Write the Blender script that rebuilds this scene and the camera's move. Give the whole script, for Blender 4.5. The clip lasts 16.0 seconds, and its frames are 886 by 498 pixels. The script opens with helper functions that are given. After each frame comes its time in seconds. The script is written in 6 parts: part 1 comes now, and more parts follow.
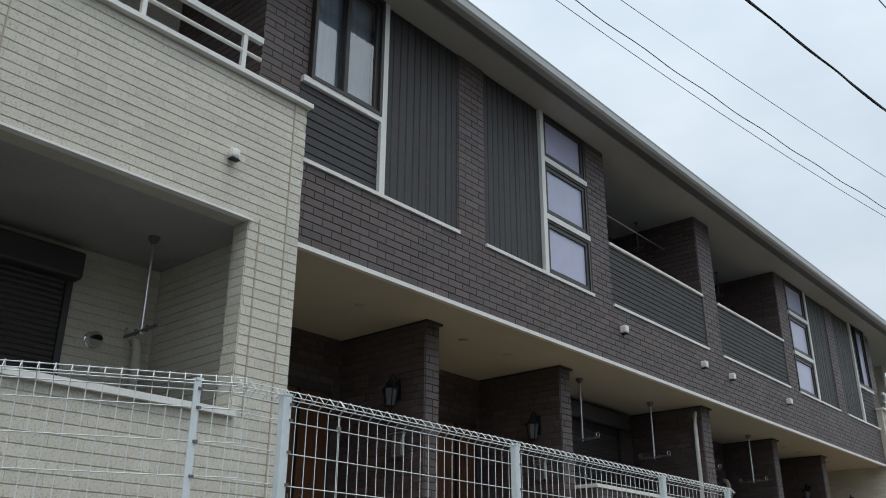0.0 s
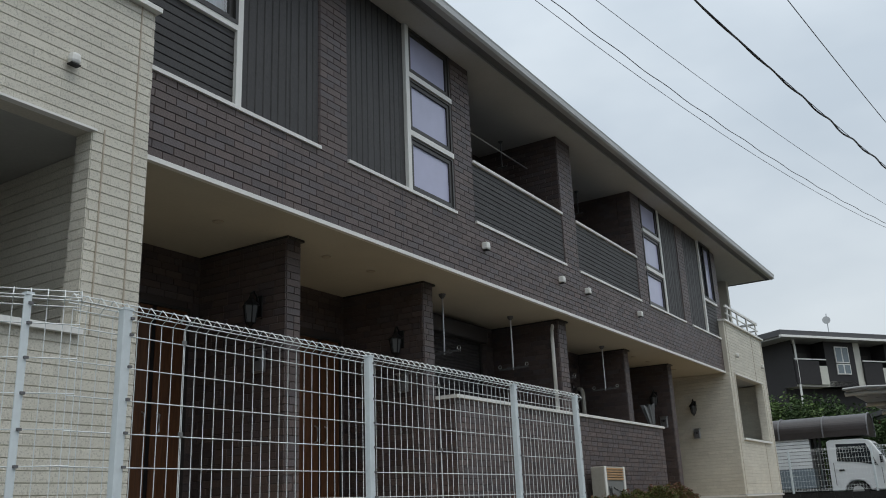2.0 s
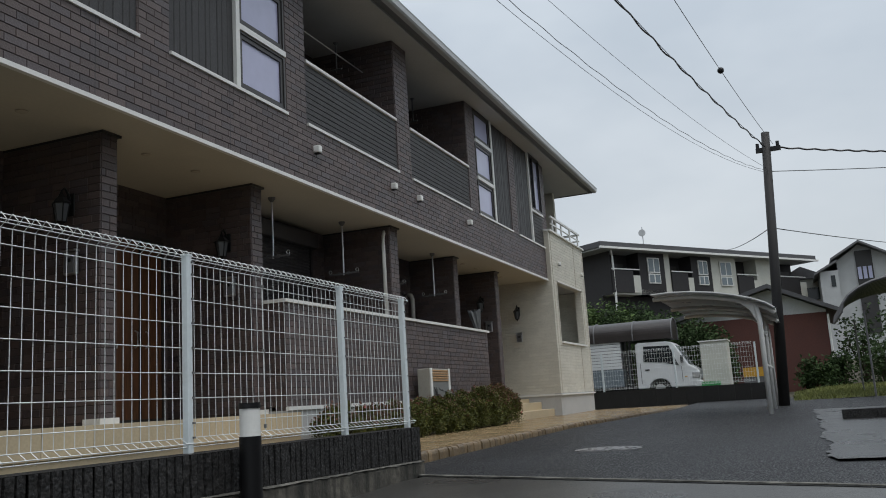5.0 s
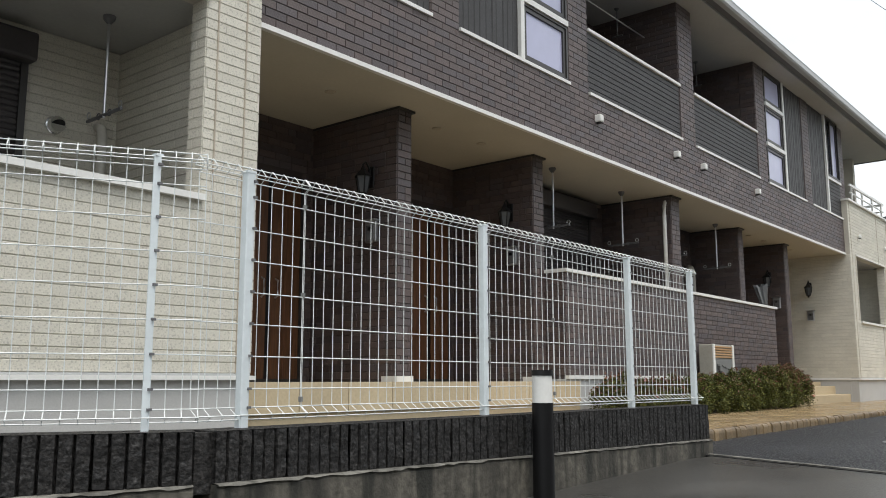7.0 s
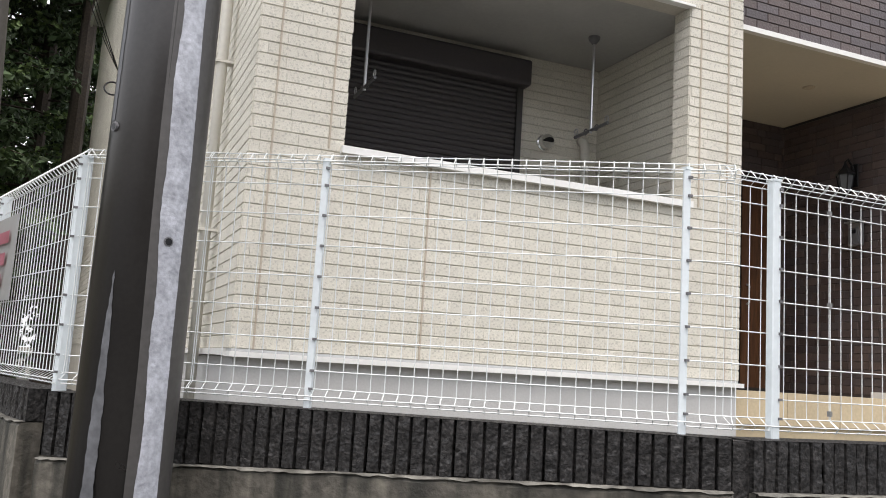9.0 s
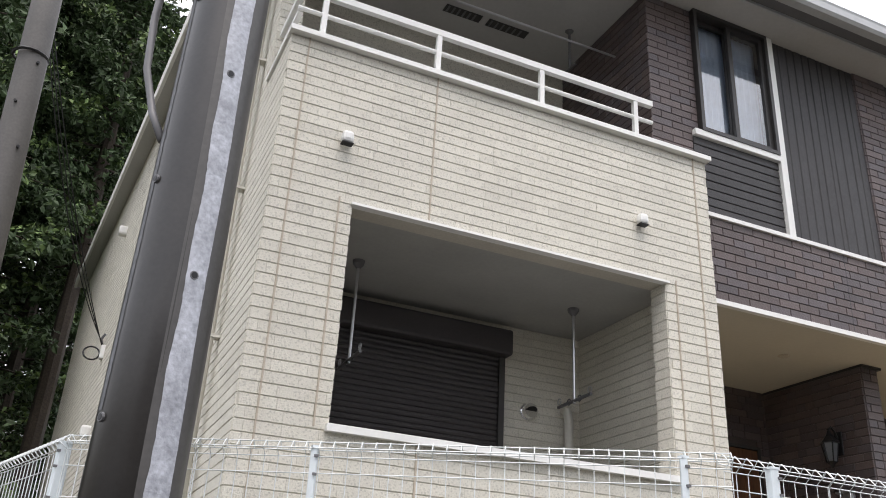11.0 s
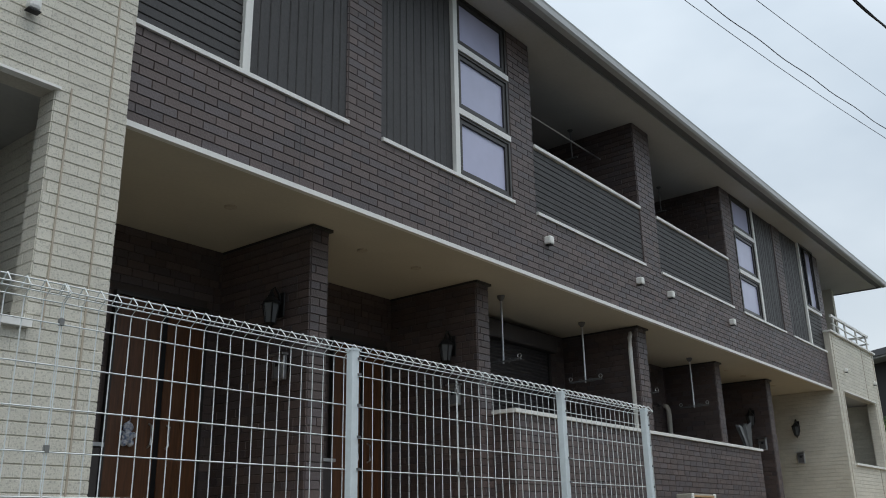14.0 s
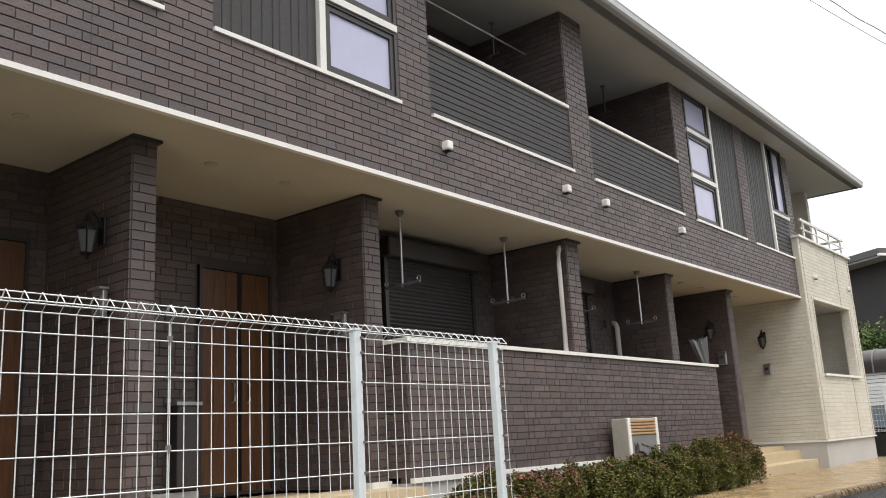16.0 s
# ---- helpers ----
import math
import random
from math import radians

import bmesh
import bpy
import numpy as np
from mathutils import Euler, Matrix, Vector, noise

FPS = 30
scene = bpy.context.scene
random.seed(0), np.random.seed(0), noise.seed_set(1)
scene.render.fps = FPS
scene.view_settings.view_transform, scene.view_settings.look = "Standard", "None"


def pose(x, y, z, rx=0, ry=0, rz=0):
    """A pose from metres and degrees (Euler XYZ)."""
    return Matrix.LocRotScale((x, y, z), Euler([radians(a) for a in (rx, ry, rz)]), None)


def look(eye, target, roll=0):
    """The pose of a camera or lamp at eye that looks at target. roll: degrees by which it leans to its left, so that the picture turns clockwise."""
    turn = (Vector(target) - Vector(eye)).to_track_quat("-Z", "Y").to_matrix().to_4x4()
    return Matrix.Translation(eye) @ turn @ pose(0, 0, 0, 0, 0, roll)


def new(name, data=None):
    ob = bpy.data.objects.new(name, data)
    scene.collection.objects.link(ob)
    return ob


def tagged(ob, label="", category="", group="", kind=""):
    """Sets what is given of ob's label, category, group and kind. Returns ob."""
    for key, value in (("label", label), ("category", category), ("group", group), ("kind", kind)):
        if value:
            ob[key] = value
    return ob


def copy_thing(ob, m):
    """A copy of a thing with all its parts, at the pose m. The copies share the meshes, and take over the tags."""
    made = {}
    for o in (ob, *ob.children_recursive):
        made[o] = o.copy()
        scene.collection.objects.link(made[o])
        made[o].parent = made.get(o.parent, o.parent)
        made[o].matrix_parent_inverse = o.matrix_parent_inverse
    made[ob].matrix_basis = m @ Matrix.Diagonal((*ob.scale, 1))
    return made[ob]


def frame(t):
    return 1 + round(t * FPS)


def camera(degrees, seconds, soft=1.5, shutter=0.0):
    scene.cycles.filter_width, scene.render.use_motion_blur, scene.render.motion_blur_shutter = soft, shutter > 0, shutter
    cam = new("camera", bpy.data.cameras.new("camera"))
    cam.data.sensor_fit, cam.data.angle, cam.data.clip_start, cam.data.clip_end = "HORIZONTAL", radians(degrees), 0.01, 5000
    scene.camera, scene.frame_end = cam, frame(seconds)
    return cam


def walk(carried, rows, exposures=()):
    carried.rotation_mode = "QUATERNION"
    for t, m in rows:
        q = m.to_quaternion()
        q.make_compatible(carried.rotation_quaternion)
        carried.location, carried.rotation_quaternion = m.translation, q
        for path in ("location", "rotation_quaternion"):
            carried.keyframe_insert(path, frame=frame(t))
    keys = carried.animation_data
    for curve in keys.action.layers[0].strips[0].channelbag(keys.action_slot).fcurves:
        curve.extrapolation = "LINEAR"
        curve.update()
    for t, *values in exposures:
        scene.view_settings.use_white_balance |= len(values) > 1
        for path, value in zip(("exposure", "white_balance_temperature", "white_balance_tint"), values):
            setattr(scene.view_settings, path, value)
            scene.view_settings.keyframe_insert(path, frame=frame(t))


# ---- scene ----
# The plan is drawn in units of one building module, U metres.
U = 0.9
cam = camera(54.1, 16.0, soft=1.0)
PATH = [
    (0, (-4.692, -5.832, -0.453), (-3.294, -4.615, 0.299), 0.3),
    (0.5, (-4.656, -5.859, -0.471), (-3.179, -4.691, 0.204), -0.3),
    (1, (-4.636, -5.868, -0.471), (-3.099, -4.753, 0.158), -1.3),
    (1.5, (-4.621, -5.899, -0.48), (-3.05, -4.823, 0.129), -2.0),
    (2, (-4.607, -5.918, -0.488), (-2.986, -4.895, 0.084), -2.4),
    (2.5, (-4.601, -5.965, -0.496), (-2.901, -5.039, 0.007), -2.8),
    (3, (-4.561, -5.972, -0.511), (-2.79, -5.156, -0.063), -3.6),
    (3.5, (-4.549, -5.988, -0.522), (-2.734, -5.247, -0.126), -4.0),
    (3.7, (-4.554, -6.004, -0.522), (-2.724, -5.291, -0.146), -4.0),
    (5.8, (-4.498, -5.917, -0.539), (-2.678, -5.145, -0.232), -3.2),
    (6, (-4.522, -5.922, -0.525), (-2.732, -5.082, -0.222), -2.7),
    (6.5, (-4.596, -5.955, -0.575), (-2.908, -4.930, -0.260), -2.3),
    (7, (-4.587, -5.822, -0.523), (-3.061, -4.564, -0.222), -0.1),
    (7.5, (-4.669, -5.717, -0.527), (-3.371, -4.228, -0.215), 1.4),
    (8, (-4.786, -5.649, -0.518), (-3.74, -3.973, -0.204), 2.4),
    (8.5, (-4.908, -5.595, -0.511), (-4.051, -3.81, -0.233), 2.7),
    (8.7, (-4.957, -5.639, -0.525), (-4.163, -3.821, -0.277), 2.6),
    (10.8, (-5.158, -5.63, -0.362), (-4.52, -3.908, 0.43), 3.7),
    (11, (-5.125, -5.633, -0.36), (-4.405, -3.962, 0.47), 3.3),
    (11.5, (-4.919, -5.628, -0.384), (-3.938, -4.106, 0.465), 1.3),
    (12, (-4.592, -5.621, -0.41), (-3.399, -4.22, 0.375), -0.2),
    (12.5, (-4.334, -5.622, -0.45), (-3.002, -4.322, 0.281), -0.3),
    (13, (-4.002, -5.501, -0.445), (-2.563, -4.333, 0.305), -0.7),
    (13.5, (-3.635, -5.425, -0.442), (-2.125, -4.306, 0.24), -1.5),
    (14, (-3.187, -5.497, -0.39), (-1.697, -4.315, 0.229), -1.1),
    (14.5, (-2.828, -5.574, -0.382), (-1.339, -4.369, 0.193), -1.3),
    (15, (-2.371, -5.569, -0.291), (-0.879, -4.351, 0.247), -1.7),
    (15.5, (-1.9, -5.641, -0.264), (-0.396, -4.419, 0.229), -2.8),
    (16, (-1.387, -5.69, -0.133), (0.138, -4.472, 0.306), -3.2),
]
walk(cam, [(t, look([U * c for c in e], [U * c for c in g], r)) for t, e, g, r in PATH],
     exposures=((0, 0.12, 6400, 8), (3.5, -0.10, 6550, 9), (6, 0.08, 6550, 10), (6.5, 0.5, 6680, 10), (7, 0.72, 6900, 11), (7.5, 1.08, 7050, 13), (8, 1.25, 7000, 15), (8.5, 1.22, 7000, 16), (11, 1.1, 6850, 17), (11.5, 0.9, 6850, 15), (12, 0.40, 6550, 13), (12.5, 0.25, 6500, 12), (13, 0.10, 6500, 10), (13.5, -0.22, 6450, 9), (14, 0.1, 6400, 8), (14.5, 0.5, 6300, 9), (15, 0.5, 6350, 9), (16, 1.02, 7250, 14)))

# ---------------------------------------------------------------- world and light
world = bpy.data.worlds.new("overcast_sky")
scene.world = world
world.use_nodes = True
wn, wl = world.node_tree.nodes, world.node_tree.links
wn.clear()
w_out = wn.new("ShaderNodeOutputWorld")
w_bg = wn.new("ShaderNodeBackground")
w_sky = wn.new("ShaderNodeTexSky")
w_sky.sky_type = "NISHITA"
w_sky.sun_disc = False
w_sky.sun_elevation, w_sky.sun_rotation = radians(55), radians(200)
w_tc = wn.new("ShaderNodeTexCoord")
w_map = wn.new("ShaderNodeMapping")
w_map.inputs["Scale"].default_value = (1.0, 1.0, 2.2)
w_noise = wn.new("ShaderNodeTexNoise")
w_noise.inputs["Scale"].default_value = 1.7
w_noise.inputs["Detail"].default_value = 5
w_noise.inputs["Roughness"].default_value = 0.5
w_ramp = wn.new("ShaderNodeValToRGB")
w_ramp.color_ramp.elements[0].position, w_ramp.color_ramp.elements[0].color = 0.32, (0.50, 0.56, 0.62, 1)
w_ramp.color_ramp.elements[1].position, w_ramp.color_ramp.elements[1].color = 0.68, (0.76, 0.81, 0.85, 1)
w_mix = wn.new("ShaderNodeMixRGB")
w_mix.blend_type = "ADD"
w_mix.inputs[0].default_value = 0.02
wl.new(w_tc.outputs["Generated"], w_map.inputs["Vector"])
wl.new(w_map.outputs["Vector"], w_noise.inputs["Vector"])
wl.new(w_noise.outputs["Fac"], w_ramp.inputs["Fac"])
wl.new(w_ramp.outputs["Color"], w_mix.inputs[1])
wl.new(w_sky.outputs["Color"], w_mix.inputs[2])
w_sep = wn.new("ShaderNodeSeparateXYZ")
w_rise = wn.new("ShaderNodeMapRange")  # an overcast sky is dimmer towards the horizon
w_rise.inputs["From Min"].default_value, w_rise.inputs["From Max"].default_value = 0.0, 0.42
w_rise.inputs["To Min"].default_value, w_rise.inputs["To Max"].default_value = 0.66, 1.06
w_dim = wn.new("ShaderNodeVectorMath")
w_dim.operation = "SCALE"
wl.new(w_tc.outputs["Generated"], w_sep.inputs["Vector"])
wl.new(w_sep.outputs["Z"], w_rise.inputs["Value"])
wl.new(w_mix.outputs["Color"], w_dim.inputs[0])
w_zenith = wn.new("ShaderNodeMapRange")  # and brightest overhead
w_zenith.inputs["From Min"].default_value, w_zenith.inputs["From Max"].default_value = 0.45, 1.0
w_zenith.inputs["To Min"].default_value, w_zenith.inputs["To Max"].default_value = 1.0, 1.45
w_both = wn.new("ShaderNodeMath")
w_both.operation = "MULTIPLY"
wl.new(w_sep.outputs["Z"], w_zenith.inputs["Value"])
wl.new(w_rise.outputs["Result"], w_both.inputs[0])
wl.new(w_zenith.outputs["Result"], w_both.inputs[1])
wl.new(w_both.outputs["Value"], w_dim.inputs["Scale"])
wl.new(w_dim.outputs["Vector"], w_bg.inputs["Color"])
w_bg.inputs["Strength"].default_value = 1.01
wl.new(w_bg.outputs["Background"], w_out.inputs["Surface"])

sun = new("sun", bpy.data.lights.new("sun", "SUN"))
sun.data.energy, sun.data.angle, sun.data.color = 1.3, radians(40), (1.0, 0.97, 0.93)
sun.matrix_world = look((-4, -8, 24), (0, 0, 0))


# ---------------------------------------------------------------- materials
def material(name, base, rough=0.6, metal=0.0, spec=0.5, grain=0.0, scale=30.0, blotch=0.0, blotch_scale=2.0,
             bump=0.0, bump_scale=80.0, vary=0.0, coat=0.0, tint=None, stretch=None, speckle=0.0, alt=None, pits=0.0):
    """A surface with fine grain, large blotches, relief and a random shade for each piece."""
    m = bpy.data.materials.new(name)
    m.use_nodes = True
    nt = m.node_tree
    n, l = nt.nodes, nt.links
    b = n["Principled BSDF"]
    b.inputs["Roughness"].default_value, b.inputs["Metallic"].default_value = rough, metal
    b.inputs["Specular IOR Level"].default_value = spec
    b.inputs["Coat Weight"].default_value = coat
    b.inputs["Base Color"].default_value = (*base, 1)
    tc = n.new("ShaderNodeTexCoord")
    value = None

    def times(old, fac, lo, hi, a=0.0, b=1.0):
        r = n.new("ShaderNodeMapRange")
        r.inputs["From Min"].default_value, r.inputs["From Max"].default_value = a, b
        r.inputs["To Min"].default_value, r.inputs["To Max"].default_value = lo, hi
        l.new(fac, r.inputs["Value"])
        if old is None:
            return r.outputs["Result"]
        k = n.new("ShaderNodeMath")
        k.operation = "MULTIPLY"
        l.new(old, k.inputs[0])
        l.new(r.outputs["Result"], k.inputs[1])
        return k.outputs["Value"]

    def field(s, detail):
        t = n.new("ShaderNodeTexNoise")
        t.inputs["Scale"].default_value, t.inputs["Detail"].default_value = s, detail
        if stretch and s < 20:
            mp = n.new("ShaderNodeMapping")
            mp.inputs["Scale"].default_value = stretch
            l.new(tc.outputs["Object"], mp.inputs["Vector"])
            l.new(mp.outputs["Vector"], t.inputs["Vector"])
        else:
            l.new(tc.outputs["Object"], t.inputs["Vector"])
        return t.outputs["Fac"]

    if grain:
        value = times(value, field(scale, 4), max(0.05, 1 - grain), 1 + grain, 0.22, 0.78)
    if blotch:
        f = field(blotch_scale, 3)
        value = times(value, f, max(0.05, 1 - blotch), 1 + blotch, 0.2, 0.8)
        r = n.new("ShaderNodeMapRange")
        r.inputs["To Min"].default_value, r.inputs["To Max"].default_value = max(0, rough - 0.12), min(1, rough + 0.12)
        l.new(f, r.inputs["Value"])
        l.new(r.outputs["Result"], b.inputs["Roughness"])
    if speckle:
        value = times(value, field(speckle, 1), 0.35, 2.4, 0.42, 0.66)
        r = n.new("ShaderNodeMapRange")
        r.inputs["From Min"].default_value, r.inputs["From Max"].default_value = 0.42, 0.62
        r.inputs["To Min"].default_value, r.inputs["To Max"].default_value = min(1, rough + 0.2), max(0.1, rough - 0.3)
        l.new(field(speckle * 0.8, 1), r.inputs["Value"])
        l.new(r.outputs["Result"], b.inputs["Roughness"])
    if pits:
        value = times(value, field(pits, 2), 0.76, 1.0, 0.36, 0.44)
    if vary:
        g = n.new("ShaderNodeNewGeometry")
        o = n.new("ShaderNodeObjectInfo")
        a = n.new("ShaderNodeMath")
        a.operation = "ADD"
        l.new(g.outputs["Random Per Island"], a.inputs[0])
        l.new(o.outputs["Random"], a.inputs[1])
        fr = n.new("ShaderNodeMath")
        fr.operation = "FRACT"
        l.new(a.outputs["Value"], fr.inputs[0])
        value = times(value, fr.outputs["Value"], 1 - vary, 1 + vary)
        pick = n.new("ShaderNodeMath")
        pick.operation = "MULTIPLY"
        pick.inputs[1].default_value = 7.31
        l.new(fr.outputs["Value"], pick.inputs[0])
        choice = n.new("ShaderNodeMath")
        choice.operation = "FRACT"
        l.new(pick.outputs["Value"], choice.inputs[0])
    if value is not None:
        mx = n.new("ShaderNodeVectorMath")
        mx.operation = "SCALE"
        mx.inputs[0].default_value = base
        if alt and vary:
            tone = n.new("ShaderNodeMixRGB")
            tone.inputs[1].default_value, tone.inputs[2].default_value = (*base, 1), (*alt, 1)
            rt = n.new("ShaderNodeMapRange")
            rt.inputs["From Min"].default_value, rt.inputs["From Max"].default_value = 0.60, 0.66
            l.new(choice.outputs["Value"], rt.inputs["Value"])
            l.new(rt.outputs["Result"], tone.inputs[0])
            l.new(tone.outputs["Color"], mx.inputs[0])
        l.new(value, mx.inputs["Scale"])
        out = mx.outputs["Vector"]
        if tint:
            mm = n.new("ShaderNodeMixRGB")
            mm.inputs[2].default_value = (*tint, 1)
            rr = n.new("ShaderNodeMapRange")
            rr.inputs["From Min"].default_value, rr.inputs["From Max"].default_value = 0.46, 0.64
            l.new(field(blotch_scale * 2.3, 5), rr.inputs["Value"])
            l.new(rr.outputs["Result"], mm.inputs[0])
            l.new(out, mm.inputs[1])
            out = mm.outputs["Color"]
        l.new(out, b.inputs["Base Color"])
    if bump:
        bp = n.new("ShaderNodeBump")
        bp.inputs["Strength"].default_value, bp.inputs["Distance"].default_value = bump, 0.01
        l.new(field(bump_scale, 5), bp.inputs["Height"])
        l.new(bp.outputs["Normal"], b.inputs["Normal"])
    return m


def glass(name, tint=(0.97, 0.98, 1.0), rough=0.0, clear=0.75):
    m = bpy.data.materials.new(name)
    m.use_nodes = True
    n, l = m.node_tree.nodes, m.node_tree.links
    n.clear()
    out = n.new("ShaderNodeOutputMaterial")
    mix = n.new("ShaderNodeMixShader")
    tr = n.new("ShaderNodeBsdfTransparent")
    gl = n.new("ShaderNodeBsdfGlossy")
    fr = n.new("ShaderNodeFresnel")
    fr.inputs["IOR"].default_value = 3.0
    tr.inputs["Color"].default_value = (*tint, 1)
    gl.inputs["Roughness"].default_value = rough
    l.new(fr.outputs["Fac"], mix.inputs["Fac"])
    l.new(tr.outputs["BSDF"], mix.inputs[1])
    l.new(gl.outputs["BSDF"], mix.inputs[2])
    l.new(mix.outputs["Shader"], out.inputs["Surface"])
    return m


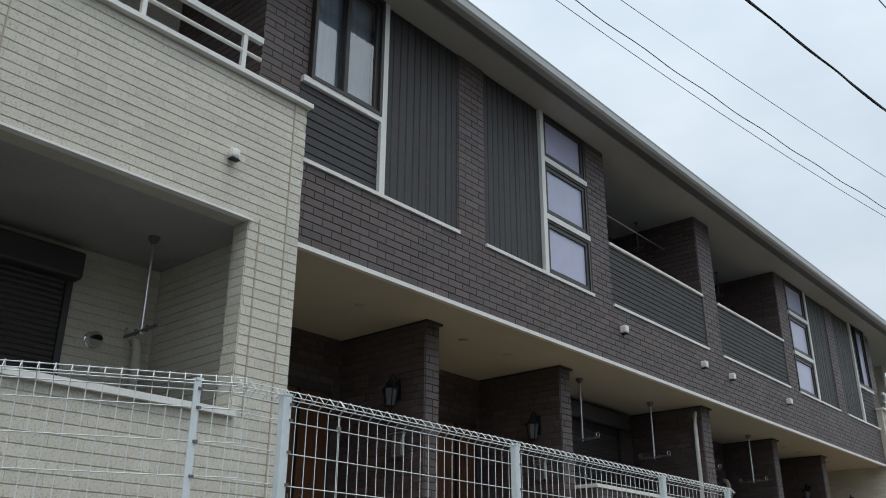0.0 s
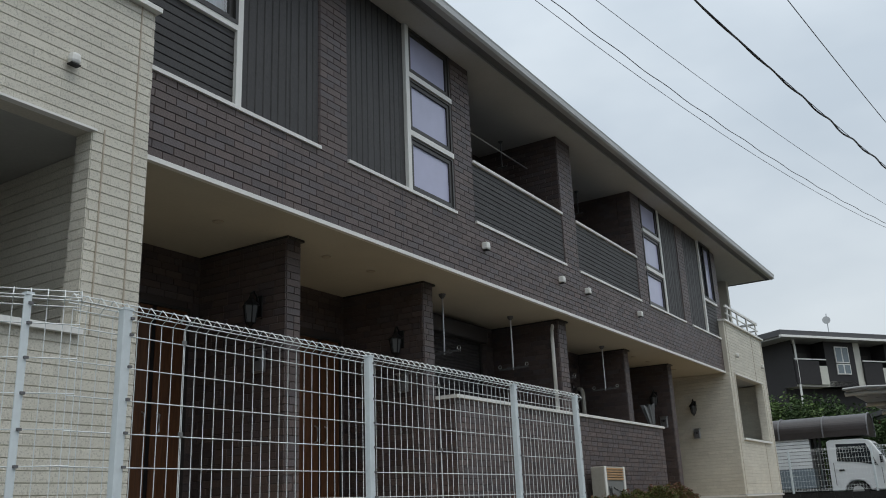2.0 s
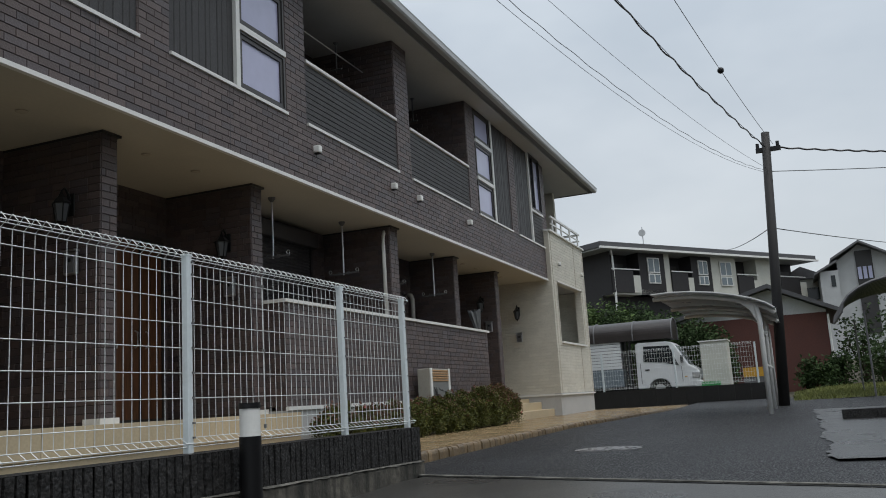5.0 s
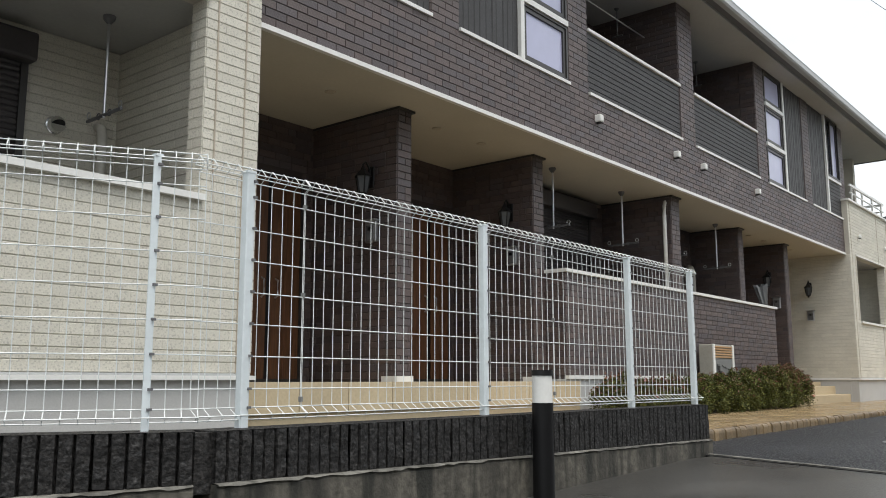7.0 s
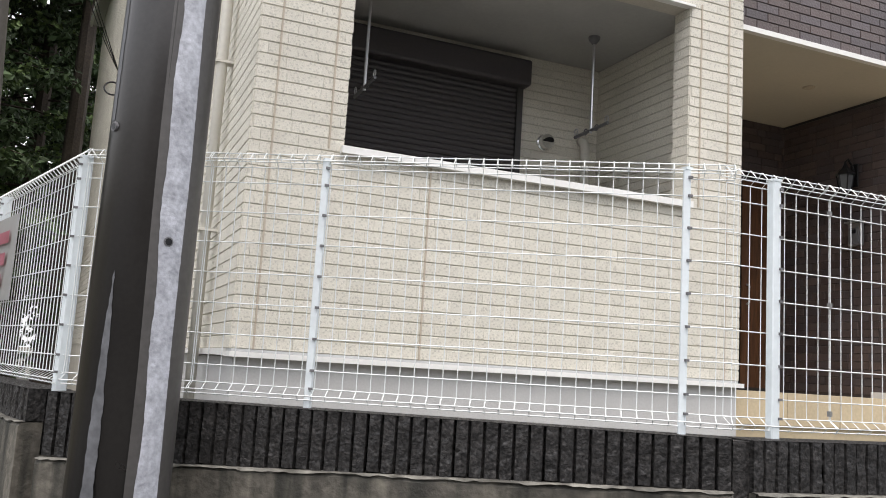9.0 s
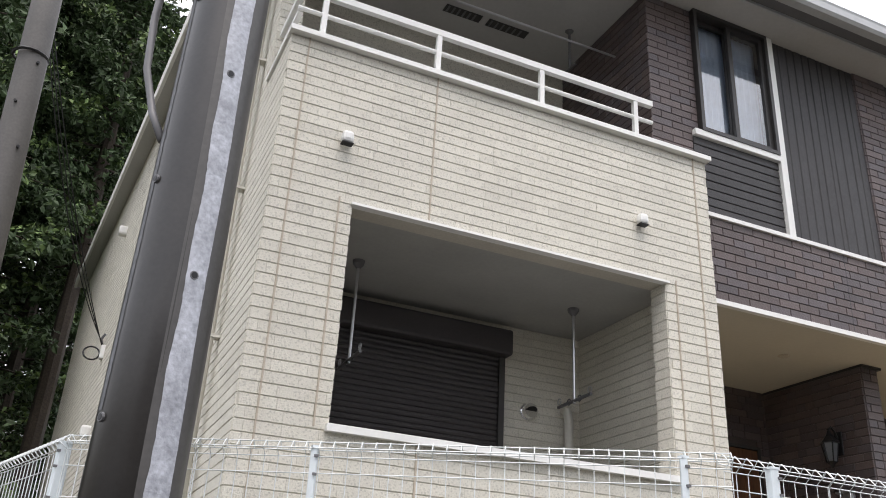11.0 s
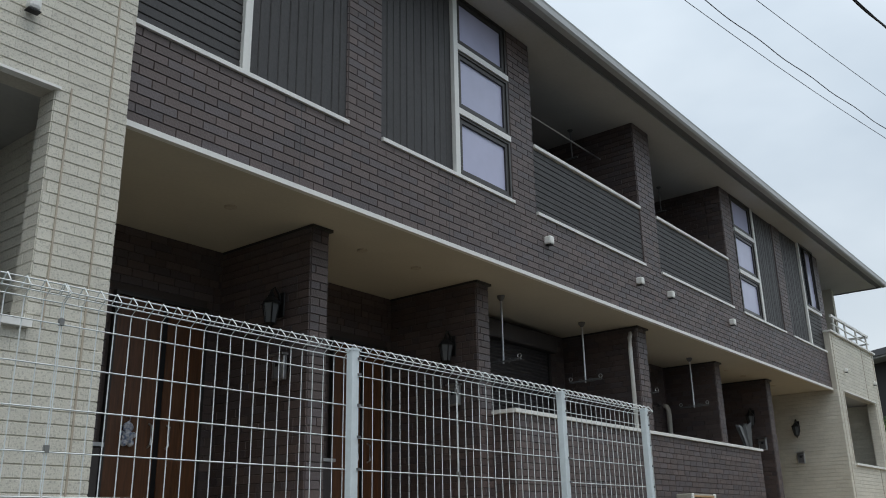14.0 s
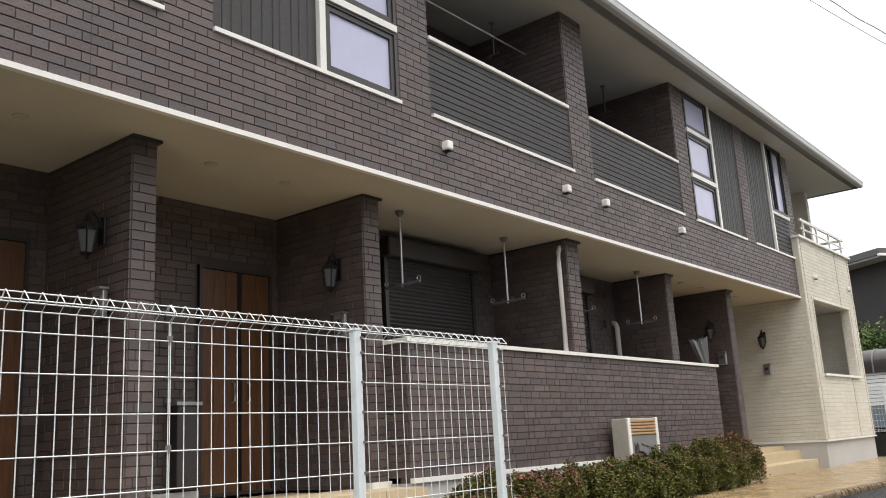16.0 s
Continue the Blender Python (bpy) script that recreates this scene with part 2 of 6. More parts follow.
M = dict(
    cream=material("cream_tile", (0.63, 0.605, 0.525), 0.75, grain=0.16, scale=160, blotch=0.06, bump=0.6, bump_scale=120, vary=0.05, pits=75),
    caulk=material("tan_caulk", (0.44, 0.385, 0.305), 0.8, grain=0.1, scale=60),
    cream_joint=material("cream_joint", (0.52, 0.49, 0.42), 0.9, grain=0.1, scale=60, blotch=0.15),
    brown=material("brown_brick_tile", (0.100, 0.075, 0.070), 0.5, grain=0.18, scale=90, blotch=0.1, bump=0.5, bump_scale=60, vary=0.2, alt=(0.088, 0.072, 0.0735)),
    brown_joint=material("brown_joint", (0.080, 0.065, 0.062), 0.9, grain=0.1, scale=60),
    char=material("charcoal_board", (0.033, 0.0312, 0.0312), 0.55, grain=0.3, scale=40, blotch=0.12, blotch_scale=5, bump=0.4, bump_scale=90, vary=0.05),
    white=material("white_trim", (0.74, 0.74, 0.71), 0.5, grain=0.04, scale=40, blotch=0.06, blotch_scale=4),
    soffit=material("soffit_board", (0.50, 0.46, 0.38), 0.8, grain=0.04, scale=30, blotch=0.06),
    eave=material("eave_soffit", (0.46, 0.455, 0.44), 0.8, grain=0.04, scale=30, blotch=0.06),
    # the eave board's colour, darkened to paint in the recess's shade
    terrace_shade_board=material("terrace_ceiling", (0.36, 0.355, 0.335), 0.8, grain=0.05, scale=30, blotch=0.1),
    gutter=material("gutter_grey", (0.42, 0.43, 0.43), 0.45, grain=0.05, scale=20, blotch=0.1),
    fascia=material("fascia_grey", (0.13, 0.13, 0.135), 0.5, grain=0.05, scale=20, blotch=0.1),
    roof=material("roof_slate", (0.07, 0.07, 0.075), 0.6, grain=0.2, scale=60, blotch=0.15),
    frame=material("bronze_window_frame", (0.048, 0.045, 0.043), 0.4, metal=0.3, grain=0.08, scale=50),
    shutter=material("bronze_shutter", (0.058, 0.052, 0.053), 0.5, metal=0.1, grain=0.1, scale=60, blotch=0.1),
    frost=material("frosted_pane", (0.46, 0.47, 0.63), 0.15, grain=0.02, scale=8, blotch=0.05, blotch_scale=3),
    glass=glass("window_glass"),
    # bright and bluish to carry the sky reflected in the pane
    curtain=material("lace_curtain", (0.74, 0.84, 0.95), 0.9, grain=0.05, scale=60, blotch=0.08, blotch_scale=6),
    room=material("dim_room", (0.10, 0.10, 0.10), 0.9, grain=0.05, scale=10),
    door=material("oak_door", (0.105, 0.045, 0.019), 0.45, grain=0.35, scale=11, blotch=0.25, blotch_scale=5, stretch=(6, 6, 0.5), bump=0.15, bump_scale=40),
    black=material("black_metal", (0.012, 0.012, 0.013), 0.4, metal=0.4, grain=0.1, scale=60),
    steel=material("steel", (0.55, 0.56, 0.57), 0.3, metal=0.9, grain=0.06, scale=60),
    fence=material("pale_fence_paint", (0.70, 0.735, 0.73), 0.4, grain=0.05, scale=40, blotch=0.06, blotch_scale=6),
    post=material("pale_post_paint", (0.64, 0.70, 0.72), 0.4, grain=0.05, scale=40, blotch=0.08, blotch_scale=6),
    block=material("black_split_block", (0.0095, 0.0088, 0.0083), 0.7, speckle=75, grain=0.75, scale=70, blotch=0.3, blotch_scale=9, bump=1.0, bump_scale=45, vary=0.2),
    concrete=material("weathered_concrete", (0.13, 0.125, 0.105), 0.8, grain=0.2, scale=60, blotch=0.35, blotch_scale=3, bump=0.5, bump_scale=50, tint=(0.045, 0.045, 0.032)),
    footing=material("streaked_concrete", (0.088, 0.081, 0.066), 0.75, grain=0.5, scale=24, blotch=0.85, blotch_scale=5, bump=0.6, bump_scale=40, tint=(0.022, 0.022, 0.017), stretch=(1, 1, 0.12)),
    plinth=material("grey_plinth_render", (0.46, 0.46, 0.45), 0.85, grain=0.06, scale=80, blotch=0.08, bump=0.2),
    tile=material("beige_porch_tile", (0.50, 0.41, 0.27), 0.6, grain=0.1, scale=50, blotch=0.1, vary=0.06),
    asphalt=material("wet_asphalt", (0.017, 0.018, 0.020), 0.6, spec=0.3, speckle=85, grain=0.4, scale=120, blotch=0.45, blotch_scale=0.9, bump=1.0, bump_scale=75),
    apron=material("wet_concrete_apron", (0.048, 0.046, 0.042), 0.30, grain=0.4, scale=40, blotch=0.45, blotch_scale=1.1, bump=0.4, bump_scale=60),
    paving=material("stone_paving", (0.36, 0.265, 0.15), 0.2, grain=0.2, scale=60, blotch=0.28, blotch_scale=2, bump=0.35, bump_scale=60, vary=0.09),
    earth=material("earth", (0.06, 0.055, 0.035), 0.95, grain=0.4, scale=20, blotch=0.3, blotch_scale=0.5),
    grass=material("grass_green", (0.15, 0.165, 0.05), 0.8, grain=0.3, scale=20, blotch=0.25, blotch_scale=1.2, vary=0.3),
    pole=material("pole_concrete", (0.022, 0.020, 0.0185), 0.32, grain=0.2, scale=50, blotch=0.25, blotch_scale=3, bump=0.03),
    # blue-grey for the worn streak and for the painted edge sheen
    worn=material("sleeve_wear_and_sheen", (0.085, 0.088, 0.095), 0.5, grain=0.4, scale=30, blotch=0.5, blotch_scale=6),
    # paler copy of the pole colour, for the side lit by the cream wall
    sleeve=material("pole_lit_side", (0.060, 0.057, 0.054), 0.5, grain=0.2, scale=40, blotch=0.2, blotch_scale=4),
    pole_strip=material("pole_bare_strip", (0.36, 0.375, 0.41), 0.45, grain=0.3, scale=45, blotch=0.35, blotch_scale=9, bump=0.4, bump_scale=40),
    umbrella=material("clear_plastic", (0.11, 0.115, 0.12), 0.2, grain=0.05, scale=30),
    sign_wood=material("pale_slat_wood", (0.42, 0.26, 0.13), 0.6, grain=0.2, scale=20),
    sign_body=material("cream_stone", (0.34, 0.325, 0.28), 0.8, grain=0.12, scale=60, blotch=0.1),
    sign_plate=material("brushed_grey_plate", (0.19, 0.195, 0.19), 0.45, grain=0.08, scale=40, blotch=0.1),
    wet=material("wet_worn_concrete", (0.030, 0.030, 0.030), 0.3, grain=0.5, scale=60, blotch=0.5, blotch_scale=1.6, bump=0.7, bump_scale=50),
    notice=material("notice_panel", (0.42, 0.42, 0.41), 0.6, grain=0.04, scale=20, blotch=0.1),
    pink=material("pink_print", (0.50, 0.18, 0.22), 0.6, grain=0.04, scale=20),
    kerb=material("kerb_stone", (0.19, 0.135, 0.075), 0.4, grain=0.35, scale=50, blotch=0.3, blotch_scale=7, bump=0.6, bump_scale=50, vary=0.3),
    paving_joint=material("paving_joint", (0.24, 0.18, 0.105), 0.6, grain=0.2, scale=60),
    pole_grey=material("grey_concrete_pole", (0.085, 0.08, 0.076), 0.7, grain=0.15, scale=40, blotch=0.2),
    ledge=material("pale_edge_stone", (0.13, 0.126, 0.11), 0.8, grain=0.6, scale=18, blotch=0.8, blotch_scale=4, bump=0.5, bump_scale=40, tint=(0.05, 0.048, 0.04)),
    cover=material("wet_iron_cover", (0.22, 0.22, 0.225), 0.3, metal=0.3, grain=0.2, scale=40, blotch=0.25, blotch_scale=5),
    chrome=material("bright_chrome", (0.75, 0.76, 0.77), 0.15, metal=1.0, grain=0.03, scale=60),
    pipe=material("ivory_pipe", (0.60, 0.58, 0.52), 0.45, grain=0.05, scale=30, blotch=0.08),
)


# ---------------------------------------------------------------- helpers for meshes
def box(bm, x0, x1, y0, y1, z0, z1):
    vs = [bm.verts.new((x, y, z)) for z in (z0, z1) for y in (y0, y1) for x in (x0, x1)]
    for f in ((0, 2, 3, 1), (4, 5, 7, 6), (0, 1, 5, 4), (2, 6, 7, 3), (0, 4, 6, 2), (1, 3, 7, 5)):
        bm.faces.new([vs[i] for i in f])
    return vs


def tube(bm, points, radii, seg=8, caps=True):
    """A round bar through the points."""
    rings = []
    pts = [Vector(p) for p in points]
    for i, p in enumerate(pts):
        d = (pts[min(i + 1, len(pts) - 1)] - pts[max(i - 1, 0)]).normalized()
        a = d.orthogonal().normalized() if abs(d.z) < 0.99 else Vector((1, 0, 0))
        if abs(d.z) < 0.99:
            a = d.cross(Vector((0, 0, 1))).normalized()
        b = d.cross(a).normalized()
        r = radii[i] if isinstance(radii, (list, tuple)) else radii
        rings.append([bm.verts.new(p + r * (math.cos(2 * math.pi * k / seg) * a + math.sin(2 * math.pi * k / seg) * b)) for k in range(seg)])
    for r0, r1 in zip(rings, rings[1:]):
        for k in range(seg):
            bm.faces.new((r0[k], r0[(k + 1) % seg], r1[(k + 1) % seg], r1[k]))
    if caps:
        bm.faces.new(rings[0][::-1])
        bm.faces.new(rings[-1])
    return rings


def prism(bm, profile, axis, a, b):
    """Extrudes a 2D profile along an axis: 'x' profile is (y, z), 'y' profile is (x, z), 'z' profile is (x, y)."""
    def put(p, s):
        return {"x": (s, p[0], p[1]), "y": (p[0], s, p[1]), "z": (p[0], p[1], s)}[axis]
    lo = [bm.verts.new(put(p, a)) for p in profile]
    hi = [bm.verts.new(put(p, b)) for p in profile]
    k = len(profile)
    for i in range(k):
        bm.faces.new((lo[i], lo[(i + 1) % k], hi[(i + 1) % k], hi[i]))
    bm.faces.new(lo[::-1])
    bm.faces.new(hi)


def part(name, bm, mat, parent=None, label="", smooth=False, bevel=0.0):
    """Links a bmesh, drawn in plan units, as one mesh object under a thing or a part."""
    bmesh.ops.recalc_face_normals(bm, faces=bm.faces)
    origin = parent.matrix_world.translation.copy() if parent else Vector()
    for v in bm.verts:
        v.co = v.co * U - origin
    me = bpy.data.meshes.new(name)
    bm.to_mesh(me)
    bm.free()
    if smooth:
        for p in me.polygons:
            p.use_smooth = True
    me.materials.append(M[mat] if isinstance(mat, str) else mat)
    ob = new(name, me)
    if parent:
        ob.parent = parent
        ob.matrix_world = Matrix.Translation(origin)
    if label:
        ob["label"] = label
    if bevel:
        bv = ob.modifiers.new("bevel", "BEVEL")
        bv.width, bv.segments, bv.limit_method = bevel * U, 2, "ANGLE"
    return ob


def thing(name, label, category, at=(0, 0, 0), group="", kind=""):
    ob = new(name)
    ob.matrix_world = Matrix.Translation(Vector(at) * U)
    ob.empty_display_size = 0.1
    return tagged(ob, label, category, group, kind)


def structure(name, bm, mat, label, category, smooth=False, kind="structure"):
    return tagged(part(name, bm, mat, None, "", smooth), label, category, "", kind)


def boxes(*list_of_six):
    bm = bmesh.new()
    for b in list_of_six:
        box(bm, *b)
    return bm


def wall_cells(bm, x0, x1, y0, y1, z0, z1, holes, axis="x"):
    """A wall along x (or along y, when axis is 'y') with openings (a0, a1, z0, z1) through it."""
    us = sorted({x0, x1, *[h[0] for h in holes], *[h[1] for h in holes]})
    zs = sorted({z0, z1, *[h[2] for h in holes], *[h[3] for h in holes]})
    us = [u for u in us if x0 <= u <= x1]
    zs = [z for z in zs if z0 <= z <= z1]
    for a, b in zip(us, us[1:]):
        for c, d in zip(zs, zs[1:]):
            if any(h[0] <= (a + b) / 2 <= h[1] and h[2] <= (c + d) / 2 <= h[3] for h in holes):
                continue
            if axis == "x":
                box(bm, a, b, y0, y1, c, d)
            else:
                box(bm, y0, y1, a, b, c, d)
    bmesh.ops.remove_doubles(bm, verts=bm.verts, dist=0.0005)
    seen = {}
    for f in bm.faces:
        seen.setdefault(frozenset(f.verts), []).append(f)
    inner = [f for g in seen.values() if len(g) > 1 for f in g]
    bmesh.ops.delete(bm, geom=inner, context="FACES_ONLY")


def road_z(x):
    """Height of the street along the building."""
    return -1.16 + min(x - 3, 22) * 0.0065 if x > 3 else -1.16 - min(3 - x, 12) * 0.03


C = 8.985  # the building's line of symmetry


def both(a, b):
    """A span on the near half of the building, and its mirror image."""
    return ((a, b), (2 * C - b, 2 * C - a))


SOF, TRIM, RAIL, TOP = 2.55, 3.43, 4.39, 5.84
DEPTH = 11.9

# ---------------------------------------------------------------- ground
bm = bmesh.new()
xs = [-400, -120, -40, -12, -6, 0, 3, 8, 14, 20, 26, 34, 44, 60, 120, 400]
ys = [-400, -100, -30, -12, -8, -4, -1, 4, 12, 30, 60, 120, 400]


def ground_z(x, y):
    z = road_z(min(x, 22)) - 0.08
    if x > 32:
        z += min(x - 32, 20) * 0.10
    return z


grid = [[bm.verts.new((x, y, ground_z(x, y))) for x in xs] for y in ys]
for j in range(len(ys) - 1):
    for i in range(len(xs) - 1):
        bm.faces.new((grid[j][i], grid[j][i + 1], grid[j + 1][i + 1], grid[j + 1][i]))
structure("ground", bm, "earth", "bare earth ground round the houses and the street", "ground")


def seam_x(y):
    """The slanting line on which the asphalt meets the concrete apron."""
    return 2.84 + 0.347 * (y + 2.65)


def sheet(name, x_list, y_of, dz, mat, label, category, seam):
    bm = bmesh.new()
    rows = []
    for x in x_list:
        lo, hi = y_of(x)
        ring = []
        for k in range(7):
            y = lo + (hi - lo) * k / 6
            px = seam_x(y) if x == x_list[seam] else x
            ring.append(bm.verts.new((px, y, road_z(px) + dz)))
        rows.append(ring)
    for a, b in zip(rows, rows[1:]):
        for k in range(6):
            bm.faces.new((a[k], b[k], b[k + 1], a[k + 1]))
    return structure(name, bm, mat, label, category)


def pave_z(x):
    """Height of the stone pavement, into which the rising road runs."""
    return max(-1.035, road_z(x) + 0.012)


def kerb_y(x):
    return -2.08 - 0.11 * min(max(0, x - 11), 7)


sheet("road", [3.04, 4.2, 5, 8, 11, 15, 19, 23, 24.9], lambda x: (-14, kerb_y(x)), 0.0, "asphalt", "wet dark asphalt access road", "road", 0)
sheet("apron", [-16, -9, -6, -3, 2.86], lambda x: (-14, -2.75 if x > -2.4 else -1.0), 0.0, "apron", "wet grey concrete apron of the street", "road", -1)

# ---------------------------------------------------------------- the apartment building
house = thing("apartment_building", "two-storey apartment house in brown brick tile and cream tile", "building", (C, 3, -1.0))

# masses behind the facade
bm = bmesh.new()
XL, XR = -4.12, 2 * C + 4.12
wall_cells(bm, -0.13, 2 * C + 0.13, 0.03, 0.25, SOF + 0.02, TOP,
           [h for a, b in ((-0.03, 0.96), (4.06, 5.12)) for h in [(p, q, 3.47 if a > 1 else 4.36, TOP - 0.02) for p, q in both(a, b)]]
           + [(p, q, 4.33, TOP) for p, q in both(5.665, 8.70)])
part("upper_wall", bm, "brown_joint", house, "brown brick-tiled upper wall")


# ---------------------------------------------------------------- brick and board pieces
def brick_faces(verts, faces, origin, ux, uy, a0, a1, c0, c1, depth, chamfer=0.004, edge=0.004):
    """One chamfered tile: a from a0 to a1 along ux, c up, standing depth proud along uy."""
    o = Vector(origin)
    base = len(verts)
    for (a, c, d) in ((a0, c0, 0), (a1, c0, 0), (a1, c1, 0), (a0, c1, 0),
                      (a0 + edge, c0 + chamfer, depth), (a1 - edge, c0 + chamfer, depth),
                      (a1 - edge, c1 - chamfer, depth), (a0 + edge, c1 - chamfer, depth)):
        verts.append((o + a * ux + Vector((0, 0, c)) + d * uy) * U)
    for f in ((4, 5, 6, 7), (0, 1, 5, 4), (1, 2, 6, 5), (2, 3, 7, 6), (3, 0, 4, 7)):
        faces.append([base + i for i in f])


def raw_mesh(name, verts, faces, mat, origin):
    me = bpy.data.meshes.new(name)
    me.from_pydata([Vector(v) - origin for v in verts], [], faces)
    me.materials.append(M[mat])
    me.update()
    return me


FIELDS = []  # brick fields are laid last


def bricks(parent, origin, ux, uy, width, z0, z1, row, length, mat, holes=(), singles=None, seed=1):
    """Registers courses of tiles on a wall. singles: a span of the wall whose whole tiles are objects of their own."""
    FIELDS.append((parent, Vector(origin), Vector(ux), Vector(uy), width, z0, z1, row, length, mat, holes, singles, seed))


def lay_bricks():
    for parent, origin, ux, uy, width, z0, z1, row, length, mat, holes, singles, seed in FIELDS:
        rnd = random.Random(seed)
        depth, gap = (0.008, 0.0045) if mat == "cream" else (0.009, 0.0055)
        side = gap * (0.12 if mat == "cream" else 0.8)
        edge = 0.0006 if mat == "cream" else 0.004
        bond = (1.35, 0.5, 0.8) if mat == "cream" else ((0.5, 0.75) if seed >= 300 else ())
        home = parent.matrix_world.translation.copy()
        verts, faces = [], []
        shared, made = None, 0
        n = max(1, round((z1 - z0) / row))
        rh = (z1 - z0) / n
        for r in range(n):
            c0, c1 = z0 + r * rh + gap / 2, z0 + (r + 1) * rh - gap / 2
            a = -rnd.choice((0.25, 0.5, 0.75, 1.0)) * length if bond else -(0.5 if r % 2 else 1.0) * length
            while a < width:
                step = length if not bond or rnd.random() < 0.7 else length * rnd.choice(bond)
                spans = [(max(0, a) + side / 2, min(width, a + step) - side / 2)]
                for h in holes:
                    if c1 <= h[2] + 0.01 or c0 >= h[3] - 0.01:
                        continue
                    cut = []
                    for s0, s1 in spans:
                        if s1 <= h[0] or s0 >= h[1]:
                            cut.append((s0, s1))
                        else:
                            if s0 < h[0]:
                                cut.append((s0, h[0]))
                            if s1 > h[1]:
                                cut.append((h[1], s1))
                    spans = cut
                for s0, s1 in spans:
                    if s1 - s0 < 0.03:
                        continue
                    whole = abs((s1 - s0) - (length - side)) < 1e-6
                    if singles and whole and made < 260 and singles[0] <= s0 and s1 <= singles[1]:
                        if shared is None:
                            v, f = [], []
                            brick_faces(v, f, (0, 0, 0), ux, uy, 0, length - side, 0, rh - gap, depth, 0.004, edge)
                            shared = raw_mesh("brick", v, f, mat, Vector())
                        ob = new("brick", shared)
                        ob.parent = parent
                        ob.location = (origin + s0 * ux + Vector((0, 0, c0))) * U - home
                        made += 1
                    else:
                        brick_faces(verts, faces, origin, ux, uy, s0, s1, c0, c1, depth * rnd.uniform(0.85, 1.1), 0.004, edge)
                a += step
        if faces:
            ob = new("tile_facing", raw_mesh("tile_facing", verts, faces, mat, home))
            ob.parent = parent
            ob["kind"] = "stuff"


X, Y, Z = Vector((1, 0, 0)), Vector((0, 1, 0)), Vector((0, 0, 1))


def boards(parent, name, x0, x1, y, z0, z1, count, upright, mat="char", depth=0.03, rnd=random.Random(5)):
    """Siding boards, each an object under its wall."""
    span = (x1 - x0) if upright else (z1 - z0)
    w = span / count
    cuts = [0.0] + [rnd.uniform(-0.22, 0.22) for _ in range(count - 1)] + [0.0]
    for i in range(count):
        bm = bmesh.new()
        g, d = (0.003 if upright else 0.0015), depth * rnd.uniform(0.85, 1.1)
        if upright:
            a, b = x0 + (i + cuts[i]) * w + g, x0 + (i + 1 + cuts[i + 1]) * w - g
            prism(bm, [(a, y), (b, y), (b, y - d + 0.008), (b - 0.008, y - d), (a + 0.008, y - d), (a, y - d + 0.008)], "z", z0, z1)
        else:
            a, b = z0 + i * w + g, z0 + (i + 1) * w - g
            prism(bm, [(y, a), (y, b), (y - d + 0.008, b), (y - d, b - 0.008), (y - d, a + 0.008), (y - d + 0.008, a)], "x", x0, x1)
        part(name, bm, mat, parent)


# ---------------------------------------------------------------- facade, dark part
upper = house.children[0]
band = part("brick_band", boxes((-0.115, 2 * C + 0.115, 0.0, 0.03, SOF + 0.036, TRIM - 0.02)), "brown_joint", house, "brown brick-tiled band between the storeys")
bricks(band, (-0.115, 0.0, 0), X, -Y, 2 * C + 0.23, SOF + 0.036, TRIM - 0.02, 0.083, 0.245, "brown", singles=(0, 6.5), seed=2)
for cx in (1.67, 3.85, 14.12, 16.30):
    part("panel_joint", boxes((cx - 0.004, cx + 0.004, -0.0095, 0.0, SOF + 0.036, TRIM - 0.02)), "char", band, "dark panel joint")
piers = [(-0.6, -0.03)] + [(2.27, 2.76), (5.145, 5.665)]
for i, (a, b) in enumerate([s for p in piers for s in both(*p)] + [(8.70, 9.27)]):
    z_lo = 3.97 if a < 0 or b > 2 * C else TRIM - 0.02
    pier = part("pier", boxes((a, b, 0.0 if a > -0.5 and b < 2 * C + 0.5 else 0.03, 1.6 if (8 < a < 9) else 0.3, z_lo, TOP)), "brown_joint", house, "brown brick-tiled pier")
    bricks(pier, (a, 0.0 if a > -0.5 and b < 2 * C + 0.5 else 0.03, 0), X, -Y, b - a, z_lo, TOP, 0.083, 0.245, "brown", seed=20 + i, singles=(0, 1) if a < 9 else None)
    if a > 2 and b < 2 * C - 2:
        bricks(pier, (a, 0.3 if not 8 < a < 9 else 1.6, 0), -Y, -X, 0.3 if not 8 < a < 9 else 1.6, z_lo, TOP, 0.083, 0.245, "brown", seed=60 + i)

for a, b in both(1.04, 2.27) + both(2.76, 3.98):
    panel = part("board_panel", boxes((a, b, 0.026, 0.03, TRIM, TOP)), "char", house, "charcoal vertical board siding")
    boards(panel, "board", a, b, 0.026, TRIM + 0.02, TOP, 11, True, depth=0.012)
for a, b in both(-0.115, 0.96):
    panel = part("board_panel", boxes((a, b, 0.024, 0.03, TRIM, 4.28)), "char", house, "charcoal horizontal board siding")
    boards(panel, "board", a, b, 0.024, TRIM + 0.02, 4.28, 9, False, depth=0.012)
for a, b in both(5.665, 8.70):
    panel = part("balcony_front", boxes((a, b, 0.022, 0.16, TRIM, 4.34)), "char", house, "charcoal boarded balcony front")
    boards(panel, "board", a, b, 0.022, TRIM + 0.02, 4.33, 11, False, depth=0.012)
    part("coping", boxes((a, b, -0.03, 0.2, 4.34, RAIL)), "white", house, "white metal balcony coping", bevel=0.008)
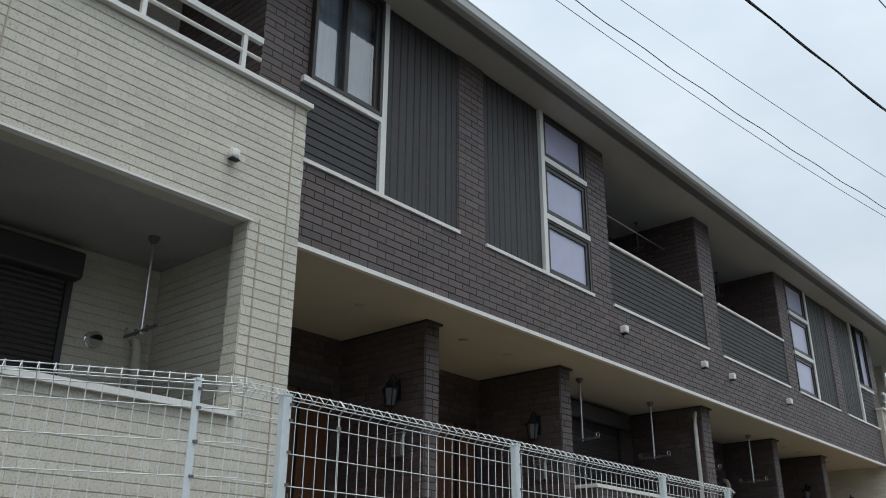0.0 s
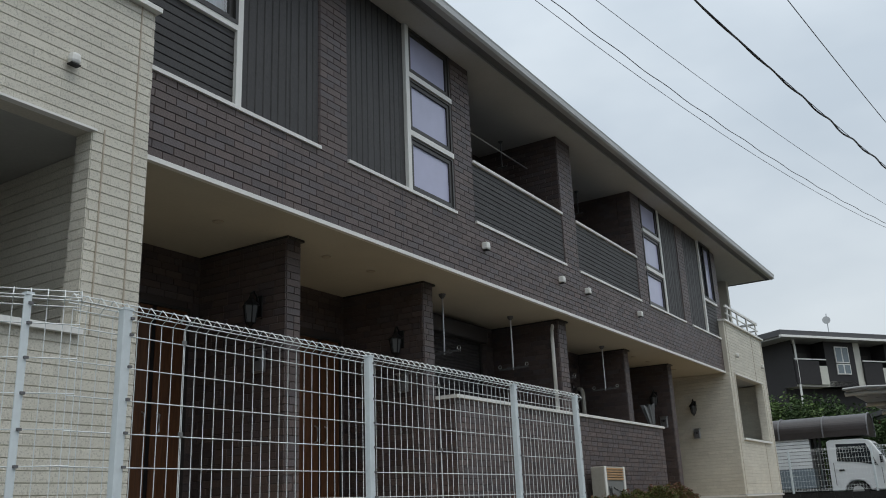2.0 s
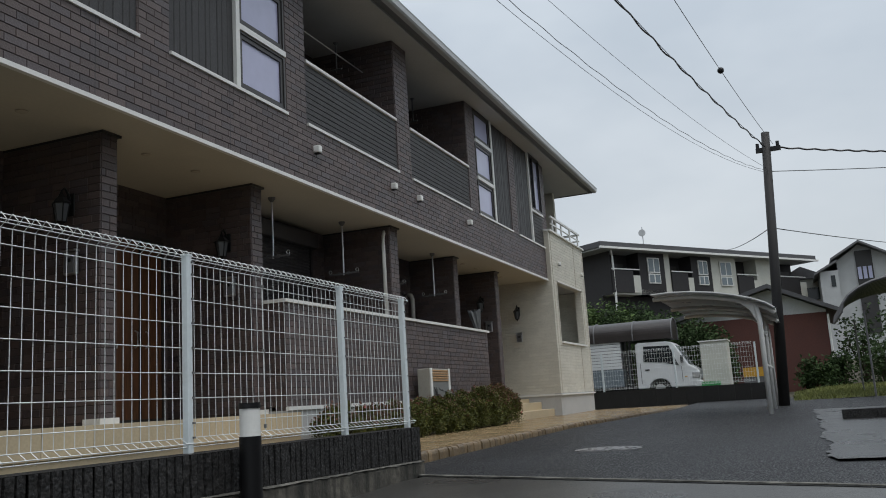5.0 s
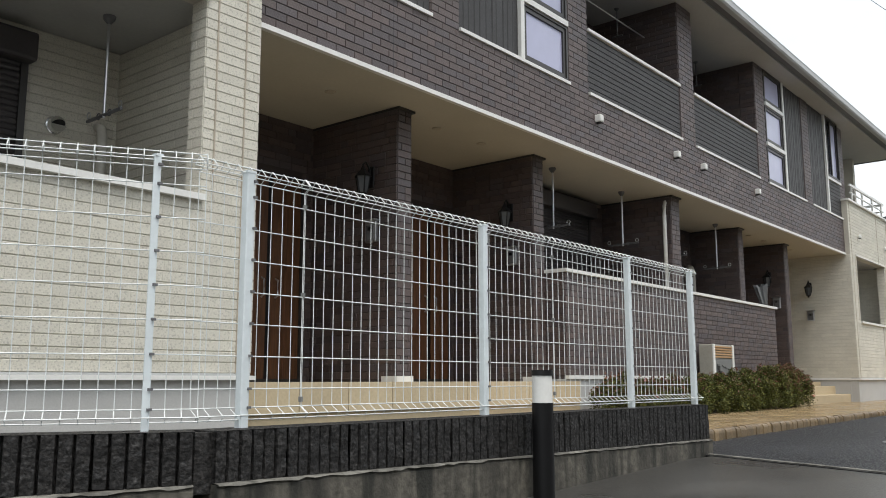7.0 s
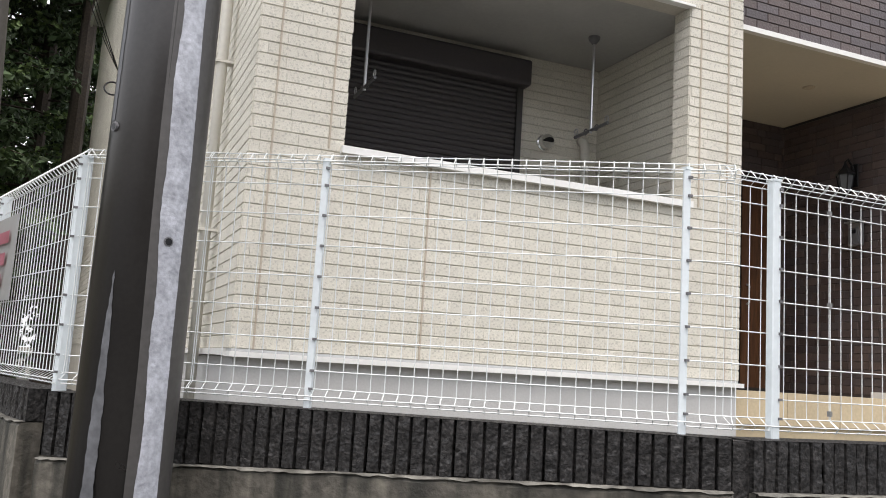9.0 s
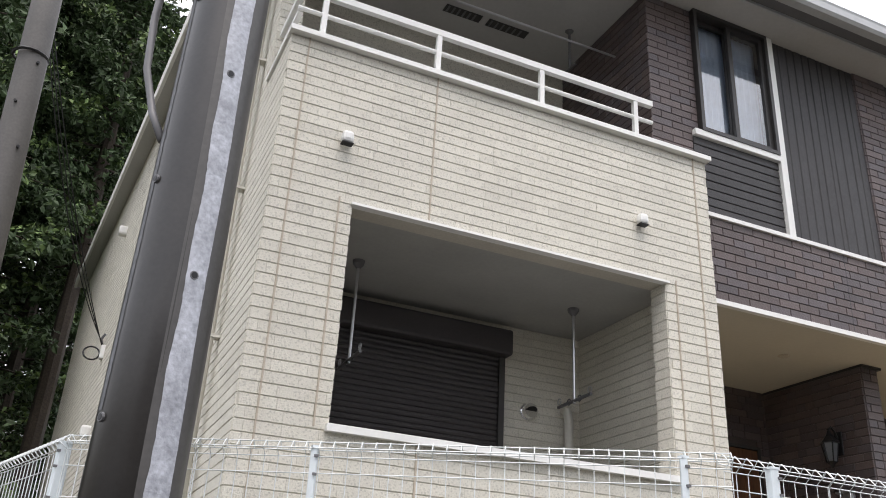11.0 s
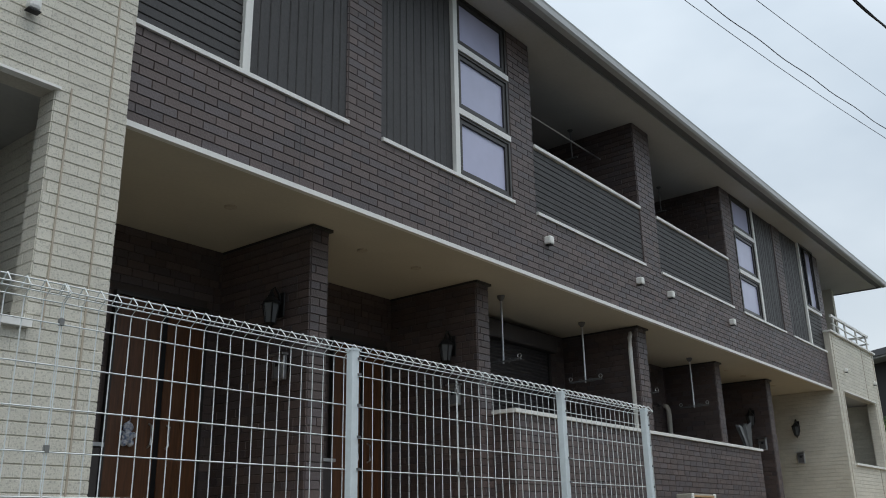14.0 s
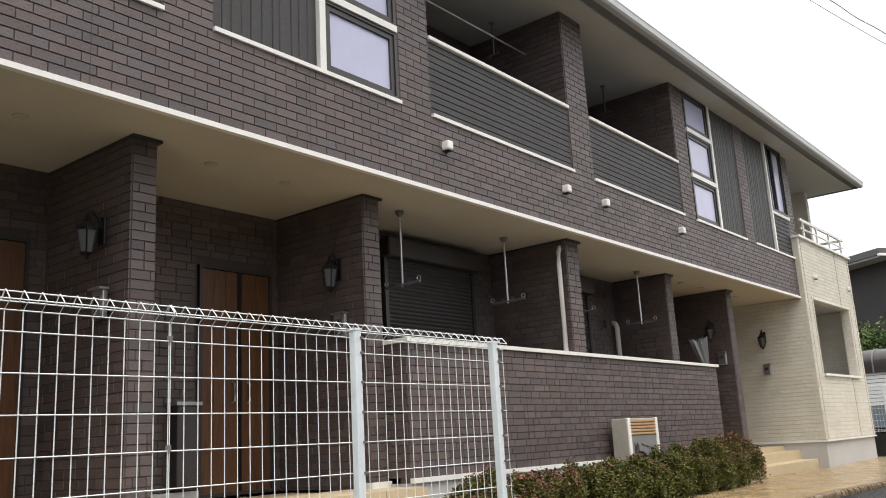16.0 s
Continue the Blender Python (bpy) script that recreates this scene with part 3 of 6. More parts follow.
# white trims
for a, b in both(-0.115, 2.27) + both(2.76, 5.145) + both(5.665, 8.70):
    part("trim", boxes((a, b, -0.035, 0.02, TRIM - 0.022, TRIM + 0.018)), "white", house, "white horizontal trim")
part("trim", boxes((-0.115, 2 * C + 0.115, -0.025, 0.03, SOF - 0.012, SOF + 0.034)), "white", house, "white trim along the soffit edge")
for a, b in both(0.96, 1.04) + both(3.98, 4.06):
    part("trim", boxes((a, b, -0.03, 0.1, TRIM + 0.018, TOP)), "white", house, "white upright trim")
for a, b in both(-0.115, 0.96):
    part("trim", boxes((a, b, -0.03, 0.1, 4.28, 4.345)), "white", house, "white trim under the window")
for a, b in both(4.06, 5.12):
    for z in (4.22, 5.07):
        part("trim", boxes((a, b, -0.03, 0.1, z, z + 0.075)), "white", house, "white trim between the windows")


def frame_bm(x0, x1, z0, z1, y0, y1, w):
    return boxes((x0, x0 + w, y0, y1, z0, z1), (x1 - w, x1, y0, y1, z0, z1),
                 (x0 + w, x1 - w, y0, y1, z0, z0 + w), (x0 + w, x1 - w, y0, y1, z1 - w, z1))


def sheet_bm(x0, x1, y, z0, z1):
    bm = bmesh.new()
    bm.faces.new([bm.verts.new(v) for v in ((x0, y, z0), (x1, y, z0), (x1, y, z1), (x0, y, z1))])
    return bm


def small_window(x0, x1, z0, z1):
    w = part("window", frame_bm(x0, x1, z0, z1, -0.01, 0.12, 0.035), "frame", house, "dark bronze awning window")
    part("sash", frame_bm(x0 + 0.036, x1 - 0.036, z0 + 0.036, z1 - 0.036, 0.005, 0.07, 0.055), "frame", w)
    part("pane", boxes((x0 + 0.09, x1 - 0.09, 0.03, 0.042, z0 + 0.09, z1 - 0.09)), "frost", w, "frosted glass pane")


for a, b in both(4.06, 5.12):
    for z0, z1 in ((TRIM + 0.02, 4.22), (4.295, 5.07), (5.145, TOP)):
        small_window(a, b, z0, z1)
for a, b in both(-0.03, 0.96):
    m = (a + b) / 2
    w = part("window", frame_bm(a, b, 4.345, TOP, -0.04, 0.14, 0.04), "frame", house, "dark bronze sliding window")
    for s0, s1, y in ((a + 0.04, m + 0.03, 0.06), (m - 0.03, b - 0.04, 0.0)):
        part("sash", frame_bm(s0, s1, 4.385, TOP - 0.04, y, y + 0.04, 0.05), "frame", w)
        p = part("pane", sheet_bm(s0 + 0.05, s1 - 0.05, y + 0.02, 4.435, TOP - 0.09), "glass" if a < C else "frost", w, "clear window pane" if a < C else "frosted window pane")
        p.visible_shadow = False
    bm = bmesh.new()
    n = 60
    top = [bm.verts.new((a + (b - a) * i / n, 0.145 + 0.015 * math.sin(i * 1.35), TOP)) for i in range(n + 1)]
    low = [bm.verts.new((a + (b - a) * i / n, 0.145 + 0.018 * math.sin(i * 1.35), 4.36)) for i in range(n + 1)]
    for i in range(n):
        bm.faces.new((low[i], low[i + 1], top[i + 1], top[i]))
    part("curtain", bm, "curtain", w, "lace curtain with the sky's blue reflection in its colour", smooth=True)

# balcony recesses upstairs
for a, b in both(5.665, 8.70):
    part("balcony_wall", boxes((a - 0.2, b + 0.2, 1.6, 1.75, SOF + 0.3, TOP)), "brown", house, "dark balcony back wall")
    part("balcony_floor", boxes((a - 0.2, b + 0.2, 0.16, 1.6, SOF + 0.3, SOF + 0.5)), "plinth", house)
    part("balcony_window", boxes((a + 0.5, b - 0.6, 1.56, 1.6, 3.1, 5.1)), "frame", house, "dark balcony door")
for a, b in both(5.3, 5.66):
    bm = boxes((a, b, 0.31, 1.6, 3.0, TOP))
    side = part("balcony_side_wall", bm, "brown_joint", house, "brown brick-tiled side wall of the balcony")
    bricks(side, (b + 0.0 if a < C else a, 0.31 if a < C else 1.6, 0), Y if a < C else -Y, X if a < C else -X, 1.29, 3.2, TOP, 0.083, 0.245, "brown", seed=83)

def shutter(sh0, sh1, low=-0.2):
    sh = part("shutter", boxes((sh0, sh1, 1.565, 1.6, low, 2.22)), "shutter", house, "closed dark bronze roller shutter")
    n = round((2.2 - low) / 0.052)
    for i in range(n):
        z = low + 0.02 + i * (2.2 - low) / n
        bm = bmesh.new()
        prism(bm, [(1.565, z + 0.002), (1.55, z + 0.006), (1.542, z + 0.025), (1.55, z + 0.044), (1.565, z + 0.049)], "x", sh0 + 0.06, sh1 - 0.06)
        part("slat", bm, "shutter", sh)
    part("shutter_box", boxes((sh0 - 0.03, sh1 + 0.03, 1.40, 1.58, 2.2, 2.46)), "shutter", sh, "dark bronze shutter box", bevel=0.03)
    for p in (sh0, sh1 - 0.06):
        part("guide_rail", boxes((p, p + 0.06, 1.52, 1.6, low, 2.2)), "frame", sh)


# ---------------------------------------------------------------- ends in cream tile
for side in (0, 1):
    def mx(a, b, side=side):
        return (a, b) if side == 0 else (2 * C - b, 2 * C - a)
    FY = -0.13
    x0, x1 = mx(-4.12, -0.115)
    o0, o1 = mx(-3.50, -0.655)
    bm = bmesh.new()
    wall_cells(bm, x0, x1, FY + 0.02, FY + 0.22, -0.46, 3.90, [(o0, o1, 0.90, 2.56)])
    front = part("front_wall", bm, "cream_joint", house, "cream tiled front wall with a terrace opening")
    bricks(front, (x0, FY + 0.02, 0), X, -Y, x1 - x0, -0.46, 3.90, 0.0845, 0.25, "cream", holes=[(o0 - x0, o1 - x0, 0.90, 2.56)],
           singles=(0.0, 4.1) if side == 0 else None, seed=200 + side)
    for cx, c0, c1 in ((-3.98, -0.46, 3.9), (-3.60, 0.9, 2.6), (-2.88, 2.575, 3.9), (-2.86, -0.46, 0.875), (-0.55, 0.9, 2.6), (-0.265, -0.46, 3.9)):
        cx = cx if side == 0 else 2 * C - cx
        part("caulk_line", boxes((cx - 0.006, cx + 0.006, FY + 0.004, FY + 0.02, c0, c1)), "caulk", front, "tan caulk joint")
    # return wall on the porch side, full depth
    r0, r1 = mx(-0.43, -0.115)
    ret = part("return_wall", boxes((r0, r1, FY + 0.22, 2.2, -0.46, SOF + 0.02)), "cream_joint", house, "cream tiled return wall")
    if side == 0:
        bricks(ret, (r0, 2.2, 0), -Y, -X, 2.2 - FY - 0.22, -0.46, 2.56, 0.0845, 0.25, "cream", seed=210)
        bricks(ret, (r1, FY + 0.02, 0), Y, X, 2.2 - FY, -0.46, 2.55, 0.0845, 0.25, "cream", seed=211)
    else:
        bricks(ret, (r0, 2.2, 0), -Y, -X, 2.2 - FY - 0.02, -0.46, 2.55, 0.0845, 0.25, "cream", seed=212)
        bricks(ret, (r1, FY + 0.22, 0), Y, X, 1.7, -0.46, 2.56, 0.0845, 0.25, "cream", seed=213)
    # outer side wall: parapet in front, full height behind
    s0, s1 = mx(-4.12, -3.92)
    bm = boxes((s0, s1, FY + 0.22, 0.62, -0.46, 3.90), (s0, s1, 0.62, 2.6, -0.46, TOP), (s0, s1, 2.6, DEPTH, -0.46, TOP))
    outer = part("side_wall", bm, "cream_joint", house, "cream tiled side wall")
    if side == 0:
        bricks(outer, (x0, 0.62, 0), -Y, -X, 0.62 - FY - 0.02, -0.46, 3.90, 0.0845, 0.25, "cream", seed=220)
        bricks(outer, (x0, 2.6, 0), -Y, -X, 1.98, -0.46, TOP, 0.0845, 0.25, "cream", seed=221)
        rear = bmesh.new()
        prism(rear, [(-4.52, 2.6), (-5.15, DEPTH), (-4.0, DEPTH), (-4.0, 2.6)], "z", -1.3, TOP)
        rear = part("rear_side_wall", rear, "cream_joint", house, "cream tiled rear side wall")
        rd = Vector((0.63, 2.6 - DEPTH, 0)).normalized()
        bricks(rear, (-5.15, DEPTH, 0), rd, Vector((rd.y, -rd.x, 0)), 9.31, -0.46, TOP, 0.0845, 0.25, "cream", seed=229)
        bricks(rear, (-4.52, 2.6, 0), X, -Y, 0.4, -0.46, TOP, 0.0845, 0.25, "cream", seed=228)
        bricks(outer, (x0, 0.62, 0), X, -Y, 0.2, 3.93, TOP, 0.0845, 0.25, "cream", seed=222)
    else:
        bricks(outer, (s0, 0.62, 0), X, -Y, 0.2, 3.93, TOP, 0.0845, 0.25, "cream", seed=223)
        bricks(outer, (s0, 1.6, 0), -Y, -X, 1.7, 0.3, 2.56, 0.0845, 0.25, "cream", seed=224)
    # jambs of the opening
    for j, (p, nrm) in enumerate(((o0, X), (o1, -X))):
        jamb = part("jamb", boxes((p - 0.004, p + 0.004, FY + 0.03, FY + 0.21, 0.9, 2.56)), "cream_joint", house)
        bricks(jamb, (p, (FY + 0.02) if j == 1 else (FY + 0.22), 0), Y if j == 1 else -Y, nrm, 0.2, 0.90, 2.56, 0.0845, 0.25, "cream", seed=230 + j)
    # terrace recess
    back = part("terrace_wall", boxes((*mx(-3.92, -0.43), 1.6, 1.75, -0.46, SOF + 0.02)), "cream_joint", house, "cream tiled terrace back wall")
    bricks(back, (mx(-3.92, -0.43)[0], 1.6, 0), X, -Y, 3.49, -0.46, 2.56, 0.0845, 0.25, "cream", seed=240)
    part("terrace_floor", boxes((*mx(-3.92, -0.43), FY + 0.22, 1.6, -0.46, -0.2)), "plinth", house)
    part("terrace_ceiling", boxes((*mx(-3.92, -0.43), FY + 0.22, 1.6, 2.565, 2.7)), "terrace_shade_board", house, "terrace ceiling board, darkened for the recess's shade")
    shutter(*mx(-3.2, -1.32))
    # copings, trims, plinth
    part("coping", boxes((x0 - 0.03, x1 + 0.025, FY - 0.05, FY + 0.27, 3.90, 3.945), (*mx(-4.15, -3.89), FY + 0.27, 0.62, 3.90, 3.945)), "white", house, "cream metal parapet coping")
    part("sill", boxes((o0 - 0.02, o1 + 0.02, FY - 0.04, FY + 0.26, 0.875, 0.925)), "white", house, "cream metal sill of the terrace opening")
    part("drip_trim", boxes((o0 - 0.01, o1 + 0.02, FY - 0.018, FY + 0.05, 2.552, 2.572)), "white", house, "pale drip trim over the opening")
    part("base_trim", boxes((x0 - 0.01, x1 + 0.03, FY - 0.02, FY + 0.2, -0.512, -0.478), (*mx(-4.15, -3.95), FY + 0.2, 2.6, -0.505, -0.462)), "white", house, "pale base flashing")
    part("base_seal", boxes((x0 + 0.004, x1 - 0.004, FY + 0.012, FY + 0.2, -0.4775, -0.4605)), "gutter", house, "grey seal strip under the tiles")
    t0, t1 = (r1 + 0.001, r1 + 0.025) if side == 0 else (r0 - 0.025, r0 - 0.001)
    part("base_trim", boxes((t0, t1, FY + 0.2, 2.0, -0.512, -0.462)), "white", house, "pale base flashing")
    part("return_plinth", boxes((r0 + 0.004, r1 - 0.004, FY + 0.21, 2.2, -1.2, -0.461)), "plinth", house, "grey rendered foundation")
    part("plinth", boxes((x0 + 0.02, x1 - 0.0, FY + 0.035, 2.2, -1.3, -0.512), (*mx(-4.1, -3.92), 2.2, DEPTH, -1.3, -0.46)), "plinth", house, "grey rendered foundation")
    # balcony railing over the parapet
    rail = part("railing", boxes((x0 + 0.02, x1 - 0.55 if side == 0 else x1 - 0.02, FY + 0.04, FY + 0.09, 4.37, 4.43) if side == 0 else (x0 + 0.55, x1 - 0.02, FY + 0.04, FY + 0.09, 4.37, 4.43)), "white", house, "white metal balcony railing")
    ra, rb = (x0 + 0.02, x1 - 0.55) if side == 0 else (x0 + 0.55, x1 - 0.02)
    bm = bmesh.new()
    tube(bm, [(ra, FY + 0.065, 4.20), (rb, FY + 0.065, 4.20)], 0.02)
    part("lower_rail", bm, "white", rail)
    for i in range(4):
        x = (-3.88 + 1.007 * i) if side == 0 else 2 * C + 3.88 - 1.007 * i
        part("post", boxes((x - 0.022, x + 0.022, FY + 0.045, FY + 0.085, 3.945, 4.37)), "white", rail)
    sx = x0 + 0.05 if side == 0 else x1 - 0.05
    part("side_rail", boxes((sx - 0.025, sx + 0.025, FY + 0.09, 0.6, 4.37, 4.43), (sx - 0.02, sx + 0.02, FY + 0.09, 0.6, 4.18, 4.22)), "white", rail)
    # balcony behind it
    part("balcony_wall", boxes((*mx(-3.92, -0.1), 1.6, 1.75, 2.7, TOP)), "cream", house, "shaded balcony back wall")
    part("balcony_door", boxes((*mx(-3.5, -1.6), 1.55, 1.6, 3.1, 5.1)), "frame", house, "dark balcony door")
    part("balcony_floor", boxes((*mx(-3.92, -0.1), FY + 0.22, 1.6, 2.72, 3.0)), "plinth", house)
    b0, b1 = mx(-0.6, -0.1)
    bs = part("balcony_side_wall", boxes((b0, b1, 0.3, 1.6, 3.0, TOP)), "brown_joint", house, "brown brick-tiled balcony side wall")
    bricks(bs, (b0, 1.6, 0) if side == 0 else (b1, 0.3, 0), -Y if side == 0 else Y, -X if side == 0 else X, 1.6 if side == 0 else 1.3, 3.0, TOP, 0.083, 0.245, "brown", seed=260 + side)
    # small hoods
    for hx in mx(-3.605, -0.91):
        hood = part("vent_hood", boxes((hx - 0.047, hx + 0.047, FY - 0.08, FY + 0.0, 3.03, 3.13)), "white", house, "white vent hood", bevel=0.03)
        part("vent_mouth", boxes((hx - 0.045, hx + 0.045, FY - 0.072, FY - 0.01, 3.022, 3.029)), "black", hood)
for hx in (5.86, 8.40, 9.465, 12.05):
    hood = part("vent_hood", boxes((hx - 0.05, hx + 0.05, -0.10, 0.012, 3.05, 3.16)), "white", house, "white vent hood", bevel=0.02)
    part("vent_mouth", boxes((hx - 0.04, hx + 0.04, -0.09, -0.01, 3.042, 3.049)), "black", hood)

# ---------------------------------------------------------------- ground floor, dark part
part("porch_soffit", boxes((-0.115, 2 * C + 0.115, 0.031, 2.2, SOF, SOF + 0.03)), "soffit", house, "beige soffit board over the porches")
porch_backs = [part("porch_wall", boxes(q), "brown_joint", house, "brown brick-tiled porch wall") for q in
               ((-0.115, 5.3, 2.0, 2.2, -0.53, SOF), (5.3, 2 * C - 5.3, 1.6, 2.2, -0.53, SOF), (2 * C - 5.3, 2 * C + 0.115, 2.0, 2.2, -0.53, SOF))]
bricks(porch_backs[0], (-0.03, 2.0, 0), X, -Y, 5.2, -0.53, SOF, 0.083, 0.245, "brown", seed=301, holes=[(1.15, 2.25, -0.6, 1.9), (4.03, 5.05, -0.6, 1.9)])
bricks(porch_backs[1], (5.45, 1.6, 0), X, -Y, 2 * C - 10.9, -0.53, SOF, 0.083, 0.245, "brown", seed=302)
bricks(porch_backs[2], (2 * C - 5.2, 2.0, 0), X, -Y, 5.2, -0.53, SOF, 0.083, 0.245, "brown", seed=303)
for i, (a, b, y) in enumerate(((2.40, 2.63, 0.60), (5.13, 5.38, 0.60), (C - 0.16, C + 0.16, 0.30), (2 * C - 5.38, 2 * C - 5.13, 0.60), (2 * C - 2.63, 2 * C - 2.37, 0.60))):
    fin = part("fin_wall", boxes((a, b, y, 2.0, -0.53, SOF)), "brown_joint", house, "brown brick-tiled fin wall")
    bricks(fin, (a, y, 0), X, -Y, b - a, -0.5, SOF, 0.083, 0.245, "brown", seed=320 + i, singles=(0, 1) if i < 2 else None)
    bricks(fin, (a, 2.0, 0), -Y, -X, 2.0 - y, -0.5, SOF, 0.083, 0.245, "brown", seed=330 + i)
    part("ceiling_mould", boxes((a - 0.02, b + 0.03, y - 0.04, 1.99, SOF - 0.03, SOF - 0.002)), "frame", fin, "dark ceiling moulding")
    part("base_stone", boxes((a - 0.02, b + 0.02, y - 0.03, y + 0.2, -0.55, -0.47)), "white", fin, "pale base stone")
for a, b in both(6.45, 8.3):
    shutter(a, b, -0.45)
# terrace parapet
par = part("terrace_parapet", boxes((5.40, 13.6, 0.29, 0.45, -0.5, 0.93), (5.40, 5.56, 0.45, 0.75, -0.5, 0.93)), "brown_joint", house, "brown brick-tiled terrace parapet")
bricks(par, (5.40, 0.29, 0), X, -Y, 8.2, -0.45, 0.93, 0.083, 0.245, "brown", seed=350, singles=(0, 4.0))
bricks(par, (5.40, 0.75, 0), -Y, -X, 0.46, -0.45, 0.93, 0.083, 0.245, "brown", seed=351)
for cx in (7.56, 11.32):
    part("panel_joint", boxes((cx - 0.005, cx + 0.005, 0.2805, 0.29, -0.45, 0.93)), "char", par, "dark panel joint")
part("parapet_plinth", boxes((5.385, 13.61, 0.28, 0.45, -1.2, -0.5), (5.385, 5.56, 0.45, 0.75, -1.2, -0.5)), "plinth", house, "pale rendered plinth under the parapet")
part("coping", boxes((5.36, 13.63, 0.24, 0.5, 0.93, 0.975), (5.36, 5.6, 0.5, 0.8, 0.93, 0.975)), "white", house, "white parapet coping")
part("base_trim", boxes((5.38, 13.6, 0.25, 0.3, -0.50, -0.45)), "white", house, "pale base flashing")
slab = part("porch_slab", boxes((-0.11, 5.40, 0.1, 2.0, -1.2, -0.56), (13.6, 2 * C + 0.11, 0.78, 2.0, -1.2, -0.56), (5.40, 13.6, 0.45, 1.6, -0.95, -0.45)), "tile", house, "beige tiled porch floor")
for i in range(9):
    part("tile", boxes((-0.115 + (0.085 if i else 0) + i * 0.6, -0.03 + i * 0.6 + 0.592, 0.06, 0.9, -0.80, -0.53)), "tile", slab)
for k, (z, y) in enumerate(((-0.66, 0.44), (-0.85, 0.10))):
    part("step", boxes((14.9, 18.08, y, 0.775, -1.2, z)), "tile", house, "beige tiled entrance step", bevel=0.01)

for a, b in ((-0.11, 1.12), (2.65, 4.0)):
    part("skirting", boxes((a, b, 1.90, 1.985, -0.53, -0.45)), "plinth", house, "grey skirting along the porch wall")
# doors
for x0, x1 in ((1.15, 2.22), (4.03, 5.0)):
    for a, b in ((x0, x1), (2 * C - x1, 2 * C - x0)):
        d = part("door", frame_bm(a, b, -0.53, 1.88, 1.945, 2.03, 0.035), "frame", house, "oak-brown entrance door with a dark glazed strip")
        m = a + (b - a) * 0.52
        for s0, s1, k in ((a + 0.036, m - 0.01, 3), (m + 0.05, b - 0.036, 2)):
            leaf = part("leaf", boxes((s0, s1, 1.972, 2.01, -0.5, 1.84)), "door", d, "oak-brown leaf")
            w = (s1 - s0) / k
            for j in range(k):
                part("plank", boxes((s0 + j * w + 0.0015, s0 + (j + 1) * w - 0.0015, 1.962, 1.971, -0.495, 1.835)), "door", leaf)
        part("glazed_strip", boxes((m - 0.01, m + 0.05, 1.972, 2.0, -0.5, 1.84)), "black", d, "dark glazed strip")
        for hx in (m - 0.075, m + 0.125):
            bm = bmesh.new()
            tube(bm, [(hx, 1.965, 0.42), (hx, 1.92, 0.44), (hx, 1.92, 0.62), (hx, 1.965, 0.64)], 0.011)
            part("handle", bm, "steel", d, "short steel handle")
        box_ = thing("letter_box", "grey metal letter box beside an entrance door", "letter box", (a - 0.22, 1.98, -0.1), "letter boxes")
        part("body", boxes((a - 0.34, a - 0.08, 1.82, 1.98, -0.4, 0.38)), "shutter", box_, bevel=0.01)
        part("flap", boxes((a - 0.36, a - 0.06, 1.80, 1.98, 0.385, 0.42)), "steel", box_, "steel top flap")

# roof, eave and gutter
for a, b in both(-2.33, -1.90) + both(-1.82, -1.33):
    ev = part("eave_vent", boxes((a, b, 1.12, 1.24, TOP - 0.006, TOP + 0.002)), "frame", house, "dark perforated eave vent")
    for k in range(6):
        p = a + 0.03 + k * (b - a - 0.06) / 6
        part("slot_bar", boxes((p, p + 0.02, 1.13, 1.23, TOP - 0.011, TOP - 0.006)), "fascia", ev)
E0, E1, EY = XL - 0.40, XR + 0.50, -0.50
EB = -5.37  # the rear corner of the side eave
bm = bmesh.new()
prism(bm, [(E0, EY + 0.13), (E1, EY + 0.13), (E1, DEPTH + 0.5), (EB, DEPTH + 0.5)], "z", TOP, TOP + 0.04)
part("eave_soffit", bm, "eave", house, "grey eave soffit")
part("soffit_trim", boxes((E0, E1, EY + 0.105, EY + 0.13, TOP - 0.022, TOP + 0.03)), "gutter", house, "pale metal trim along the soffit edge")
part("fascia", boxes((E0, E1, EY - 0.03, EY + 0.104, TOP + 0.012, TOP + 0.12), (E1, E1 + 0.03, EY - 0.03, DEPTH + 0.5, TOP - 0.03, TOP + 0.15)), "fascia", house, "dark grey fascia board")
bm = bmesh.new()
prism(bm, [(E0, EY - 0.03), (EB, DEPTH + 0.5), (EB - 0.04, DEPTH + 0.5), (E0 - 0.04, EY - 0.03)], "z", TOP - 0.03, TOP + 0.16)
part("side_fascia", bm, "white", house, "pale grey side fascia")
bm = bmesh.new()
prism(bm, [(EY - 0.035, TOP - 0.015), (EY - 0.12, TOP - 0.01), (EY - 0.15, TOP + 0.02), (EY - 0.155, TOP + 0.10), (EY - 0.165, TOP + 0.125), (EY - 0.14, TOP + 0.125), (EY - 0.035, TOP + 0.11)], "x", E0 - 0.1, E1 + 0.1)
part("gutter", bm, "gutter", house, "pale grey eave gutter")
bm = bmesh.new()
r = [bm.verts.new(v) for v in ((E0, EY, TOP + 0.15), (E1, EY, TOP + 0.15), (E1, DEPTH + 0.5, TOP + 0.15), (E0, DEPTH + 0.5, TOP + 0.15), (E0 + 4, 3.8, TOP + 1.75), (E1 - 4, 3.8, TOP + 1.75))]
for f in ((0, 1, 5, 4), (1, 2, 5), (2, 3, 4, 5), (3, 0, 4), (3, 2, 1, 0)):
    bm.faces.new([r[i] for i in f])
part("roof", bm, "roof", house, "dark slate hipped roof")
part("rear_wall", boxes((XL, XR, DEPTH - 0.2, DEPTH, -1.2, TOP)), "cream", house)

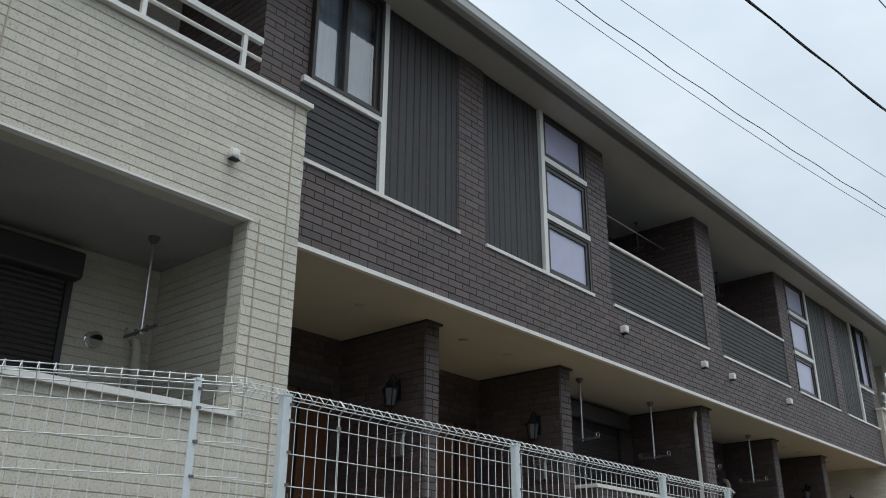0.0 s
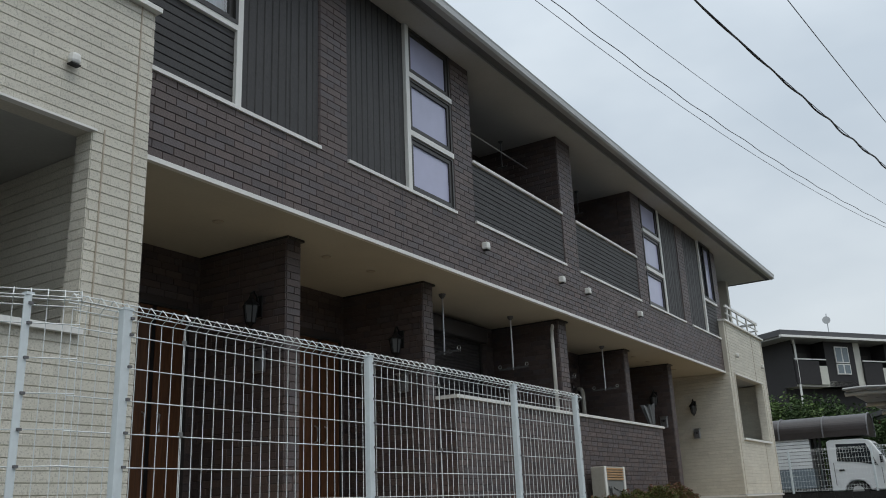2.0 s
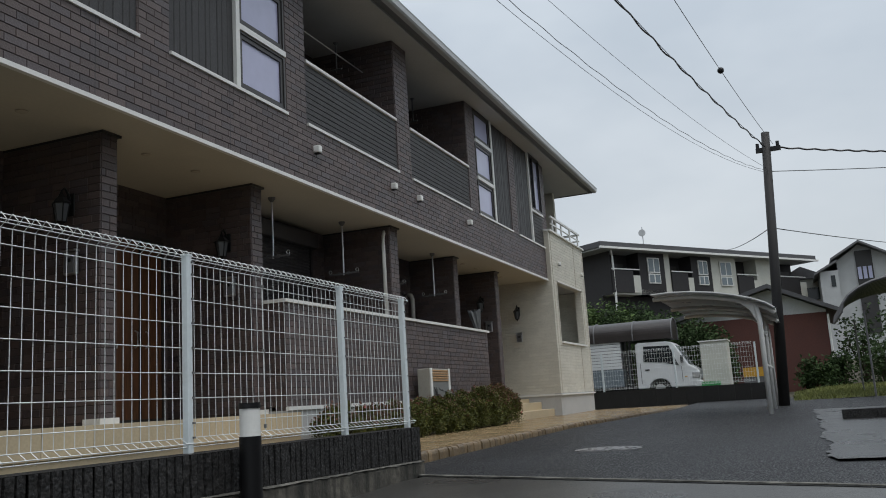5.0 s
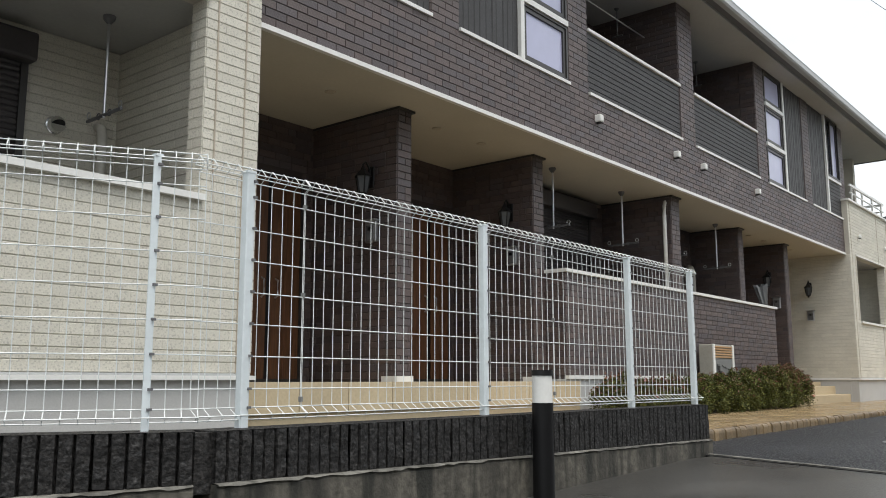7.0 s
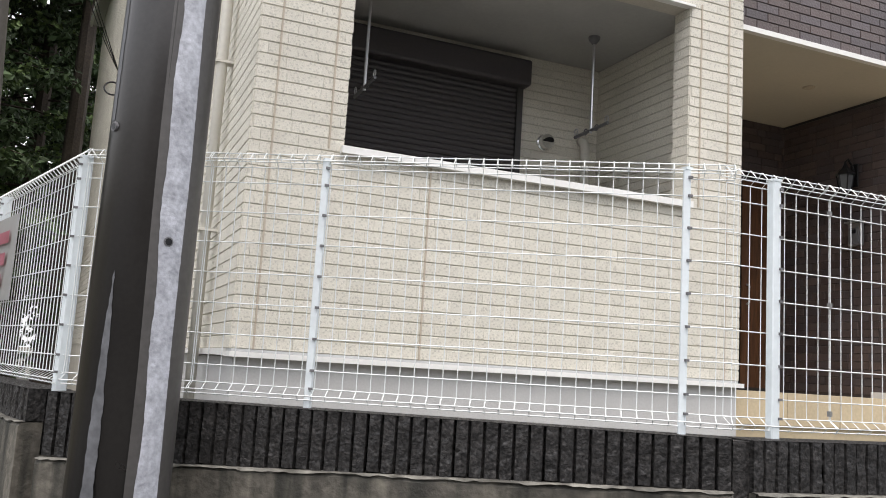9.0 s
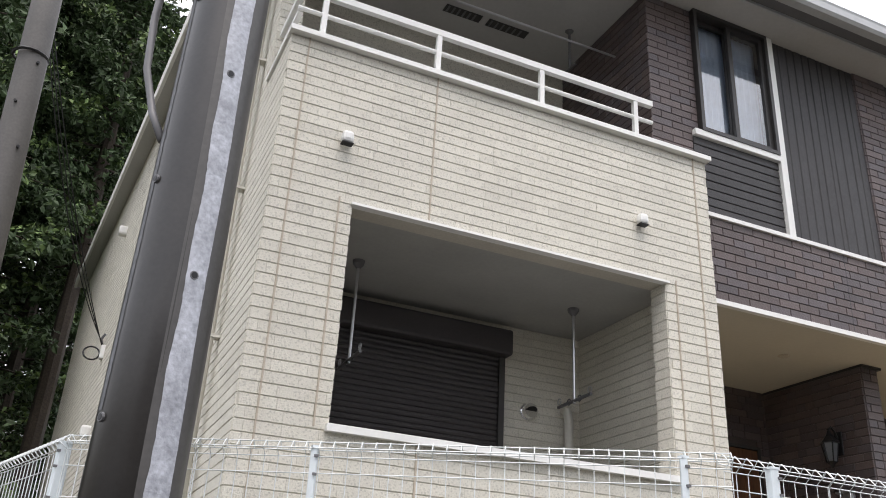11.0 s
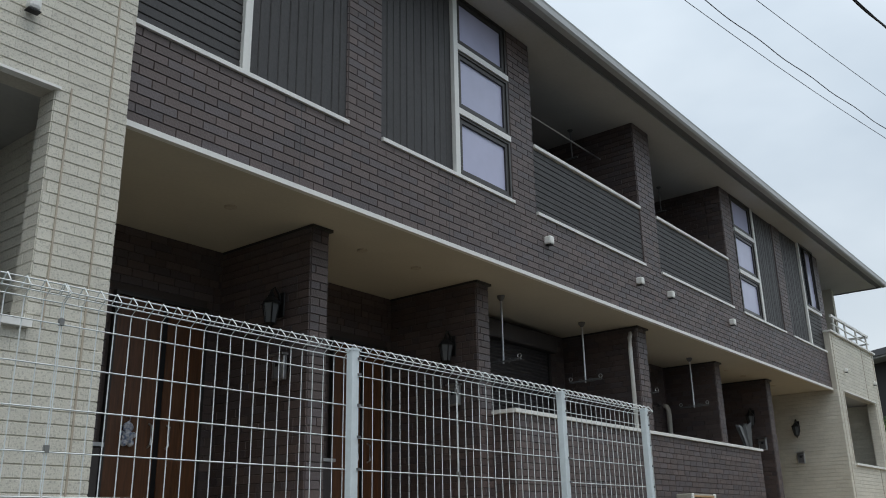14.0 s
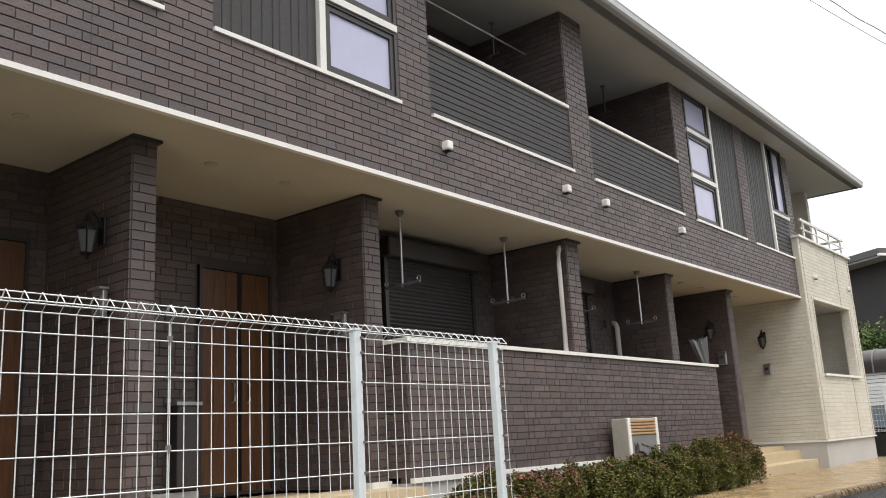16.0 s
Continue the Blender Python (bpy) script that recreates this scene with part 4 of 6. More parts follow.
# ---------------------------------------------------------------- fittings on the building
def lantern(x, y, z, out):
    """A wall lantern whose arm points along out (1 or -1 in x)."""
    o = thing("wall_lantern", "black carriage wall lantern with frosted glass panes", "lamp", (x, y, z), "wall lanterns")
    part("back_plate", boxes((min(x, x + 0.02 * out), max(x, x + 0.02 * out), y - 0.05, y + 0.05, z - 0.05, z + 0.2)), "black", o, bevel=0.015)
    bm = bmesh.new()
    tube(bm, [(x + 0.01 * out, y, z + 0.10), (x + 0.05 * out, y, z + 0.19), (x + 0.10 * out, y, z + 0.24), (x + 0.14 * out, y, z + 0.2)], 0.012, 6)
    part("arm", bm, "black", o)
    cx = x + 0.14 * out
    bm = bmesh.new()
    tube(bm, [(cx, y, z - 0.13), (cx, y, z + 0.06)], [0.048, 0.080], 6)
    part("shade", bm, "lamp_glass", o, "frosted glass shade")
    bm = bmesh.new()
    tube(bm, [(cx, y, z + 0.06), (cx, y, z + 0.075), (cx, y, z + 0.13), (cx, y, z + 0.16), (cx, y, z + 0.2)], [0.103, 0.098, 0.045, 0.028, 0.01], 6)
    part("cap", bm, "black", o)
    bm = bmesh.new()
    tube(bm, [(cx, y, z - 0.13), (cx, y, z - 0.15), (cx, y, z - 0.19)], [0.065, 0.03, 0.006], 6)
    part("finial", bm, "black", o)
    for k in range(6):
        a = math.pi / 3 * k
        bm = bmesh.new()
        tube(bm, [(cx + 0.051 * math.cos(a), y + 0.051 * math.sin(a), z - 0.13), (cx + 0.085 * math.cos(a), y + 0.085 * math.sin(a), z + 0.06)], 0.007, 4)
        part("rib", bm, "black", o)


M["lamp_glass"] = material("lamp_glass", (0.10, 0.105, 0.11), 0.3, grain=0.05, scale=30)
lantern(2.36, 0.96, 1.70, -1)
lantern(5.11, 0.96, 1.70, -1)
lantern(2 * C - 2.65, 0.95, 1.72, -1)
lantern(2 * C + 0.01, 0.86, 1.70, -1)
for x, y, z in ((2.36, 0.93, 1.06), (5.11, 0.93, 1.08), (2 * C + 0.01, 0.87, 0.98), (2 * C - 2.65, 0.80, 1.12)):
    o = thing("intercom", "small silver intercom box with a dark face on the tiled wall", "intercom", (x, y, z), "intercoms")
    part("body", boxes((x - 0.05, x + 0.0, y - 0.085, y + 0.085, z - 0.04, z + 0.2)), "steel", o, bevel=0.012)
    part("face", boxes((x - 0.056, x - 0.0505, y - 0.06, y + 0.06, z - 0.02, z + 0.15)), "fascia", o, "dark face plate")
    part("lens", boxes((x - 0.062, x - 0.0565, y - 0.025, y + 0.025, z + 0.09, z + 0.13)), "black", o)
    part("hood", boxes((x - 0.085, x + 0.0, y - 0.095, y + 0.095, z + 0.2, z + 0.22)), "steel", o)


def hanger(x, y, z):
    """A ceiling rod that carries a pole holder for laundry."""
    o = thing("laundry_hanger", "ceiling-hung steel laundry pole holder", "laundry hanger", (x, y, z), "laundry hangers")
    bm = bmesh.new()
    tube(bm, [(x, y, z), (x, y, z - 0.03), (x, y, z - 0.07)], [0.055, 0.05, 0.018], 10)
    part("ceiling_cup", bm, "fascia", o)
    bm = bmesh.new()
    tube(bm, [(x, y, z - 0.05), (x, y, z - 0.9)], 0.013, 8)
    part("rod", bm, "steel", o)
    bm = bmesh.new()
    ax = Y
    q = Vector((x, y, z - 0.87))
    tube(bm, [q - ax * 0.27, q + ax * 0.27 - Z * 0.01], 0.015, 6)
    part("arm", bm, "fascia", o)
    for k in (-1, -0.35, 0.35, 1):
        bm = bmesh.new()
        c = q + ax * (k * 0.25) + Z * (0.04 if abs(k) == 1 else 0.0)
        tube(bm, [c + Vector((0.027 * math.cos(a) * abs(ax.x), 0.027 * math.cos(a) * abs(ax.y), 0.027 * math.sin(a))) for a in [i * math.pi / 6 for i in range(13)]], 0.006, 6, caps=False)
        part("pole_ring", bm, "steel" if abs(k) == 1 else "fascia", o)


for x, y in ((-0.97, 0.85), (-3.10, 0.85), (5.96, 0.8), (8.06, 0.8), (2 * C - 8.06, 0.8), (11.95, 0.8), (2 * C + 0.97, 0.85)):
    hanger(x, y, SOF if x > 0 and x < 2 * C else 2.565)
for x, y in ((-0.95, 0.9), (6.4, 0.9), (8.3, 0.9), (9.7, 0.9), (11.6, 0.9)):
    o = thing("laundry_hanger", "short steel laundry holder under the eave", "laundry hanger", (x, y, TOP), "eave hangers")
    bm = bmesh.new()
    tube(bm, [(x, y, TOP), (x, y, TOP - 0.04), (x, y, TOP - 0.5)], [0.05, 0.015, 0.013], 8)
    part("rod", bm, "fascia", o)
    bm = bmesh.new()
    tube(bm, [(x, y - 0.1, TOP - 0.5), (x, y + 0.1, TOP - 0.5)], 0.014, 6)
    part("arm", bm, "fascia", o)
for a, b in ((-3.6, -0.5), (5.75, 8.6)):
    bm = bmesh.new()
    tube(bm, [(a, 0.55, TOP - 0.52 if a > 0 else TOP - 0.45), (b, 0.55, TOP - 0.52 if a > 0 else TOP - 0.45)], 0.012, 6)
    tagged(part("laundry_pole", bm, "steel"), "thin steel laundry pole across the balcony", "laundry pole", "laundry poles")

for x, y, z in ((-1.03, 1.6, 1.73), (11.98, 1.6, 1.74)):
    o = thing("vent_pipe", "round steel flue outlet on the terrace wall", "vent", (x, y, z), "flue outlets")
    bm = bmesh.new()
    tube(bm, [(x, y, z), (x, y - 0.02, z)], [0.085, 0.08], 24)
    part("flange", bm, "chrome", o)
    bm = bmesh.new()
    tube(bm, [(x, y - 0.02, z), (x, y - 0.09, z)], [0.072, 0.07], 24)
    part("pipe", bm, "chrome", o)
    bm = bmesh.new()
    tube(bm, [(x, y - 0.0905, z), (x, y - 0.093, z - 0.004)], 0.056, 24)
    part("mouth", bm, "black", o)
for x in (-0.62, 12.4):
    o = thing("meter_pipe", "dull grey pipe with an elbow on the terrace wall", "pipe", (x, 1.5, -0.2), "terrace pipes")
    bm = bmesh.new()
    tube(bm, [(x, 1.5, -0.2), (x, 1.5, 1.7), (x, 1.53, 1.78), (x, 1.6, 1.8)], 0.045, 10)
    part("pipe", bm, "pipe", o, smooth=True)

for x, y in ((1.55, 0.8), (3.33, 0.8), (4.23, 0.8), (2 * C - 1.55, 0.8), (2 * C - 3.33, 0.8), (2 * C - 4.23, 0.8)):
    bm = bmesh.new()
    tube(bm, [(x, y, SOF + 0.005), (x, y, SOF - 0.01), (x, y, SOF - 0.016)], [0.062, 0.06, 0.045], 16)
    tagged(part("soffit_vent", bm, "caulk"), "small round tan soffit vent cap", "vent", "soffit vents")

# a small padded ornament on a door
bm = bmesh.new()
for dx, dz, rx, rz in ((0.0, 0.09, 0.055, 0.05), (0.0, 0.0, 0.062, 0.06), (-0.035, -0.055, 0.035, 0.035), (0.035, -0.055, 0.035, 0.035), (-0.06, 0.03, 0.025, 0.025), (0.06, 0.02, 0.025, 0.03)):
    bmesh.ops.create_icosphere(bm, subdivisions=2, radius=1.0, matrix=Matrix.Translation((1.39 + dx, 1.925, 0.50 + dz)) @ Matrix.Diagonal((rx, 0.03, rz, 1.0)))
tube(bm, [(1.39 + 0.025 * math.sin(k * 0.6), 1.94, 0.64 + 0.03 - 0.03 * math.cos(k * 0.6)) for k in range(8)], 0.005, 5)
M["padding"] = material("white_padding", (0.50, 0.52, 0.58), 0.9, grain=0.15, scale=60, blotch=0.35, blotch_scale=14, tint=(0.12, 0.17, 0.30))
tagged(part("door_ornament", bm, "padding"), "small white and blue padded ornament hung on a door", "ornament")

# rainwater pipes
bm = bmesh.new()
tube(bm, [(C - 0.05, 0.42, 2.52), (C - 0.14, 0.40, 2.46), (C - 0.235, 0.38, 2.36), (C - 0.24, 0.38, 2.2), (C - 0.24, 0.38, 0.975)], 0.032, 10)
tagged(part("rain_pipe", bm, "white", None, smooth=True), "white rainwater pipe standing on the parapet", "pipe", "rain pipes")
o = thing("rain_pipe", "ivory rainwater pipe with clips on the side wall", "pipe", (-4.2, 0.95, -1.2), "rain pipes")
bm = bmesh.new()
tube(bm, [(-4.21, 0.95, -1.2), (-4.21, 0.95, TOP)], 0.04, 10)
part("pipe", bm, "pipe", o, smooth=True)
for z in (0.4, 1.7, 3.0, 4.3):
    part("clip", boxes((-4.265, -4.125, 0.905, 0.995, z, z + 0.02)), "pipe", o)
for x, y, z in ((-4.80, 6.76, 4.80), (-4.735, 5.77, 1.70)):
    o = thing("vent_hood", "small white vent hood on the side wall", "vent", (x, y, z), "side vents")
    part("hood", boxes((x - 0.12, x + 0.01, y - 0.07, y + 0.07, z, z + 0.14)), "white", o, bevel=0.03)

o = thing("umbrella", "clear plastic umbrella hung inside the parapet", "umbrella", (14.0, 0.62, 0.98))
bm = bmesh.new()
n = 16
top = [bm.verts.new((13.78 + 0.37 * math.cos(i * 2 * math.pi / n) * (1 if i % 2 else 0.6), 0.62 + 0.10 * math.sin(i * 2 * math.pi / n) * (1 if i % 2 else 0.6), 1.47 + 0.05 * math.cos(i * 2 * math.pi / n) + (0.03 if i % 2 else -0.03))) for i in range(n)]
low = [bm.verts.new((13.97 + 0.15 * math.cos(i * 2 * math.pi / n), 0.62 + 0.05 * math.sin(i * 2 * math.pi / n), 0.98)) for i in range(n)]
for i in range(n):
    bm.faces.new((top[i], top[(i + 1) % n], low[(i + 1) % n], low[i]))
part("canopy", bm, "umbrella", o, "clear plastic canopy")
bm = bmesh.new()
tube(bm, [(14.0, 0.62, 0.9), (13.84, 0.62, 1.5)], 0.008, 6)
part("shaft", bm, "steel", o)

# ---------------------------------------------------------------- boundary wall and mesh fence
B, K = Vector((-2.26, -2.50, 0)), Vector((-5.05, -0.80, 0))
END, FAR = Vector((3.02, -2.50, 0)), Vector((-6.7, 5.2, 0))


def run(a, b):
    d = (b - a).normalized()
    return d, Vector((d.y, -d.x, 0))


def fence_panel(owner, a, b, out, z0=-0.705, z1=0.520, pitch=0.0705, r=0.0026):
    """A welded mesh panel whose top and bottom are folded outwards into a triangle."""
    d, length = (b - a).normalized(), (b - a).length
    n = max(2, round(length / pitch))
    bm = bmesh.new()
    prof = [(0.03, z0), (0.055, z0 + 0.022), (0.0, z0 + 0.06), (0.0, z1 - 0.075), (0.04, z1 - 0.045), (0.036, z1 - 0.035), (0.006, z1 - 0.004), (0.0, z1), (-0.008, z1 - 0.004), (-0.036, z1 - 0.038)]
    for i in range(n + 1):
        p = a + d * (length * i / n)
        tube(bm, [p + out * q + Vector((0, 0, z)) for q, z in prof], r, 4, caps=False)
    zs = [(0.035, z0 + 0.006), (0.055, z0 + 0.026), (0.0, z0 + 0.06), (0.0, z1 - 0.078), (0.037, z1 - 0.042), (-0.004, z1 - 0.006), (-0.04, z1 - 0.038)]
    rows = round((z1 - z0 - 0.305) / 0.1525)
    zs += [(0.0, z0 + 0.147 + (z1 - z0 - 0.305) * k / rows) for k in range(rows + 1)]
    for q, z in zs:
        tube(bm, [a + out * (q + 0.005) + Vector((0, 0, z)), b + out * (q + 0.005) + Vector((0, 0, z))], r * 1.05, 4)
    return part("mesh_panel", bm, "fence", owner, "welded wire mesh panel")


def fence_post(owner, p, d, z0=-0.745, z1=0.475, w=0.024):
    s = Vector((d.y, -d.x, 0))
    bm = bmesh.new()
    prism(bm, [tuple((p + d * (u * w) + s * (v * w))[:2]) for u, v in ((-1, -0.8), (-0.8, -1), (0.8, -1), (1, -0.8), (1, 0.8), (0.8, 1), (-0.8, 1), (-1, 0.8))], "z", z0, z1)
    post = part("post", bm, "post", owner, "square pale blue-grey post")
    part("post_cap", boxes((p.x - w * 1.1, p.x + w * 1.1, p.y - w * 1.1, p.y + w * 1.1, z1, z1 + 0.012)), "post", post)
    e = d if d.x > -0.1 else -d
    front = s if s.y < 0 else -s
    for z in [z0 + 0.095, z1 - 0.045] + [z0 + 0.182 + 0.1525 * k for k in range(7)]:
        q = p + e * (w * 0.8) + front * (w + 0.003)
        part("clip", boxes((q.x - 0.009, q.x + 0.011, q.y - 0.006, q.y + 0.006, z, z + 0.012)), "fascia", post)


fence = thing("mesh_fence", "pale welded wire mesh fence on the boundary wall", "fence", (0, -2.48, -0.74))
d1, n1 = run(B, END)
in1 = -n1
for x in (-2.008, -0.118, 1.858, 3.084):
    fence_post(fence, Vector((x, -2.475, 0)), d1)
for a, b in ((-2.27, -1.616), (-1.616, 0.768), (0.768, 3.240)):
    fence_panel(fence, Vector((a + 0.004, -2.44, 0)), Vector((b - 0.004, -2.44, 0)), -Y)
for x in (-1.616, 0.768):
    for z in (-0.625, -0.10, 0.36):
        part("joint_clip", boxes((x - 0.008, x + 0.008, -2.449, -2.431, z, z + 0.026)), "sign_plate", fence, "steel joint clip")
fence2 = thing("mesh_fence", "pale wire mesh fence beside the cream end wall", "fence", (-3.5, -1.9, -0.74))
d2, n2 = run(B, K)
for p in (Vector((-2.456, -2.39, 0)), Vector((-3.95, -1.47, 0))):
    fence_post(fence2, p, d2, z1=0.485, w=0.017)
fence_panel(fence2, B + d2 * 0.005 + n2 * 0.02, B + d2 * 2.585 + n2 * 0.02, -n2 if n2.y > 0 else n2, z1=0.525)
fence_panel(fence2, B + d2 * 2.595 + n2 * 0.02, K + n2 * 0.02, -n2 if n2.y > 0 else n2, z1=0.525)
fence3 = thing("mesh_fence", "pale wire mesh fence along the side boundary", "fence", (-5.5, 1.5, -0.74))
d3, n3 = run(K, FAR)
for s in (0.05, 1.9, 3.8, 5.6):
    fence_post(fence3, K + d3 * s, d3, w=0.03)
for s in range(3):
    fence_panel(fence3, K + d3 * (s * 1.95), K + d3 * (s * 1.95 + 1.94), -X)
o = thing("notice_board", "white notice panel with pink lettering bars tied to the fence", "sign", tuple(K + d3 * 1.9))
bm = bmesh.new()
pa, pb = K + d3 * 1.2 - X * 0.05, K + d3 * 2.6 - X * 0.05
vs = [bm.verts.new(v) for v in (pa + Z * -0.25, pb + Z * -0.25, pb + Z * 0.3, pa + Z * 0.3)]
f = bm.faces.new(vs)
bmesh.ops.solidify(bm, geom=[f], thickness=0.01)
panel = part("panel", bm, "notice", o)
for k in range(3):
    qa, qb = K + d3 * (1.35 + 0.05 * k) - X * 0.066, K + d3 * (2.4 - 0.15 * k) - X * 0.066
    bm = bmesh.new()
    f = bm.faces.new([bm.verts.new(v) for v in (qa + Z * (0.12 - 0.14 * k), qb + Z * (0.12 - 0.14 * k), qb + Z * (0.2 - 0.14 * k), qa + Z * (0.2 - 0.14 * k))])
    bmesh.ops.solidify(bm, geom=[f], thickness=0.004)
    part("lettering_bar", bm, "pink", panel, "pink lettering bar")

wall1 = thing("boundary_wall", "black split-block wall on a weathered concrete footing", "wall", (0, -2.5, -1.2))


def block_run(owner, a, b, z_a, z_b, top=-0.738, width=0.42, ribs=6, thick=0.09, rnd=random.Random(9)):
    d, length = (b - a).normalized(), (b - a).length
    s = Vector((d.y, -d.x, 0))
    if s.y > 0:
        s = -s
    n = round(length / width)
    for i in range(n):
        bm = bmesh.new()
        p0, p1 = a + d * (length * i / n), a + d * (length * (i + 1) / n)
        w = (p1 - p0).length / ribs
        zb = z_a + (z_b - z_a) * (i + 0.5) / n
        for k in range(ribs):
            q0, q1 = p0 + d * (w * k), p0 + d * (w * (k + 1))
            h = 5
            out = rnd.uniform(0.032, 0.042)
            rows = []
            for j in range(h + 1):
                z = zb + (top - zb) * j / h
                rows.append([bm.verts.new(v + Z * z) for v in (q0 + s * (thick + 0.012), q0 + d * 0.003 + s * (thick + 0.018), q0 + d * 0.008 + s * (thick + out + rnd.uniform(-0.004, 0.004)),
                                                               q1 - d * 0.008 + s * (thick + out + rnd.uniform(-0.004, 0.004)), q1 - d * 0.003 + s * (thick + 0.018), q1 + s * (thick + 0.012))])
            for r0, r1 in zip(rows, rows[1:]):
                for c in range(5):
                    bm.faces.new((r0[c], r0[c + 1], r1[c + 1], r1[c]))
        lo0, lo1, hi0, hi1 = [p + Z * z for z in (zb, top) for p in (p0 - s * thick, p1 - s * thick)]
        f0, f1, g0, g1 = [p + Z * z for z in (zb, top) for p in (p0 + s * (thick + 0.035), p1 + s * (thick + 0.035))]
        t4 = [bm.verts.new(v + Z * 0.002) for v in (hi0, hi1, g1, g0)]
        bm.faces.new(t4)
        b4 = [bm.verts.new(v) for v in (lo0, lo1, hi1, hi0)]
        bm.faces.new(b4)
        e4 = [bm.verts.new(v) for v in (lo0, f0, g0, hi0)]
        bm.faces.new(e4)
        e5 = [bm.verts.new(v) for v in (lo1, f1, g1, hi1)]
        bm.faces.new(e5)
        part("block", bm, "block", owner)
    bm = bmesh.new()
    rows = []
    m = 24
    for i in range(m + 1):
        p = a + d * (length * i / m)
        z = z_a + (z_b - z_a) * i / m - 0.004
        dz = rnd.uniform(-0.008, 0.004)
        base = road_z(p.x) - 0.2
        rows.append([bm.verts.new(v) for v in (p - s * thick + Z * base, p - s * thick + Z * z, p + s * (thick + 0.05) + Z * (z + dz), p + s * (thick + 0.065) + Z * (z - 0.02 + dz), p + s * (thick + 0.06 + rnd.uniform(0, 0.006)) + Z * base)])
    for r0, r1 in zip(rows, rows[1:]):
        for c in range(4):
            bm.faces.new((r0[c], r1[c], r1[c + 1], r0[c + 1]))
    bm.faces.new(rows[0])
    bm.faces.new(rows[-1][::-1])
    part("footing", bm, "footing", owner, "stained concrete footing")
    # ragged edge whose pale colour paints the wet highlight on the footing top
    bm = bmesh.new()
    rows = []
    for i in range(m * 4 + 1):
        p, z = a + d * (length * i / (m * 4)), z_a + (z_b - z_a) * i / (m * 4)
        e, h = rnd.uniform(-0.004, 0.008), rnd.uniform(0.004, 0.016)
        rows.append([bm.verts.new(p + s * (thick + k) + Z * (z + c)) for k, c in ((0.03, -0.001), (0.064 + e, -0.003), (0.072 + e, -h), (0.05, -h - 0.004))])
    for r0, r1 in zip(rows, rows[1:]):
        for c in range(3):
            bm.faces.new((r0[c], r1[c], r1[c + 1], r0[c + 1]))
    part("lime_edge", bm, "ledge", owner, "uneven mortar edge with the wet highlight in its pale colour")


block_run(wall1, B, END, -0.955, -1.035)
block_run(wall1, K, B + (K - B).normalized() * 0.02, -1.05, -0.955)
bm = bmesh.new()
tube(bm, [(B.x, B.y + 0.01, -1.0), (B.x, B.y + 0.01, -0.743)], 0.12, 14)
part("corner_block", bm, "block", wall1)
wall3 = thing("boundary_wall", "low concrete wall along the side boundary", "wall", (-5.6, 2, -1.2))
block_run(wall3, FAR, K + d3 * 0.12, -0.90, -0.90)
# made ground inside the wall
bm = boxes((-2.2, 3.0, -2.41, 0.1, -1.3, -1.06))
structure("garden_strip", bm, "concrete", "pale concrete strip between fence and porch", "ground")
bm = bmesh.new()
prism(bm, [(-2.2, -2.40), (-2.2, 0.0), (-5.0, 0.0), (-5.0, -0.72)], "z", -1.3, -1.06)
structure("garden_strip_end", bm, "concrete", "pale concrete strip beside the end wall", "ground")

# bollard light
M["tyre"] = material("black_rubber", (0.012, 0.012, 0.012), 0.8, grain=0.2, scale=60)
M["bollard"] = material("satin_black_bollard", (0.006, 0.006, 0.0065), 0.45, spec=0.25, grain=0.2, scale=60)
o = thing("bollard_light", "black bollard light with a white diffuser and black cap", "lamp", (0.13, -2.75, -1.3))
for nm, mat, z0, z1, r in (("stem", "bollard", -1.35, -0.66, 0.068), ("diffuser", "white", -0.66, -0.49, 0.064), ("cap", "black", -0.49, -0.455, 0.07)):
    bm = bmesh.new()
    tube(bm, [(0.13, -2.75, z0), (0.13, -2.75, z1)], r, 40)
    part(nm, bm, mat, o)

# ---------------------------------------------------------------- pavement, kerb, covers
bm = bmesh.new()
rows = []
for i in range(40):
    x = 3.04 + i * 0.5
    rows.append([bm.verts.new((x, y, pave_z(x))) for y in (kerb_y(x) + 0.05, -1.2, 0.3)])
for r0, r1 in zip(rows, rows[1:]):
    for c in range(2):
        bm.faces.new((r0[c], r1[c], r1[c + 1], r0[c + 1]))
pavement = structure("pavement", bm, "paving_joint", "wet beige stone pavement beside the building", "pavement")
rnd = random.Random(31)
made = 0
verts, faces = [], []
x = 3.06
while x < 22:
    w = rnd.uniform(0.2, 0.34)
    y = kerb_y(x) + 0.07
    while y < -0.2:
        h = rnd.uniform(0.18, 0.34)
        z0 = pave_z(x) + 0.001
        v = [(x + 0.008, y + 0.008), (x + w - 0.008, y + rnd.uniform(0.006, 0.02)), (x + w - 0.008, y + h - 0.008), (x + rnd.uniform(0.006, 0.02), y + h - 0.008)]
        z1 = z0 + rnd.uniform(0.004, 0.009)
        quad = [Vector((px, py, zz)) * U for zz in (z0, z1) for px, py in v]
        fs = [(4, 5, 6, 7), (0, 1, 5, 4), (1, 2, 6, 5), (2, 3, 7, 6), (3, 0, 4, 7)]
        if made < 280 and x < 12 and y < -1.2:
            me = raw_mesh("paving_stone", quad, fs, "paving", Vector())
            ob = new("paving_stone", me)
            ob.parent = pavement
            made += 1
        else:
            b0 = len(verts)
            verts += quad
            faces += [[b0 + i for i in f] for f in fs]
        y += h
    x += w
ob = new("paving_field", raw_mesh("paving_field", verts, faces, "paving", Vector()))
ob.parent = pavement
ob["kind"] = "stuff"
kerb = thing("kerb", "row of small rounded stone kerb pieces", "kerb", (3, -2.6, -1.2), "", "structure")
x = 3.06
